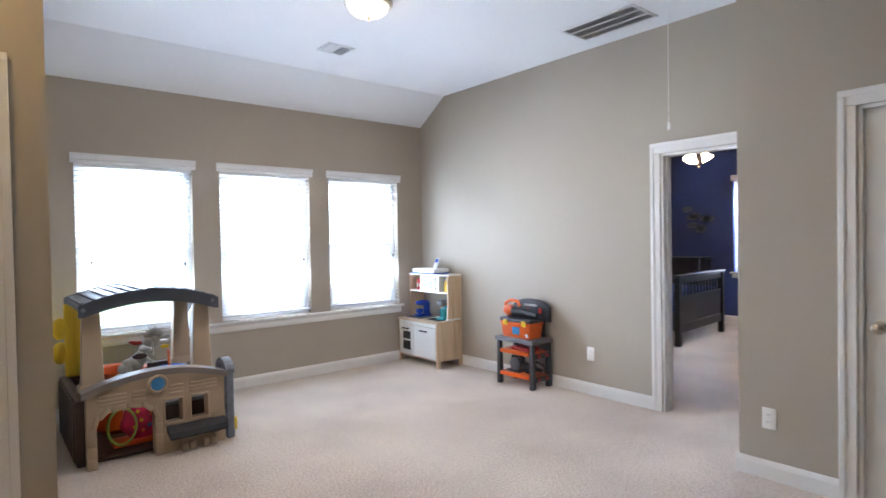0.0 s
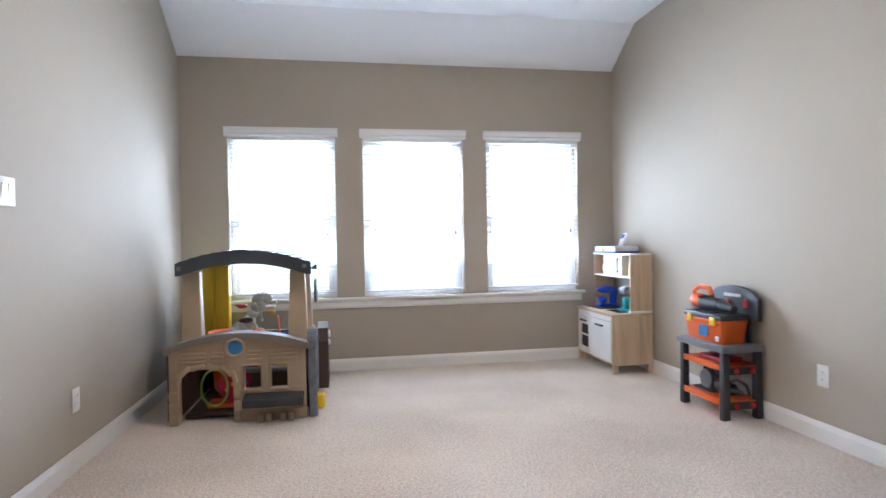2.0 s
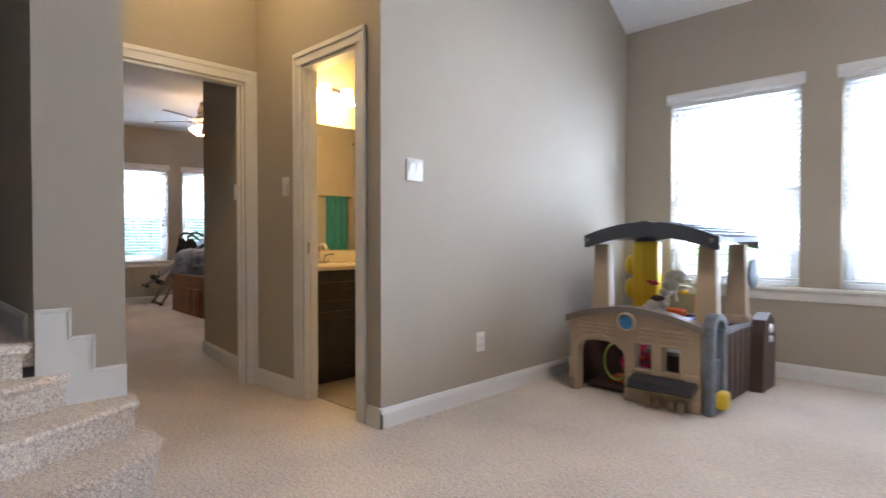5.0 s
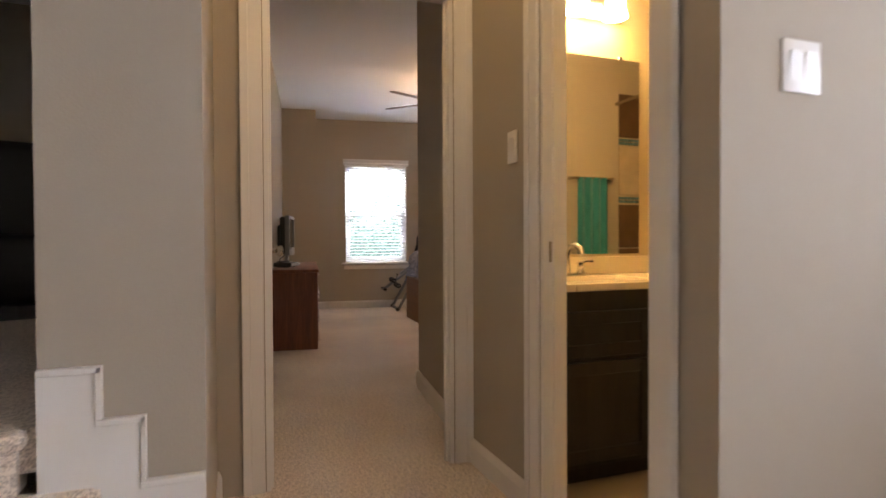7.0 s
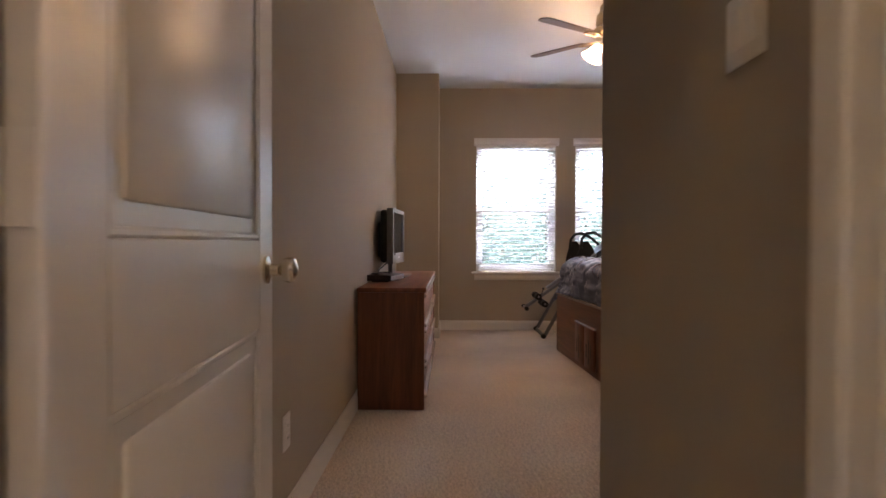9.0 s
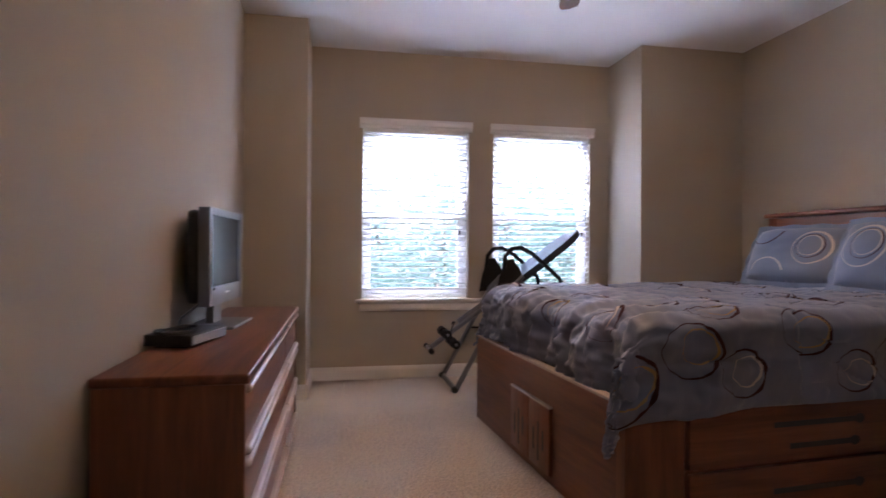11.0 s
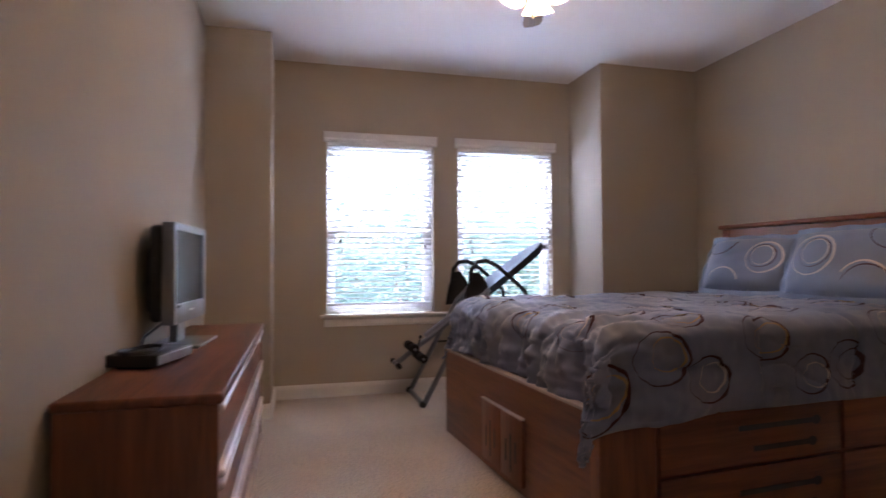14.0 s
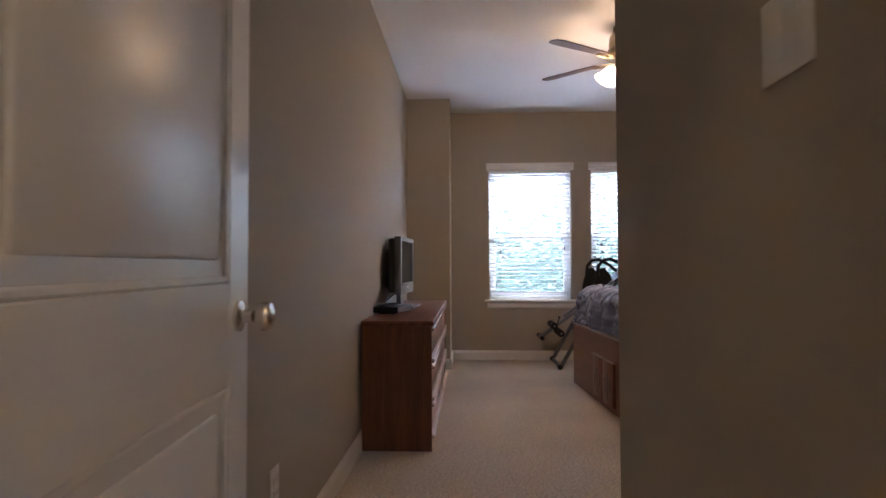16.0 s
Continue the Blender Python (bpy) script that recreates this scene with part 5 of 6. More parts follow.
M_MATTRESS = material("dark_mattress_cloth", (0.05, 0.045, 0.05), 0.9, vary=0.1)
M_TUBE = material("grey_powder_coated_steel", (0.20, 0.21, 0.225), 0.35, 0.6, vary=0.05, scale=30)
M_FOAM = material("black_foam", (0.012, 0.012, 0.014), 0.85, vary=0.1, bump=0.2, bump_scale=300)
M_VINYLBLACK = material("black_vinyl_pad", (0.02, 0.022, 0.026), 0.3, vary=0.1, bump=0.05, bump_scale=300)

dresser = thing("dresser", BEDROOM @ pose(-5.565, 1.862, 0), "low reddish oak dresser with full-width drawer pulls", "dresser")
DL, DD, DH = 1.87, 0.406, 0.715
bm = bmesh.new()
box(bm, 0.0, DL, 0.0, DD, DH - 0.028, DH, 0.008, 3)
part("top", bm, M_OAK, dresser)
for x in (0.006, DL - 0.026):
    bm = bmesh.new()
    box(bm, x, x + 0.02, 0.004, DD - 0.012, 0.0, DH - 0.028, 0.002)
    part("side_panel", bm, M_OAK_V, dresser)
bm = bmesh.new()
box(bm, 0.026, DL - 0.026, 0.02, DD - 0.05, 0.03, DH - 0.03)
part("carcass", bm, M_OAK, dresser)
bm = bmesh.new()
box(bm, 0.026, DL - 0.026, DD - 0.05, DD - 0.03, 0.0, 0.055, 0.002)
part("plinth", bm, M_OAK, dresser)
for x0, x1 in ((0.03, 0.61), (0.622, DL - 0.03)):
    for k in range(3):
        z0 = 0.06 + 0.209 * k
        z1 = z0 + 0.204
        bm = bmesh.new()
        box(bm, x0, x1, DD - 0.049, DD - 0.018, z0 + 0.03, z1 - 0.03, 0.002)
        d = part("drawer", bm, M_OAK, dresser)
        # rounded lips; their whitish window highlight sits in the base colour
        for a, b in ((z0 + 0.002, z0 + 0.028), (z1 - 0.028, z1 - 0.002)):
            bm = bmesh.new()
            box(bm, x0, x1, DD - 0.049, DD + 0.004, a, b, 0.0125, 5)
            part("drawer_pull", bm, M_OAK_SHEEN, d, "glossy rounded wooden pull, window sheen painted pale")

tv = thing("television", BEDROOM @ pose(-4.76, 1.968, 0.715, 0, 0, -4) @ Matrix.Scale(1.05, 4), "small silver flat-screen television switched off", "television")
M_TVGREY = material("silver_tv_plastic", (0.20, 0.21, 0.22), 0.3, 0.2, vary=0.03)
M_SCREEN = material("dark_tv_screen", (0.01, 0.012, 0.014), 0.15, vary=0.0, spec=0.25)
bm = bmesh.new()
for a in ((-0.25, -0.215, 0.10, 0.49), (0.215, 0.25, 0.10, 0.49), (-0.215, 0.215, 0.462, 0.49), (-0.215, 0.215, 0.10, 0.175)):
    box(bm, a[0], a[1], -0.005, 0.04, a[2], a[3], 0.004, 2)
bezel = part("bezel", bm, M_TVGREY, tv, "silver plastic bezel")
bm = bmesh.new()
box(bm, -0.217, 0.217, 0.0, 0.030, 0.172, 0.464)
part("screen", bm, M_SCREEN, tv, "dark glossy screen")
bm = bmesh.new()
box(bm, -0.235, 0.235, -0.055, -0.004, 0.11, 0.48, 0.02, 3)
box(bm, -0.17, 0.17, -0.085, -0.05, 0.14, 0.40, 0.02, 3)
part("back_shell", bm, M_BLACK, tv, "black back shell")
bm = bmesh.new()
box(bm, -0.03, 0.03, 0.040, 0.0415, 0.140, 0.147)
part("badge", bm, M_WHITE, tv)
bm = bmesh.new()
prism(bm, [(-0.06, 0.012), (0.06, 0.012), (0.05, 0.12), (-0.05, 0.12)], 0.03, Matrix.Translation((0, -0.03, 0)) @ FRONT)
part("neck", bm, M_TVGREY, tv)
bm = bmesh.new()
box(bm, -0.17, 0.17, -0.09, 0.11, 0, 0.014, 0.006, 2)
part("foot", bm, M_TVGREY, tv, "silver foot plate")

cbox = thing("cable_box", BEDROOM @ pose(-4.27, 1.965, 0.715, 0, 0, -14) @ Matrix.Scale(1.12, 4), "black set-top box with a coiled cable", "set-top box")
bm = bmesh.new()
box(bm, -0.12, 0.12, -0.08, 0.075, 0.006, 0.042, 0.006, 2)
part("case", bm, M_BLACK, cbox)
bm = bmesh.new()
box(bm, -0.115, 0.115, 0.073, 0.078, 0.010, 0.038, 0.002)
part("front_panel", bm, M_TVGREY, cbox)
for s in (-1, 1):
    bm = bmesh.new()
    box(bm, s * 0.09 - 0.015, s * 0.09 + 0.015, -0.05, 0.05, 0, 0.007)
    part("foot", bm, M_FOAM, cbox)
bm = bmesh.new()
tube(bm, [(0.06 + 0.09 * math.cos(a) * (1 + 0.05 * math.sin(3 * a)), -0.005 + 0.05 * math.sin(a), 0.048 + 0.004 * math.sin(2.3 * a)) for a in np.linspace(0, 13, 60)], 0.004, 6)
tube(bm, [(-0.08, -0.08, 0.02), (-0.14, -0.10, 0.06), (-0.20, -0.07, 0.10), (-0.25, -0.03, 0.16)], 0.0045, 6)
tube(bm, [(0.10, -0.08, 0.02), (0.17, -0.09, 0.008), (0.25, -0.098, 0.006), (0.30, -0.10, 0.006)], 0.0045, 6)
part("cable", bm, M_BLACK, cbox, "black coiled cable")

# platform bed: 0 at the foot end, far corner, on the floor
BED = BEDROOM @ pose(-5.552, 3.375, 0, 0, 0, 4.2) @ Matrix.Diagonal((1.025, 1.19, 0.935, 1))
bed = thing("platform_bed", BED, "reddish oak platform bed with drawers and panel headboard", "bed")
BX, BY, RAIL = 1.615, 1.84, 0.545
bm = bmesh.new()
box(bm, 0.0, BX, 0.0, 0.022, 0.0, RAIL, 0.004)
part("foot_panel", bm, M_OAK, bed)
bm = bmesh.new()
# edge in the same oak with painted-in sheen as the dresser pulls
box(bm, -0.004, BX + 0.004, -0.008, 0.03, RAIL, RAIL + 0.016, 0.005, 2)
part("foot_rail", bm, M_OAK_SHEEN, bed, "oak edge of the foot panel, sheen painted pale")
for k in range(2):
    x0 = 0.615 + 0.228 * k
    bm = bmesh.new()
    box(bm, x0, x0 + 0.222, -0.018, -0.001, 0.05, 0.372, 0.005, 2)
    dr = part("cabinet_door", bm, M_OAK_V, bed)
    # door edge, again in the oak with sheen in its colour
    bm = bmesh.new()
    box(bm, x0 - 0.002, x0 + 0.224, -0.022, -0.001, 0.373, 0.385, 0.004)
    part("door_edge", bm, M_OAK_SHEEN, dr)
    for j, (zl, zh) in enumerate(((0.13, 0.24), (0.09, 0.28), (0.15, 0.25))):
        bm = bmesh.new()
        xx = x0 + 0.06 + 0.05 * j
        box(bm, xx - 0.007, xx + 0.007, -0.0195, -0.0185, zl, zh, 0.0)
        part("finger_slot", bm, M_SLOT, dr)
for x0, x1 in ((0.0, 0.02), (BX - 0.02, BX)):
    bm = bmesh.new()
    box(bm, x0, x1, 0.023, BY - 0.001 if x0 > 0 else BY, 0.0, 0.555, 0.002)
    part("side_panel", bm, M_OAK_Y, bed)
bm = bmesh.new()
box(bm, BX - 0.05, BX + 0.012, -0.004, 0.20, 0.0, 0.545, 0.004)
part("corner_panel", bm, M_OAK_V, bed)
for y0, y1 in ((0.21, 0.985), (1.00, 1.80)):
    for z0, z1 in ((0.03, 0.275), (0.29, 0.54)):
        bm = bmesh.new()
        box(bm, BX + 0.0005, BX + 0.02, y0, y1, z0, z1, 0.004, 2)
        d = part("drawer", bm, M_OAK_Y, bed)
        for zz, ya, yb in ((z1 - 0.10, y0 + 0.40 * (y1 - y0), y1 - 0.12), (z1 - 0.19, y0 + 0.48 * (y1 - y0), y1 - 0.14)):
            bm = bmesh.new()
            box(bm, BX + 0.0195, BX + 0.0215, ya, yb, zz - 0.011, zz + 0.011, 0.0)
            rod(bm, (BX + 0.0195, yb, zz), (BX + 0.0217, yb, zz), 0.02, sides=16)
            part("finger_slot", bm, M_SLOT, d)
bm = bmesh.new()
box(bm, 0.02, BX - 0.02, 0.03, BY, 0.36, 0.42)
part("deck", bm, M_OAK, bed)
bm = bmesh.new()
box(bm, 0.05, BX - 0.05, 0.06, BY - 0.01, 0.42, 0.81, 0.05, 3)
part("mattress", bm, M_MATTRESS, bed)
hb0, hb1 = 0.06, 1.525
for x in (hb0, hb1 - 0.055):
    bm = bmesh.new()
    box(bm, x, x + 0.055, BY, BY + 0.06, 0.0, 1.395, 0.008, 2)
    part("headboard_post", bm, M_OAK_V, bed)
bm = bmesh.new()
box(bm, hb0 - 0.02, hb1 + 0.02, BY - 0.02, BY + 0.075, 1.395, 1.43, 0.012, 3)
part("headboard_cap", bm, M_OAK, bed, "rounded oak headboard cap")
bm = bmesh.new()
box(bm, hb0 + 0.055, hb1 - 0.055, BY + 0.012, BY + 0.045, 1.30, 1.395, 0.003)
box(bm, hb0 + 0.055, hb1 - 0.055, BY + 0.012, BY + 0.045, 0.55, 0.70, 0.003)
part("headboard_rail", bm, M_OAK, bed)
for k in range(3):
    w = (hb1 - hb0 - 0.11) / 3
    x0 = hb0 + 0.055 + w * k
    bm = bmesh.new()
    box(bm, x0 + 0.012, x0 + w - 0.012, BY + 0.02, BY + 0.04, 0.70, 1.30, 0.008, 2)
    part("headboard_panel", bm, M_OAK_V, bed)
    if k:
        bm = bmesh.new()
        box(bm, x0 - 0.02, x0 + 0.02, BY + 0.005, BY + 0.048, 0.70, 1.30, 0.003)
        part("headboard_muntin", bm, M_OAK_V, bed)

# comforter: a quilted sheet draped over the mattress
comf = thing("comforter", BED, "grey-blue satin comforter embroidered with overlapping rings", "bedding")


def drape(o, r=0.10):
    """Travel and fall of cloth o metres past an edge."""
    if o <= 0:
        return o, 0.0
    if o < r * math.pi / 2:
        return r * math.sin(o / r), r * (1 - math.cos(o / r))
    return r + 0.03 * (o - r * math.pi / 2), r + (o - r * math.pi / 2)


def cloth(s, t):
    """Point of the comforter: s runs from the far side over the top to the near side, t from the foot to the head."""
    e0, e1, f = 0.10, BX - 0.055, 0.135
    w = noise.noise((s * 1.3, t * 1.3, 0.0))
    x, dx = s, 0.0
    if s < e0:
        a, dx = drape(e0 - s)
        x = e0 - a
    elif s > e1:
        a, dx = drape(s - e1)
        x = e1 + a
    y, dy = t, 0.0
    if t < f:
        a, dy = drape(f - t, 0.13)
        y = f - a
    z = 0.90 + 0.02 * w - dx - dy * (1 - 0.55 * min(1.0, dx / 0.12))
    puff = 0.016 * noise.noise((s * 5.0, t * 5.0, 3.0)) + 0.008 * noise.noise((s * 11.0, t * 6.0, 7.0))
    fold = 0.030 * noise.noise((s * 8.5, t * 1.1, 11.0)) if t < 0.55 else 0.0
    fold *= max(0.0, 1 - t / 0.55)
    crease = -0.022 * max(0.0, 1 - abs(((t + 0.05 * w) % 0.42) - 0.21) / 0.02) if t > 0.3 else 0.0
    ridge = abs(noise.noise((s * 9.0 + 2 * w, t * 6.0, 31.0)))
    pucker = -0.010 * max(0.0, 1 - ridge / 0.16) * (0.5 + noise.noise((s * 2.2, t * 2.2, 40.0)))
    pleat = -0.030 * max(0.0, 1 - abs(noise.noise((s * 6.5, t * 1.2, 51.0))) / 0.22) * max(0.0, 1 - t / 0.7)
    n = puff + fold + crease + pucker + pleat
    side = min(1.0, dx / 0.12)
    foot = min(1.0, dy / 0.12)
    x += (1 if s > e1 else -1) * side * (n * 1.1 + 0.02 * math.sin(t * 9 + 2 * w) * dx / 0.4)
    y -= foot * n * 1.2
    if s > e1:
        y -= 0.075 * side * foot
    tiny = 0.005 * noise.noise((s * 24, t * 17, 60.0)) + 0.003 * noise.noise((s * 14, t * 40, 66.0))
    tiny *= 1 + 1.6 * max(0.0, 1 - t / 0.7)
    x += tiny * side
    y -= tiny * foot
    z += (n + tiny) * (1 - 0.7 * max(side, foot))
    return Vector((x, y, max(z, 0.15)))


S0, S1, T0, T1 = -0.22, BX - 0.055 + 0.44, -0.27, BY - 0.02
NS, NT = 210, 190
bm = bmesh.new()
grid = []
for i in range(NS + 1):
    row = []
    for j in range(NT + 1):
        s, t = S0 + (S1 - S0) * i / NS, T0 + (T1 - T0) * j / NT
        hem = 0.03 * noise.noise((s * 2, t * 2, 20.0))
        row.append(bm.verts.new(cloth(s + (hem if i == NS else 0), t + (hem if j == 0 else 0))))
    grid.append(row)
for i in range(NS):
    for j in range(NT):
        bm.faces.new((grid[i][j], grid[i + 1][j], grid[i + 1][j + 1], grid[i][j + 1]))
sheet = part("quilt", bm, M_CLOTH, comf)
sheet.data.shade_smooth()
thick = sheet.modifiers.new("thickness", "SOLIDIFY")
thick.thickness, thick.offset = 0.016, -1


def motif(s, t, rs, rt, wide, mat, twist=0.0):
    """An embroidered ring lying on the comforter."""
    bm = bmesh.new()
    n, rows = 72, []
    for k in range(n):
        a = k * math.tau / n
        ww = wide * (0.75 + 0.55 * math.sin(a + twist))
        row = []
        for g in (-1, 1):
            ds, dt = (rs + g * ww) * math.cos(a), (rt + g * ww) * math.sin(a)
            c, q = math.cos(twist), math.sin(twist)
            ss, tt = s + ds * c - dt * q, t + ds * q + dt * c
            ss, tt = min(max(ss, S0 + 0.01), S1 - 0.012), min(max(tt, T0 + 0.01), T1)
            p = cloth(ss, tt)
            na = (cloth(ss + 0.01, tt) - p).cross(cloth(ss, tt + 0.01) - p).normalized()
            row.append(bm.verts.new(p + na * 0.009))
        rows.append(row)
    for k in range(n):
        a, b = rows[k], rows[(k + 1) % n]
        bm.faces.new((a[0], a[1], b[1], b[0]))
    return part("ring_motif", bm, mat, comf)


random.seed(11)
for s, t in ((1.76, 0.20), (1.70, 0.62), (1.84, 0.98), (1.68, 1.22), (1.83, 1.52), (1.62, 1.66), (1.55, 0.34), (1.45, 0.86), (1.30, 1.36),
             (1.12, 0.55), (1.02, 1.02), (0.80, 0.28), (0.72, 0.80), (0.55, 1.28), (0.38, 0.45), (0.30, 0.95), (0.16, 0.10), (0.95, 0.02), (1.38, 0.02), (1.86, -0.02), (0.15, 1.45), (0.95, 1.48),
             (S1 - 0.14, 0.38), (S1 - 0.13, 0.80), (S1 - 0.14, 1.27), (1.28, 0.30), (1.22, 0.98), (0.55, 0.06), (1.40, 1.60)):
    r = random.uniform(0.085, 0.12)
    tw = random.uniform(0, 6)
    motif(s, t, r * random.uniform(0.85, 1.0), r, 0.0048, M_STITCH_D, tw)
    motif(s + 0.012 * math.cos(tw), t + 0.02, r * 0.62, r * 0.68, 0.0036, random.choice((M_STITCH_W, M_STITCH_W, M_STITCH_D, M_STITCH_T)), tw + 2)


def pillow(m, w, h, label, seedz, rings):
    p = thing("pillow", m, label, "pillow", "pillows on the bed")

    def shape(u, v, side):
        k = max(0.0, (1 - abs(u) ** 3.2)) * max(0.0, (1 - abs(v) ** 3.2))
        d = 0.085 * k ** 0.55 + 0.006 * noise.noise((u * 3, v * 3, seedz))
        pinch = 1 - 0.05 * (abs(u) * abs(v)) ** 2
        return Vector((u * w / 2 * pinch, -side * d, h / 2 + v * h / 2 * pinch))
    bm = bmesh.new()
    n = 26
    for side in (1, -1):
        g = [[bm.verts.new(shape(-1 + 2 * i / n, -1 + 2 * j / n, side)) for j in range(n + 1)] for i in range(n + 1)]
        for i in range(n):
            for j in range(n):
                bm.faces.new((g[i][j], g[i + 1][j], g[i + 1][j + 1], g[i][j + 1]))
    bmesh.ops.remove_doubles(bm, verts=bm.verts, dist=0.0008)
    part("cushion", bm, M_CLOTH_P, p).data.shade_smooth()
    bm = bmesh.new()
    n = 22
    line = [(-1 + 2 * k / n, -1) for k in range(n)] + [(1, -1 + 2 * k / n) for k in range(n)] + [(1 - 2 * k / n, 1) for k in range(n)] + [(-1, 1 - 2 * k / n) for k in range(n)]
    inn, out = [], []
    for k, (u, v) in enumerate(line):
        c = shape(u * 0.985, v * 0.985, 0)
        wav = 0.008 * math.sin(k * 0.9 + seedz)
        inn.append((bm.verts.new(c + Vector((0, -0.004, 0))), bm.verts.new(c + Vector((0, 0.004, 0)))))
        o = c + Vector((u * 0.035 if abs(u) == 1 else 0, wav, v * 0.035 if abs(v) == 1 else 0))
        out.append((bm.verts.new(o + Vector((0, -0.002, 0))), bm.verts.new(o + Vector((0, 0.002, 0)))))
    for k in range(len(line)):
        q = (k + 1) % len(line)
        bm.faces.new((inn[k][0], inn[q][0], out[q][0], out[k][0]))
        bm.faces.new((inn[k][1], inn[q][1], out[q][1], out[k][1]))
        bm.faces.new((out[k][0], out[q][0], out[q][1], out[k][1]))
    part("flange", bm, M_CLOTH_P, p)
    for cu, cv, r, wide, mat, a0, a1 in rings:
        bm = bmesh.new()
        rows, n = [], 36
        for k in range(n + 1):
            a = a0 + (a1 - a0) * k / n
            row = []
            for gsn in (-1, 1):
                ww = wide * (0.7 + 0.4 * math.sin(a + 1))
                u = min(max(cu + (r + gsn * ww) * math.cos(a) / (w / 2), -0.99), 0.99)
                v = min(max(cv + (r + gsn * ww) * math.sin(a) / (h / 2), -0.99), 0.99)
                row.append(bm.verts.new(shape(u, v, 1) + Vector((0, -0.004, 0))))
            rows.append(row)
        for a, b in zip(rows, rows[1:]):
            bm.faces.new((a[0], a[1], b[1], b[0]))
        part("ring_motif", bm, mat, p)
    return p


FULL = math.tau
pillow(BEDROOM @ pose(-4.49, 5.28, 0.865, -25, 0, 6), 0.66, 0.405, "pale blue flanged pillow with white ring embroidery", 4.0,
       ((-0.45, 0.1, 0.125, 0.007, M_STITCH_W, 0, FULL), (-0.42, 0.16, 0.09, 0.004, M_STITCH_D, 0, FULL), (-0.42, 0.2, 0.078, 0.004, M_STITCH_W, 0, FULL),
        (0.75, 0.85, 0.12, 0.008, M_STITCH_D, 3.0, 5.6), (0.45, -0.75, 0.13, 0.006, M_STITCH_W, 0.1, 2.6), (0.5, -0.85, 0.13, 0.004, M_STITCH_D, 0.1, 2.8)))
pillow(BEDROOM @ pose(-5.21, 5.32, 0.865, -28, 0, 14), 0.61, 0.395, "pale blue flanged pillow leaning on the headboard", 9.0,
       ((0.45, 0.1, 0.115, 0.007, M_STITCH_W, 0, FULL), (0.42, 0.14, 0.085, 0.004, M_STITCH_D, 0, FULL), (0.42, 0.16, 0.072, 0.004, M_STITCH_W, 0, FULL),
        (-0.65, 0.85, 0.12, 0.007, M_STITCH_D, 3.1, 6.1), (-0.4, -0.9, 0.12, 0.005, M_STITCH_W, 0.3, 2.8)))

# inversion table under the windows
inv = thing("inversion_table", BEDROOM @ pose(-6.395, 3.857, 0) @ Matrix.Scale(0.94, 4), "black and grey folding inversion exercise table", "exercise equipment")
for s in (0.27, -0.27):
    bm = bmesh.new()
    rod(bm, (s, -0.53, 0.02), (s, -0.10, 0.80), 0.021)
    rod(bm, (s, -0.10, 0.80), (s, 0.02, 0.92), 0.021)
    part("front_leg", bm, M_TUBE, inv)
    bm = bmesh.new()
    rod(bm, (s, 0.55, 0.02), (s, 0.0, 0.88), 0.021)
    part("rear_leg", bm, M_TUBE, inv)
    bm = bmesh.new()
    tube(bm, [(s, -0.14, 0.98), (s, -0.13, 1.08), (s, -0.08, 1.14), (s, 0.0, 1.15), (s, 0.10, 1.10), (s, 0.24, 0.98), (s, 0.33, 0.90), (s, 0.345, 0.86), (s, 0.345, 0.76)], 0.0175, 10)
    part("handle", bm, M_FOAM, inv, "black foam-covered looped handle")
    bm = bmesh.new()
    prism(bm, [(-0.20, 0.76), (0.06, 0.78), (0.0, 0.98), (-0.06, 1.06), (-0.12, 1.05), (-0.17, 0.92)], 0.02, Matrix.Translation((s - 0.03, 0, 0)) @ SIDE)
    bmesh.ops.bevel(bm, geom=bm.edges[:], offset=0.006, segments=2, affect="EDGES", profile=0.5)
    part("side_cover", bm, M_FOAM, inv, "black fabric pivot cover")
    for y in (-0.535, 0.555):
        bm = bmesh.new()
        ball(bm, (s, y, 0.028), 0.03, (1.2, 1, 0.9))
        part("foot_cap", bm, M_BLACK, inv)
    bm = bmesh.new()
    rod(bm, (s, -0.30, 0.44), (s, 0.28, 0.44), 0.008, sides=8)
    part("spreader_arm", bm, M_BLACK, inv)
for y in (-0.53, 0.55):
    bm = bmesh.new()
    rod(bm, (-0.27, y, 0.025), (0.27, y, 0.025), 0.021)
    part("floor_bar", bm, M_TUBE, inv)
bm = bmesh.new()
rod(bm, (-0.27, 0.0, 0.90), (0.27, 0.0, 0.90), 0.014)
part("pivot_bar", bm, M_TUBE, inv)
board_m = pose(0, 0.20, 1.005, 36.5, 0, 0)
bm = bmesh.new()
half = 0.50
outline = [(0.17 * math.cos(a) * (1 if math.sin(a) > 0 else 1.05), half * np.sign(math.sin(a)) * abs(math.sin(a)) ** 0.55) for a in np.linspace(0, math.tau, 40, endpoint=False)]
prism(bm, outline, 0.055, Matrix.Translation((0, 0, -0.03)))
bmesh.ops.bevel(bm, geom=[e for e in bm.edges if abs(e.verts[0].co.z - e.verts[1].co.z) < 1e-5], offset=0.016, segments=3, affect="EDGES", profile=0.5)
part("backrest_board", bm, M_VINYLBLACK, inv, "black padded backrest board", m=board_m)
bm = bmesh.new()
rod(bm, (0.0, 0.05, 0.85), (0.0, -0.70, 0.31), 0.022)
part("boom", bm, M_TUBE, inv, "grey steel adjustment boom")
bm = bmesh.new()
rod(bm, (-0.02, -0.05, 0.80), (-0.02, -0.45, 0.52), 0.028)
part("boom_sleeve", bm, M_TUBE, inv)
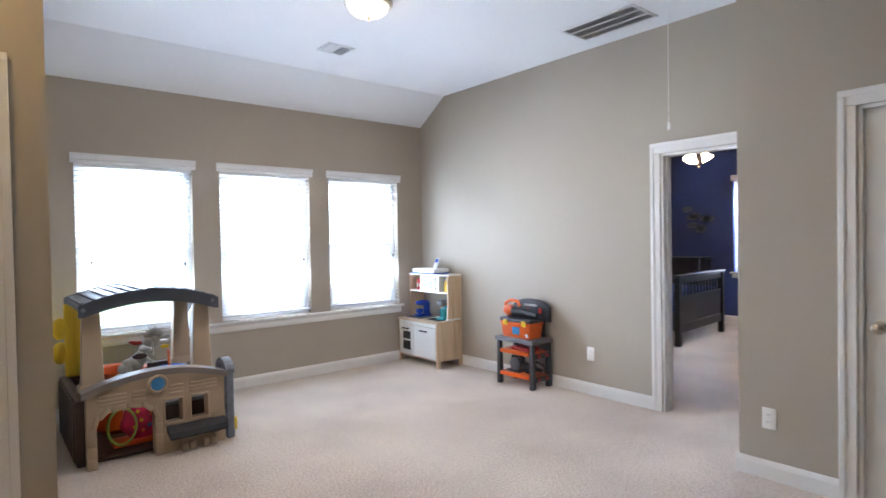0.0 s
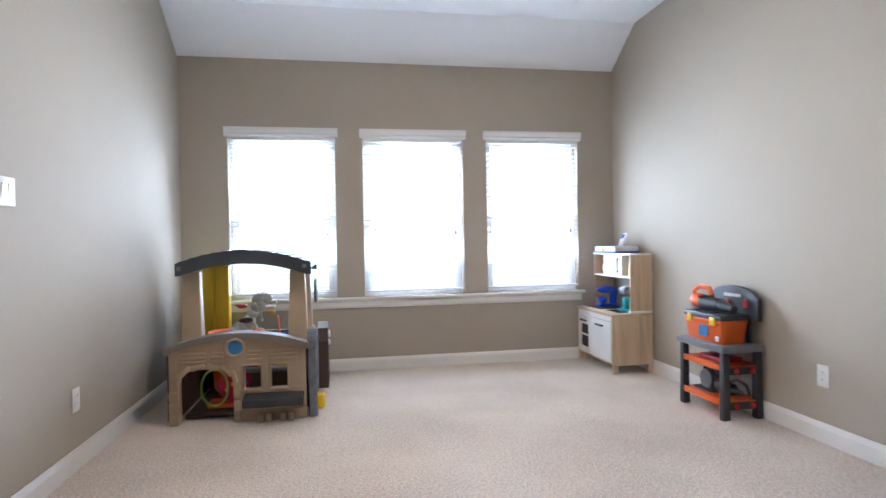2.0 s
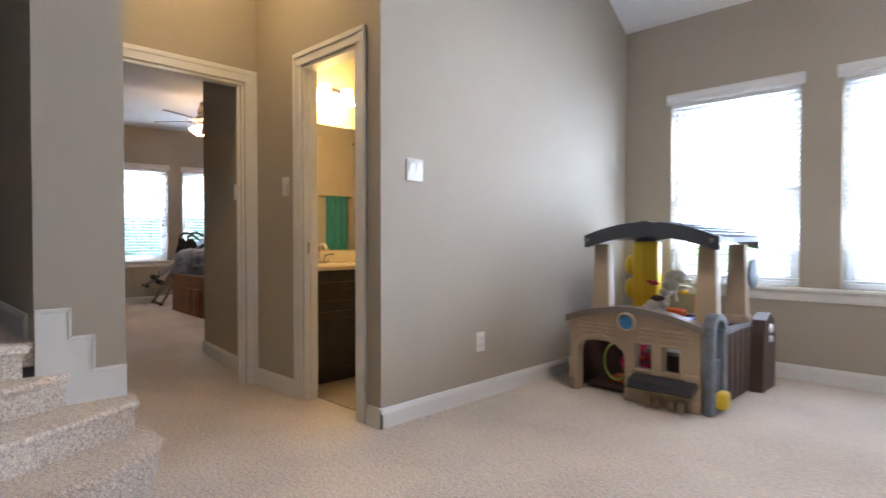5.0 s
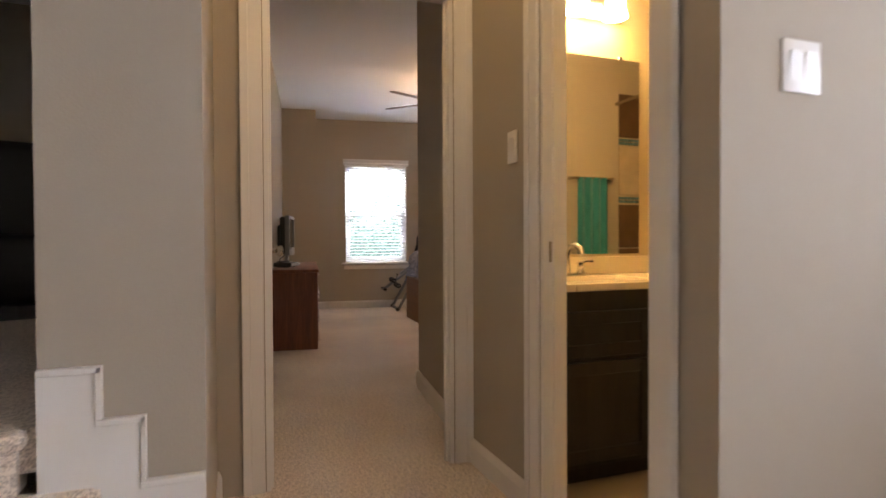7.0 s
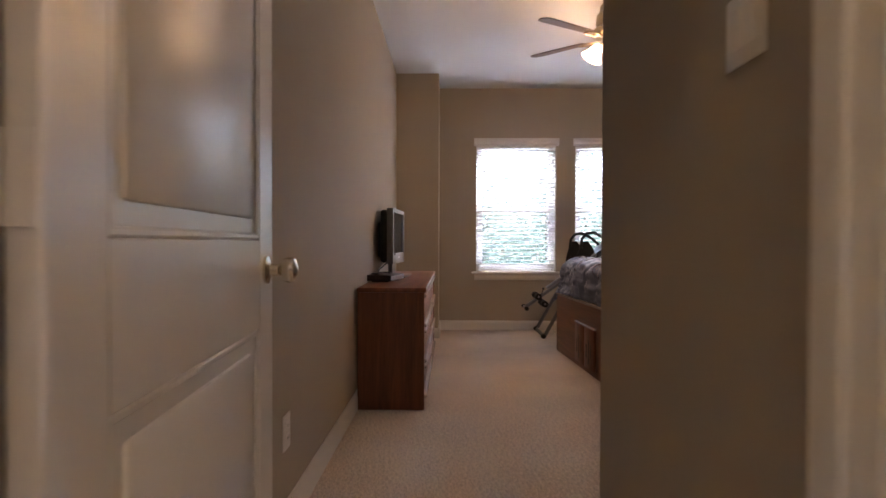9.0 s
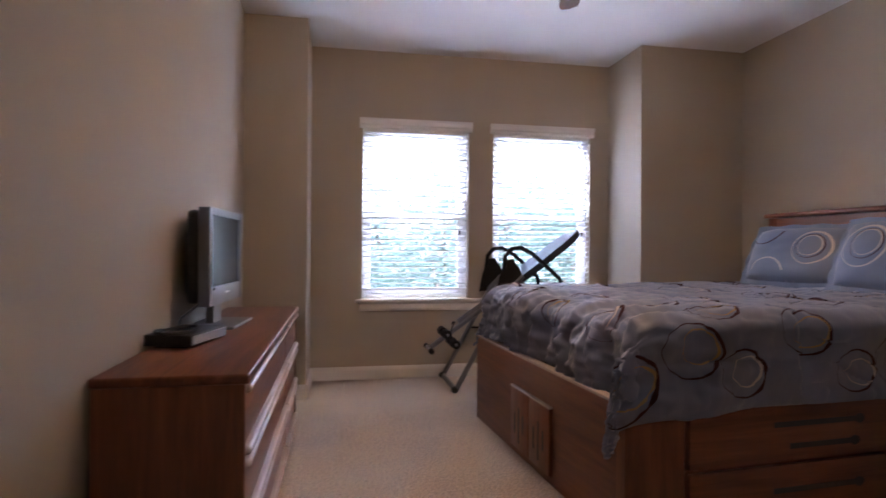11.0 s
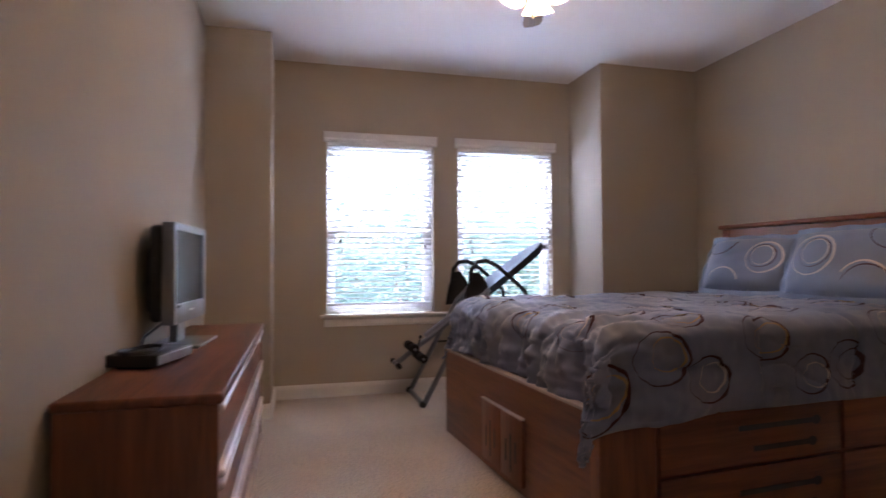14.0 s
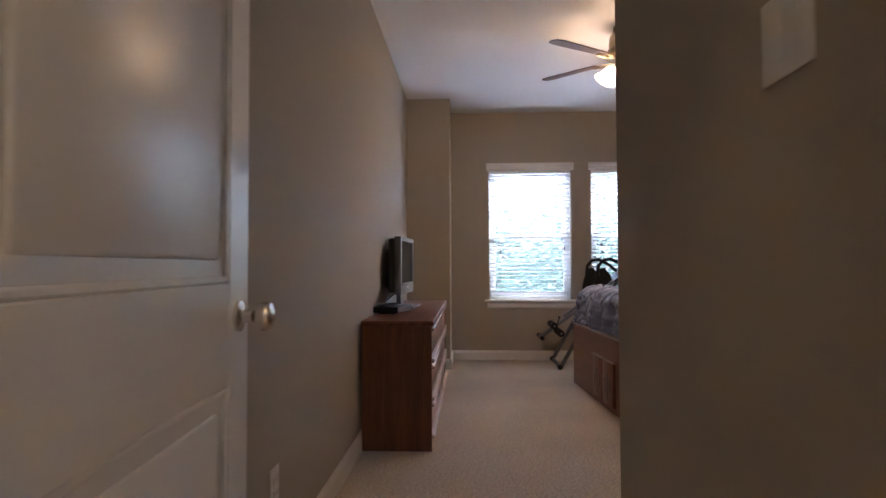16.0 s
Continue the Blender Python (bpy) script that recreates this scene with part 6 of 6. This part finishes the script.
for y, z in ((-0.57, 0.44), (-0.50, 0.36)):
    for s in (-1, 1):
        bm = bmesh.new()
        rod(bm, (s * 0.03, y, z), (s * 0.15, y, z), 0.038, 0.036, 14)
        part("ankle_roller", bm, M_FOAM, inv, "black foam ankle roller")
bm = bmesh.new()
rod(bm, (-0.16, -0.57, 0.44), (0.16, -0.57, 0.44), 0.011)
rod(bm, (-0.16, -0.50, 0.36), (0.16, -0.50, 0.36), 0.011)
part("roller_axle", bm, M_TUBE, inv)
bm = bmesh.new()
rod(bm, (-0.13, -0.70, 0.31), (0.13, -0.70, 0.31), 0.016)
part("foot_bar", bm, M_TUBE, inv)
for s in (-1, 1):
    bm = bmesh.new()
    rod(bm, (s * 0.10, -0.70, 0.31), (s * 0.155, -0.70, 0.31), 0.022)
    part("grip", bm, M_FOAM, inv)
bm = bmesh.new()
rod(bm, (0.03, -0.52, 0.45), (0.03, -0.50, 0.52), 0.006, sides=8)
ball(bm, (0.03, -0.50, 0.525), 0.014)
part("release_knob", bm, M_BLACK, inv)

# ceiling fan
M_BLADE = wood("walnut_fan_blade", (0.05, 0.022, 0.012), (0.12, 0.055, 0.03), 0.4, axis=0, scale=2.0)
M_BRONZE = material("antique_nickel", (0.36, 0.29, 0.20), 0.28, 1.0, vary=0.08, scale=30)


def ceiling_fan(m, turn, label, glow):
    fan = thing("ceiling_fan", m, label, "ceiling fan")
    bm = bmesh.new()
    lathe(bm, [(0, 0.104), (0.075, 0.104), (0.08, 0.06), (0.10, 0.035), (0.105, -0.02), (0.098, -0.05), (0.125, -0.07), (0.13, -0.10), (0.12, -0.115), (0.10, -0.125), (0.06, -0.13), (0.055, -0.165), (0.03, -0.175), (0, -0.175)], steps=32)
    part("motor_housing", bm, M_BRONZE, fan, "antique nickel motor housing")
    for k in range(5):
        a = turn + 72 * k
        bm = bmesh.new()
        outline = [(0.20, -0.04), (0.26, -0.048), (0.60, -0.058), (0.645, -0.045), (0.66, 0.0), (0.645, 0.045), (0.60, 0.058), (0.26, 0.048), (0.20, 0.04)]
        prism(bm, outline, 0.006)
        blade = part("blade", bm, M_BLADE, fan, "dark walnut fan blade", m=pose(0, 0, -0.125, 0, 0, a) @ pose(0, 0, 0, -9, 0, 0))
        bm = bmesh.new()
        box(bm, 0.09, 0.16, -0.012, 0.012, -0.004, 0.004, 0.003)
        tube(bm, [(0.15, -0.03, 0), (0.20, -0.04, 0), (0.24, -0.02, 0), (0.245, 0, 0), (0.24, 0.02, 0), (0.20, 0.04, 0), (0.15, 0.03, 0), (0.13, 0, 0), (0.15, -0.03, 0)], 0.006, 6, False)
        part("blade_iron", bm, M_BRONZE, blade, m=pose(0, 0, -0.008))
    for k in range(3):
        a = radians(turn + 20 + 120 * k)
        arm = Vector((math.cos(a), math.sin(a), 0))
        bm = bmesh.new()
        tube(bm, [arm * 0.03 + Vector((0, 0, -0.165)), arm * 0.07 + Vector((0, 0, -0.172)), arm * 0.09 + Vector((0, 0, -0.19))], 0.010)
        part("lamp_arm", bm, M_BRONZE, fan)
        bm = bmesh.new()
        tilt = Matrix.Translation(arm * 0.085 + Vector((0, 0, -0.185))) @ Matrix.Rotation(a, 4, "Z") @ Matrix.Rotation(radians(-32), 4, "Y")
        lathe(bm, [(0.024, 0.0), (0.034, -0.012), (0.044, -0.045), (0.062, -0.085), (0.078, -0.105), (0.074, -0.106), (0.058, -0.082), (0.040, -0.045), (0.028, -0.012)], tilt, 22)
        part("shade", bm, glow, fan, "lit frosted glass tulip shade")
    for dx, dy, drop in ((0.02, -0.03, 0.29), (-0.025, 0.02, 0.24)):
        bm = bmesh.new()
        rod(bm, (dx, dy, -0.17), (dx, dy, -drop - 0.06), 0.0015, sides=5)
        ball(bm, (dx, dy, -drop - 0.07), 0.009, (1, 1, 1.5), 10, 8)
        part("pull_chain", bm, M_BRONZE, fan)
    return fan


M_FANSHADE = material("lit_fan_glass", (0.95, 0.85, 0.7), 0.5, vary=0, emit=(1.0, 0.66, 0.34), power=3.0)
ceiling_fan(BEDROOM @ pose(-4.53, 3.56, BCEIL - 0.105), 14, "lit ceiling fan with five walnut blades", M_FANSHADE)

# ---- bathroom things ----
M_ESPRESSO = wood("espresso_cabinet", (0.010, 0.007, 0.006), (0.022, 0.016, 0.013), 0.4, axis=2)
M_MARBLE = material("cream_cultured_marble", (0.72, 0.62, 0.46), 0.2, vary=0.04, scale=4)
M_MIRROR = material("mirror_silver", (0.9, 0.9, 0.9), 0.02, 1.0, vary=0)
M_TILE_B = material("brown_slate_tile", (0.10, 0.055, 0.032), 0.35, vary=0.3, scale=6, bump=0.15, bump_scale=60)
M_TILE_T = material("travertine_tile", (0.48, 0.40, 0.30), 0.4, vary=0.15, scale=7, bump=0.1, bump_scale=60)
M_TILE_M = material("blue_glass_mosaic", (0.12, 0.22, 0.28), 0.15, vary=0.7, scale=60)
M_TOWEL = material("teal_terry_cloth", (0.015, 0.20, 0.23), 0.95, vary=0.08, bump=0.6, bump_scale=300, sheen=0.3)
M_BATHFLOOR = material("beige_floor_tile", (0.45, 0.36, 0.26), 0.35, vary=0.08, scale=5)
tagged(block("floor_bath", -0.95, WEST - 0.12, 2.955, 5.35, 0.0, 0.006, M_BATHFLOOR), "beige tiled bathroom floor", "floor", kind="structure")

vanity = thing("bathroom_vanity", pose(-0.95, 2.975, 0), "dark espresso bathroom vanity cabinet", "vanity")
VD, VL, VH = 0.46, 1.50, 0.775
bm = bmesh.new()
box(bm, 0.004, VD - 0.02, 0.0, VL, 0.09, VH, 0.002)
box(bm, 0.004, VD - 0.08, 0.0, VL, 0.006, 0.09)
part("carcass", bm, M_ESPRESSO, vanity)
for k in range(3):
    y0 = 0.015 + 0.495 * k
    for z0, z1, nm in ((0.115, 0.50, "cabinet_door"), (0.52, 0.695, "drawer_front")):
        bm = bmesh.new()
        box(bm, VD - 0.0195, VD - 0.004, y0, y0 + 0.475, z0, z1, 0.002)
        d = part(nm, bm, M_ESPRESSO, vanity)
        bm = bmesh.new()
        for a, b, c, e in ((y0, y0 + 0.06, z0, z1), (y0 + 0.415, y0 + 0.475, z0, z1), (y0 + 0.06, y0 + 0.415, z0, z0 + 0.05), (y0 + 0.06, y0 + 0.415, z1 - 0.05, z1)):
            box(bm, VD - 0.0035, VD + 0.004, a, b, c, e, 0.002)
        part("shaker_frame", bm, M_ESPRESSO, d)
vtop = thing("sink_countertop", pose(-0.95, 2.975, VH), "cream cultured marble vanity top with sink", "countertop")
bm = bmesh.new()
bx0, bx1, by0, by1 = 0.11, 0.37, 0.12, 0.58
for a in ((0.004, VD + 0.02, -0.01, by0), (0.004, VD + 0.02, by1, VL + 0.01), (0.004, bx0, by0, by1), (bx1, VD + 0.02, by0, by1)):
    box(bm, *a, 0.0, 0.03, 0.004)
part("slab", bm, M_MARBLE, vtop)
bm = bmesh.new()
ring = []
for z, g in ((0.028, 0.0), (0.0, 0.02), (-0.09, 0.07), (-0.10, 0.12)):
    ring.append([bm.verts.new(p) for p in ((bx0 + g, by0 + g, z), (bx1 - g, by0 + g, z), (bx1 - g, by1 - g, z), (bx0 + g, by1 - g, z))])
for lo, hi in zip(ring, ring[1:]):
    for i in range(4):
        bm.faces.new((lo[i], lo[(i + 1) % 4], hi[(i + 1) % 4], hi[i]))
bm.faces.new(ring[-1])
part("basin", bm, M_MARBLE, vtop)
bm = bmesh.new()
box(bm, 0.004, 0.022, -0.01, VL + 0.01, 0.0305, 0.115, 0.003)
part("backsplash", bm, M_MARBLE, vtop)
tap = thing("faucet", pose(-0.88, 3.32, VH + 0.03), "chrome two-handle bathroom faucet", "faucet")
bm = bmesh.new()
box(bm, -0.025, 0.025, -0.09, 0.09, 0, 0.014, 0.006, 2)
part("base", bm, M_CHROME, tap)
bm = bmesh.new()
tube(bm, [(0, 0, 0.01), (0, 0, 0.09), (0.02, 0, 0.13), (0.06, 0, 0.145), (0.10, 0, 0.13), (0.115, 0, 0.10)], 0.013, 12)
part("spout", bm, M_CHROME, tap)
for s in (-1, 1):
    bm = bmesh.new()
    lathe(bm, [(0.02, 0.012), (0.016, 0.05), (0.02, 0.06), (0.0, 0.065)], Matrix.Translation((0, s * 0.07, 0)), 16)
    tube(bm, [(0, s * 0.07, 0.06), (0.01, s * 0.10, 0.068), (0.01, s * 0.13, 0.066)], 0.007)
    part("handle", bm, M_CHROME, tap)
mirror = thing("bathroom_mirror", pose(-0.95, 3.0, 0.90), "large frameless bathroom wall mirror", "mirror")
bm = bmesh.new()
box(bm, 0.0005, 0.007, 0.0, 0.775, 0.0, 0.945, 0.002)
part("glass", bm, M_MIRROR, mirror)
for y in (0.25, 0.66):
    bm = bmesh.new()
    box(bm, 0.0, 0.012, y - 0.012, y + 0.012, 0.937, 0.957, 0.003)
    part("clip", bm, M_CHROME, mirror)
bar = thing("vanity_light", pose(-0.95, 3.36, 2.07), "lit vanity light bar with frosted glass shades", "wall lamp")
M_VSHADE = material("lit_vanity_glass", (0.95, 0.85, 0.65), 0.5, vary=0, emit=(1.0, 0.70, 0.30), power=5.0)
bm = bmesh.new()
box(bm, 0.0, 0.025, -0.30, 0.30, -0.06, 0.06, 0.008, 2)
part("back_plate", bm, M_NICKEL, bar)
for y in (-0.20, 0.0, 0.20):
    bm = bmesh.new()
    tube(bm, [(0.02, y, 0.0), (0.08, y, 0.01), (0.10, y, 0.03)], 0.009)
    part("arm", bm, M_NICKEL, bar)
    bm = bmesh.new()
    lathe(bm, [(0.02, 0.05), (0.04, 0.04), (0.048, -0.04), (0.058, -0.075), (0.054, -0.075), (0.044, -0.04), (0.036, 0.035), (0.02, 0.045)], Matrix.Translation((0.10, y, 0.0)), 20)
    part("shade", bm, M_VSHADE, bar, "glowing frosted glass shade")
shower = thing("shower_wall", pose(WEST - 0.12, 4.60, 0), "brown and travertine tiled shower wall", "tiled wall", kind="structure")
for k in range(2):
    for z, mat, hgt in ((0.58, M_TILE_B, 0.32), (0.91, M_TILE_B, 0.32), (1.305, M_TILE_T, 0.36), (1.735, M_TILE_B, 0.32)):
        bm = bmesh.new()
        box(bm, -0.012, -0.0005, 0.0 + 0.335 * k, 0.33 + 0.335 * k, z, z + hgt, 0.002)
        part("tile", bm, mat, shower)
for z in (1.245, 1.68):
    bm = bmesh.new()
    for k in range(22):
        box(bm, -0.010, -0.0005, 0.0305 * k, 0.0305 * k + 0.027, z, z + 0.02, 0.001)
        box(bm, -0.010, -0.0005, 0.0305 * k, 0.0305 * k + 0.027, z + 0.024, z + 0.044, 0.001)
    tagged(part("mosaic_band", bm, M_TILE_M, shower, "blue glass mosaic band"), kind="stuff")
rodt = thing("shower_rod", pose(0, 4.58, 1.98), "curved dark metal shower curtain rod", "shower rod")
bm = bmesh.new()
rod(bm, (-0.95, 0, 0), (WEST - 0.121, 0, 0), 0.013)
part("rod", bm, M_NICKEL, rodt)
towel = thing("bath_towel", pose(WEST - 0.12, 4.22, 0.70), "teal bath towel hanging on a wall bar", "towel")
bm = bmesh.new()
n = 24
for side in (0.055, 0.03):
    lo = [bm.verts.new((-side - 0.012 * math.sin(k * 0.9), 0.24 * k / n, 0.0)) for k in range(n + 1)]
    hi = [bm.verts.new((-side - 0.005 * math.sin(k * 0.9 + 0.4), 0.24 * k / n, 0.72)) for k in range(n + 1)]
    for k in range(n):
        bm.faces.new((lo[k], lo[k + 1], hi[k + 1], hi[k]))
part("cloth", bm, M_TOWEL, towel)
bm = bmesh.new()
rod(bm, (-0.043, -0.06, 0.715), (-0.043, 0.30, 0.715), 0.009)
for y in (-0.05, 0.29):
    rod(bm, (-0.043, y, 0.715), (-0.0005, y, 0.715), 0.012)
part("towel_bar", bm, M_NICKEL, towel)

# ---- navy room things ----
M_EBONY = wood("dark_espresso_bed_wood", (0.008, 0.006, 0.006), (0.02, 0.014, 0.012), 0.3, axis=0)
M_NAVYCLOTH = material("blue_striped_bed_cloth", (0.05, 0.09, 0.28), 0.8, vary=0.5, scale=18, bump=0.2, bump_scale=300)
nbed = thing("slatted_bed", pose(6.83, 3.65, 0, 0, 0, 4.5), "dark espresso wooden bed with slatted footboard", "bed")
for x in (0.0, 1.46):
    bm = bmesh.new()
    box(bm, x, x + 0.07, 0, 0.07, 0, 0.86, 0.006)
    part("footboard_post", bm, M_EBONY, nbed)
bm = bmesh.new()
box(bm, -0.02, 1.55, -0.012, 0.082, 0.86, 0.89, 0.008, 2)
part("footboard_cap", bm, M_EBONY, nbed)
bm = bmesh.new()
box(bm, 0.07, 1.46, 0.02, 0.05, 0.78, 0.86, 0.003)
box(bm, 0.07, 1.46, 0.02, 0.05, 0.16, 0.27, 0.003)
box(bm, 0.07, 1.46, 0.028, 0.042, 0.27, 0.62, 0.003)
part("footboard_panel", bm, M_EBONY, nbed)
for k in range(12):
    bm = bmesh.new()
    x = 0.12 + 0.107 * k
    box(bm, x, x + 0.04, 0.027, 0.043, 0.62, 0.78, 0.003)
    part("slat", bm, M_EBONY, nbed)
for x in (0.0, 1.49):
    bm = bmesh.new()
    box(bm, x, x + 0.04, 0.07, 2.05, 0.20, 0.42, 0.004)
    part("side_rail", bm, M_EBONY, nbed)
bm = bmesh.new()
box(bm, 0.0, 1.53, 2.05, 2.11, 0.0, 1.20, 0.01, 2)
part("headboard", bm, M_EBONY, nbed)
bm = bmesh.new()
box(bm, 0.045, 1.485, 0.08, 2.04, 0.30, 0.66, 0.06, 3)
part("mattress", bm, M_NAVYCLOTH, nbed, "blue striped bedding")
ndr = thing("nightstand_chest", pose(8.85, 4.38, 0), "dark wooden chest against the navy wall", "chest")
bm = bmesh.new()
box(bm, 0, 0.44, 0, 1.1, 0.05, 1.0, 0.006)
part("body", bm, M_EBONY, ndr)
for k in range(4):
    bm = bmesh.new()
    box(bm, -0.014, -0.0005, 0.03, 1.07, 0.09 + 0.225 * k, 0.30 + 0.225 * k, 0.004)
    part("drawer", bm, M_EBONY, ndr)
bm = bmesh.new()
box(bm, -0.03, 0.44, -0.02, 1.12, 1.0, 1.03, 0.006)
part("top", bm, M_EBONY, ndr)
for x in (0.0, 0.4):
    for y in (0.0, 1.06):
        bm = bmesh.new()
        box(bm, x, x + 0.04, y, y + 0.04, 0, 0.05)
        part("foot", bm, M_EBONY, ndr)
decal = thing("wall_decal", pose(9.3, 4.60, 1.66, 0, 0, -90), "pale patterned sticker on the navy wall", "wall decal")
random.seed(3)
M_DECAL = material("grey_blue_vinyl_decal", (0.10, 0.12, 0.17), 0.5, vary=0.5, scale=20)
for k in range(8):
    bm = bmesh.new()
    u, v = random.uniform(-0.18, 0.18), random.uniform(-0.22, 0.22)
    prism(bm, [(u + 0.09 * math.cos(a), v + 0.05 * math.sin(a)) for a in np.linspace(0, math.tau, 12, endpoint=False)], 0.0015 + 0.0008 * k, Matrix.Translation((0, -0.0085, 0)) @ FRONT)
    part("decal_piece", bm, M_DECAL, decal, smooth=False)
ceiling_fan(pose(7.4, 3.70, 2.635), 30, "lit ceiling fan in the navy room", M_FANSHADE)

# ---- upper room things ----
M_BLACKCLOTH = material("black_leather", (0.012, 0.012, 0.014), 0.45, vary=0.15, bump=0.2, bump_scale=150)
for k, (x, y, turn) in enumerate(((-2.55, 0.86, 20), (-3.4, 0.3, 10))):
    rec = thing("recliner", pose(x, y, LAND, 0, 0, turn), "black padded recliner chair in the upper room", "armchair", "recliners")
    bm = bmesh.new()
    box(bm, -0.35, 0.35, -0.32, 0.32, 0.08, 0.45, 0.06, 3)
    part("seat", bm, M_BLACKCLOTH, rec)
    bm = bmesh.new()
    box(bm, -0.42, -0.20, -0.32, 0.32, 0.35, 1.02, 0.07, 3)
    part("backrest", bm, M_BLACKCLOTH, rec)
    for s in (-1, 1):
        bm = bmesh.new()
        box(bm, -0.38, 0.36, s * 0.39 - 0.08, s * 0.39 + 0.08, 0.05, 0.62, 0.05, 3)
        part("armrest", bm, M_BLACKCLOTH, rec)
    bm = bmesh.new()
    box(bm, -0.30, 0.30, -0.28, 0.28, 0.0, 0.08, 0.01)
    part("base", bm, M_BLACK, rec)

# ---- outside ----
M_GRASS = material("lawn_grass", (0.06, 0.10, 0.03), 0.9, vary=0.3, scale=0.5, fine=0.2, fine_scale=20)
M_LEAF = material("tree_leaf", (0.11, 0.175, 0.15), 0.5, vary=0.3, scale=1.5)
leaf_nodes, leaf_links = M_LEAF.node_tree.nodes, M_LEAF.node_tree.links
leaf_glow = leaf_nodes.new("ShaderNodeBsdfTranslucent")
leaf_glow.inputs[0].default_value = (0.22, 0.34, 0.29, 1)
leaf_mix = leaf_nodes.new("ShaderNodeMixShader")
leaf_mix.inputs[0].default_value = 0.55
leaf_links.new(leaf_nodes["Principled BSDF"].outputs[0], leaf_mix.inputs[1])
leaf_links.new(leaf_glow.outputs[0], leaf_mix.inputs[2])
leaf_links.new(leaf_mix.outputs[0], leaf_nodes["Material Output"].inputs[0])
M_BARK = material("tree_bark", (0.09, 0.065, 0.05), 0.9, vary=0.3, scale=12, bump=0.6, bump_scale=30)
tagged(block("ground", -400, 400, -400, 400, -3.4, -3.2, M_GRASS), "green lawn below the upper floor windows", "ground", kind="structure")


def tree(x, y, high, spread, seed, leaves=6500):
    rnd = random.Random(seed)
    t = thing("tree", pose(x, y, -3.2), "leafy green tree outside the bedroom window", "tree", "trees outside")
    bm = bmesh.new()
    rod(bm, (0, 0, 0), (0.1, 0.05, high * 0.55), 0.16, 0.09, 9)
    tips = []
    for k in range(11):
        a, b = rnd.uniform(0, math.tau), rnd.uniform(0.25, 0.55) * high
        tip = Vector((math.cos(a) * spread * rnd.uniform(0.4, 0.9), math.sin(a) * spread * rnd.uniform(0.4, 0.9), b + rnd.uniform(0.15, 0.42) * high))
        rod(bm, (0.05, 0.02, b), tip, 0.05, 0.015, 6)
        tips.append(tip)
    part("trunk", bm, M_BARK, t)
    verts, faces = [], []
    for k in range(leaves):
        c = rnd.choice(tips) + Vector((rnd.gauss(0, spread * 0.28), rnd.gauss(0, spread * 0.28), rnd.gauss(0, high * 0.07)))
        u = Vector((rnd.gauss(0, 1), rnd.gauss(0, 1), rnd.gauss(0, 1))).normalized()
        v = u.orthogonal().normalized()
        r = rnd.uniform(0.03, 0.065)
        n = len(verts)
        verts += [c - u * r * 1.3, c + v * r * 0.6, c + u * r * 1.3, c - v * r * 0.6]
        faces.append((n, n + 1, n + 2, n + 3))
    me = bpy.data.meshes.new("crown")
    me.from_pydata(verts, [], faces)
    me.materials.append(M_LEAF)
    crown = new("crown", me)
    crown.parent = t


tree(-11.5, 3.2, 5.3, 1.9, 1)
tree(-12.5, 5.9, 5.6, 2.0, 2)
tree(-14.0, 8.8, 6.6, 2.2, 3)
tree(-13.5, 1.2, 4.6, 2.0, 4)
tree(-17.0, 4.6, 5.6, 2.6, 5)
tree(-18.0, 8.0, 5.9, 2.6, 6)
tree(-16.5, 0.2, 5.2, 2.4, 7)
tree(-15.5, 11.5, 6.2, 2.6, 8)
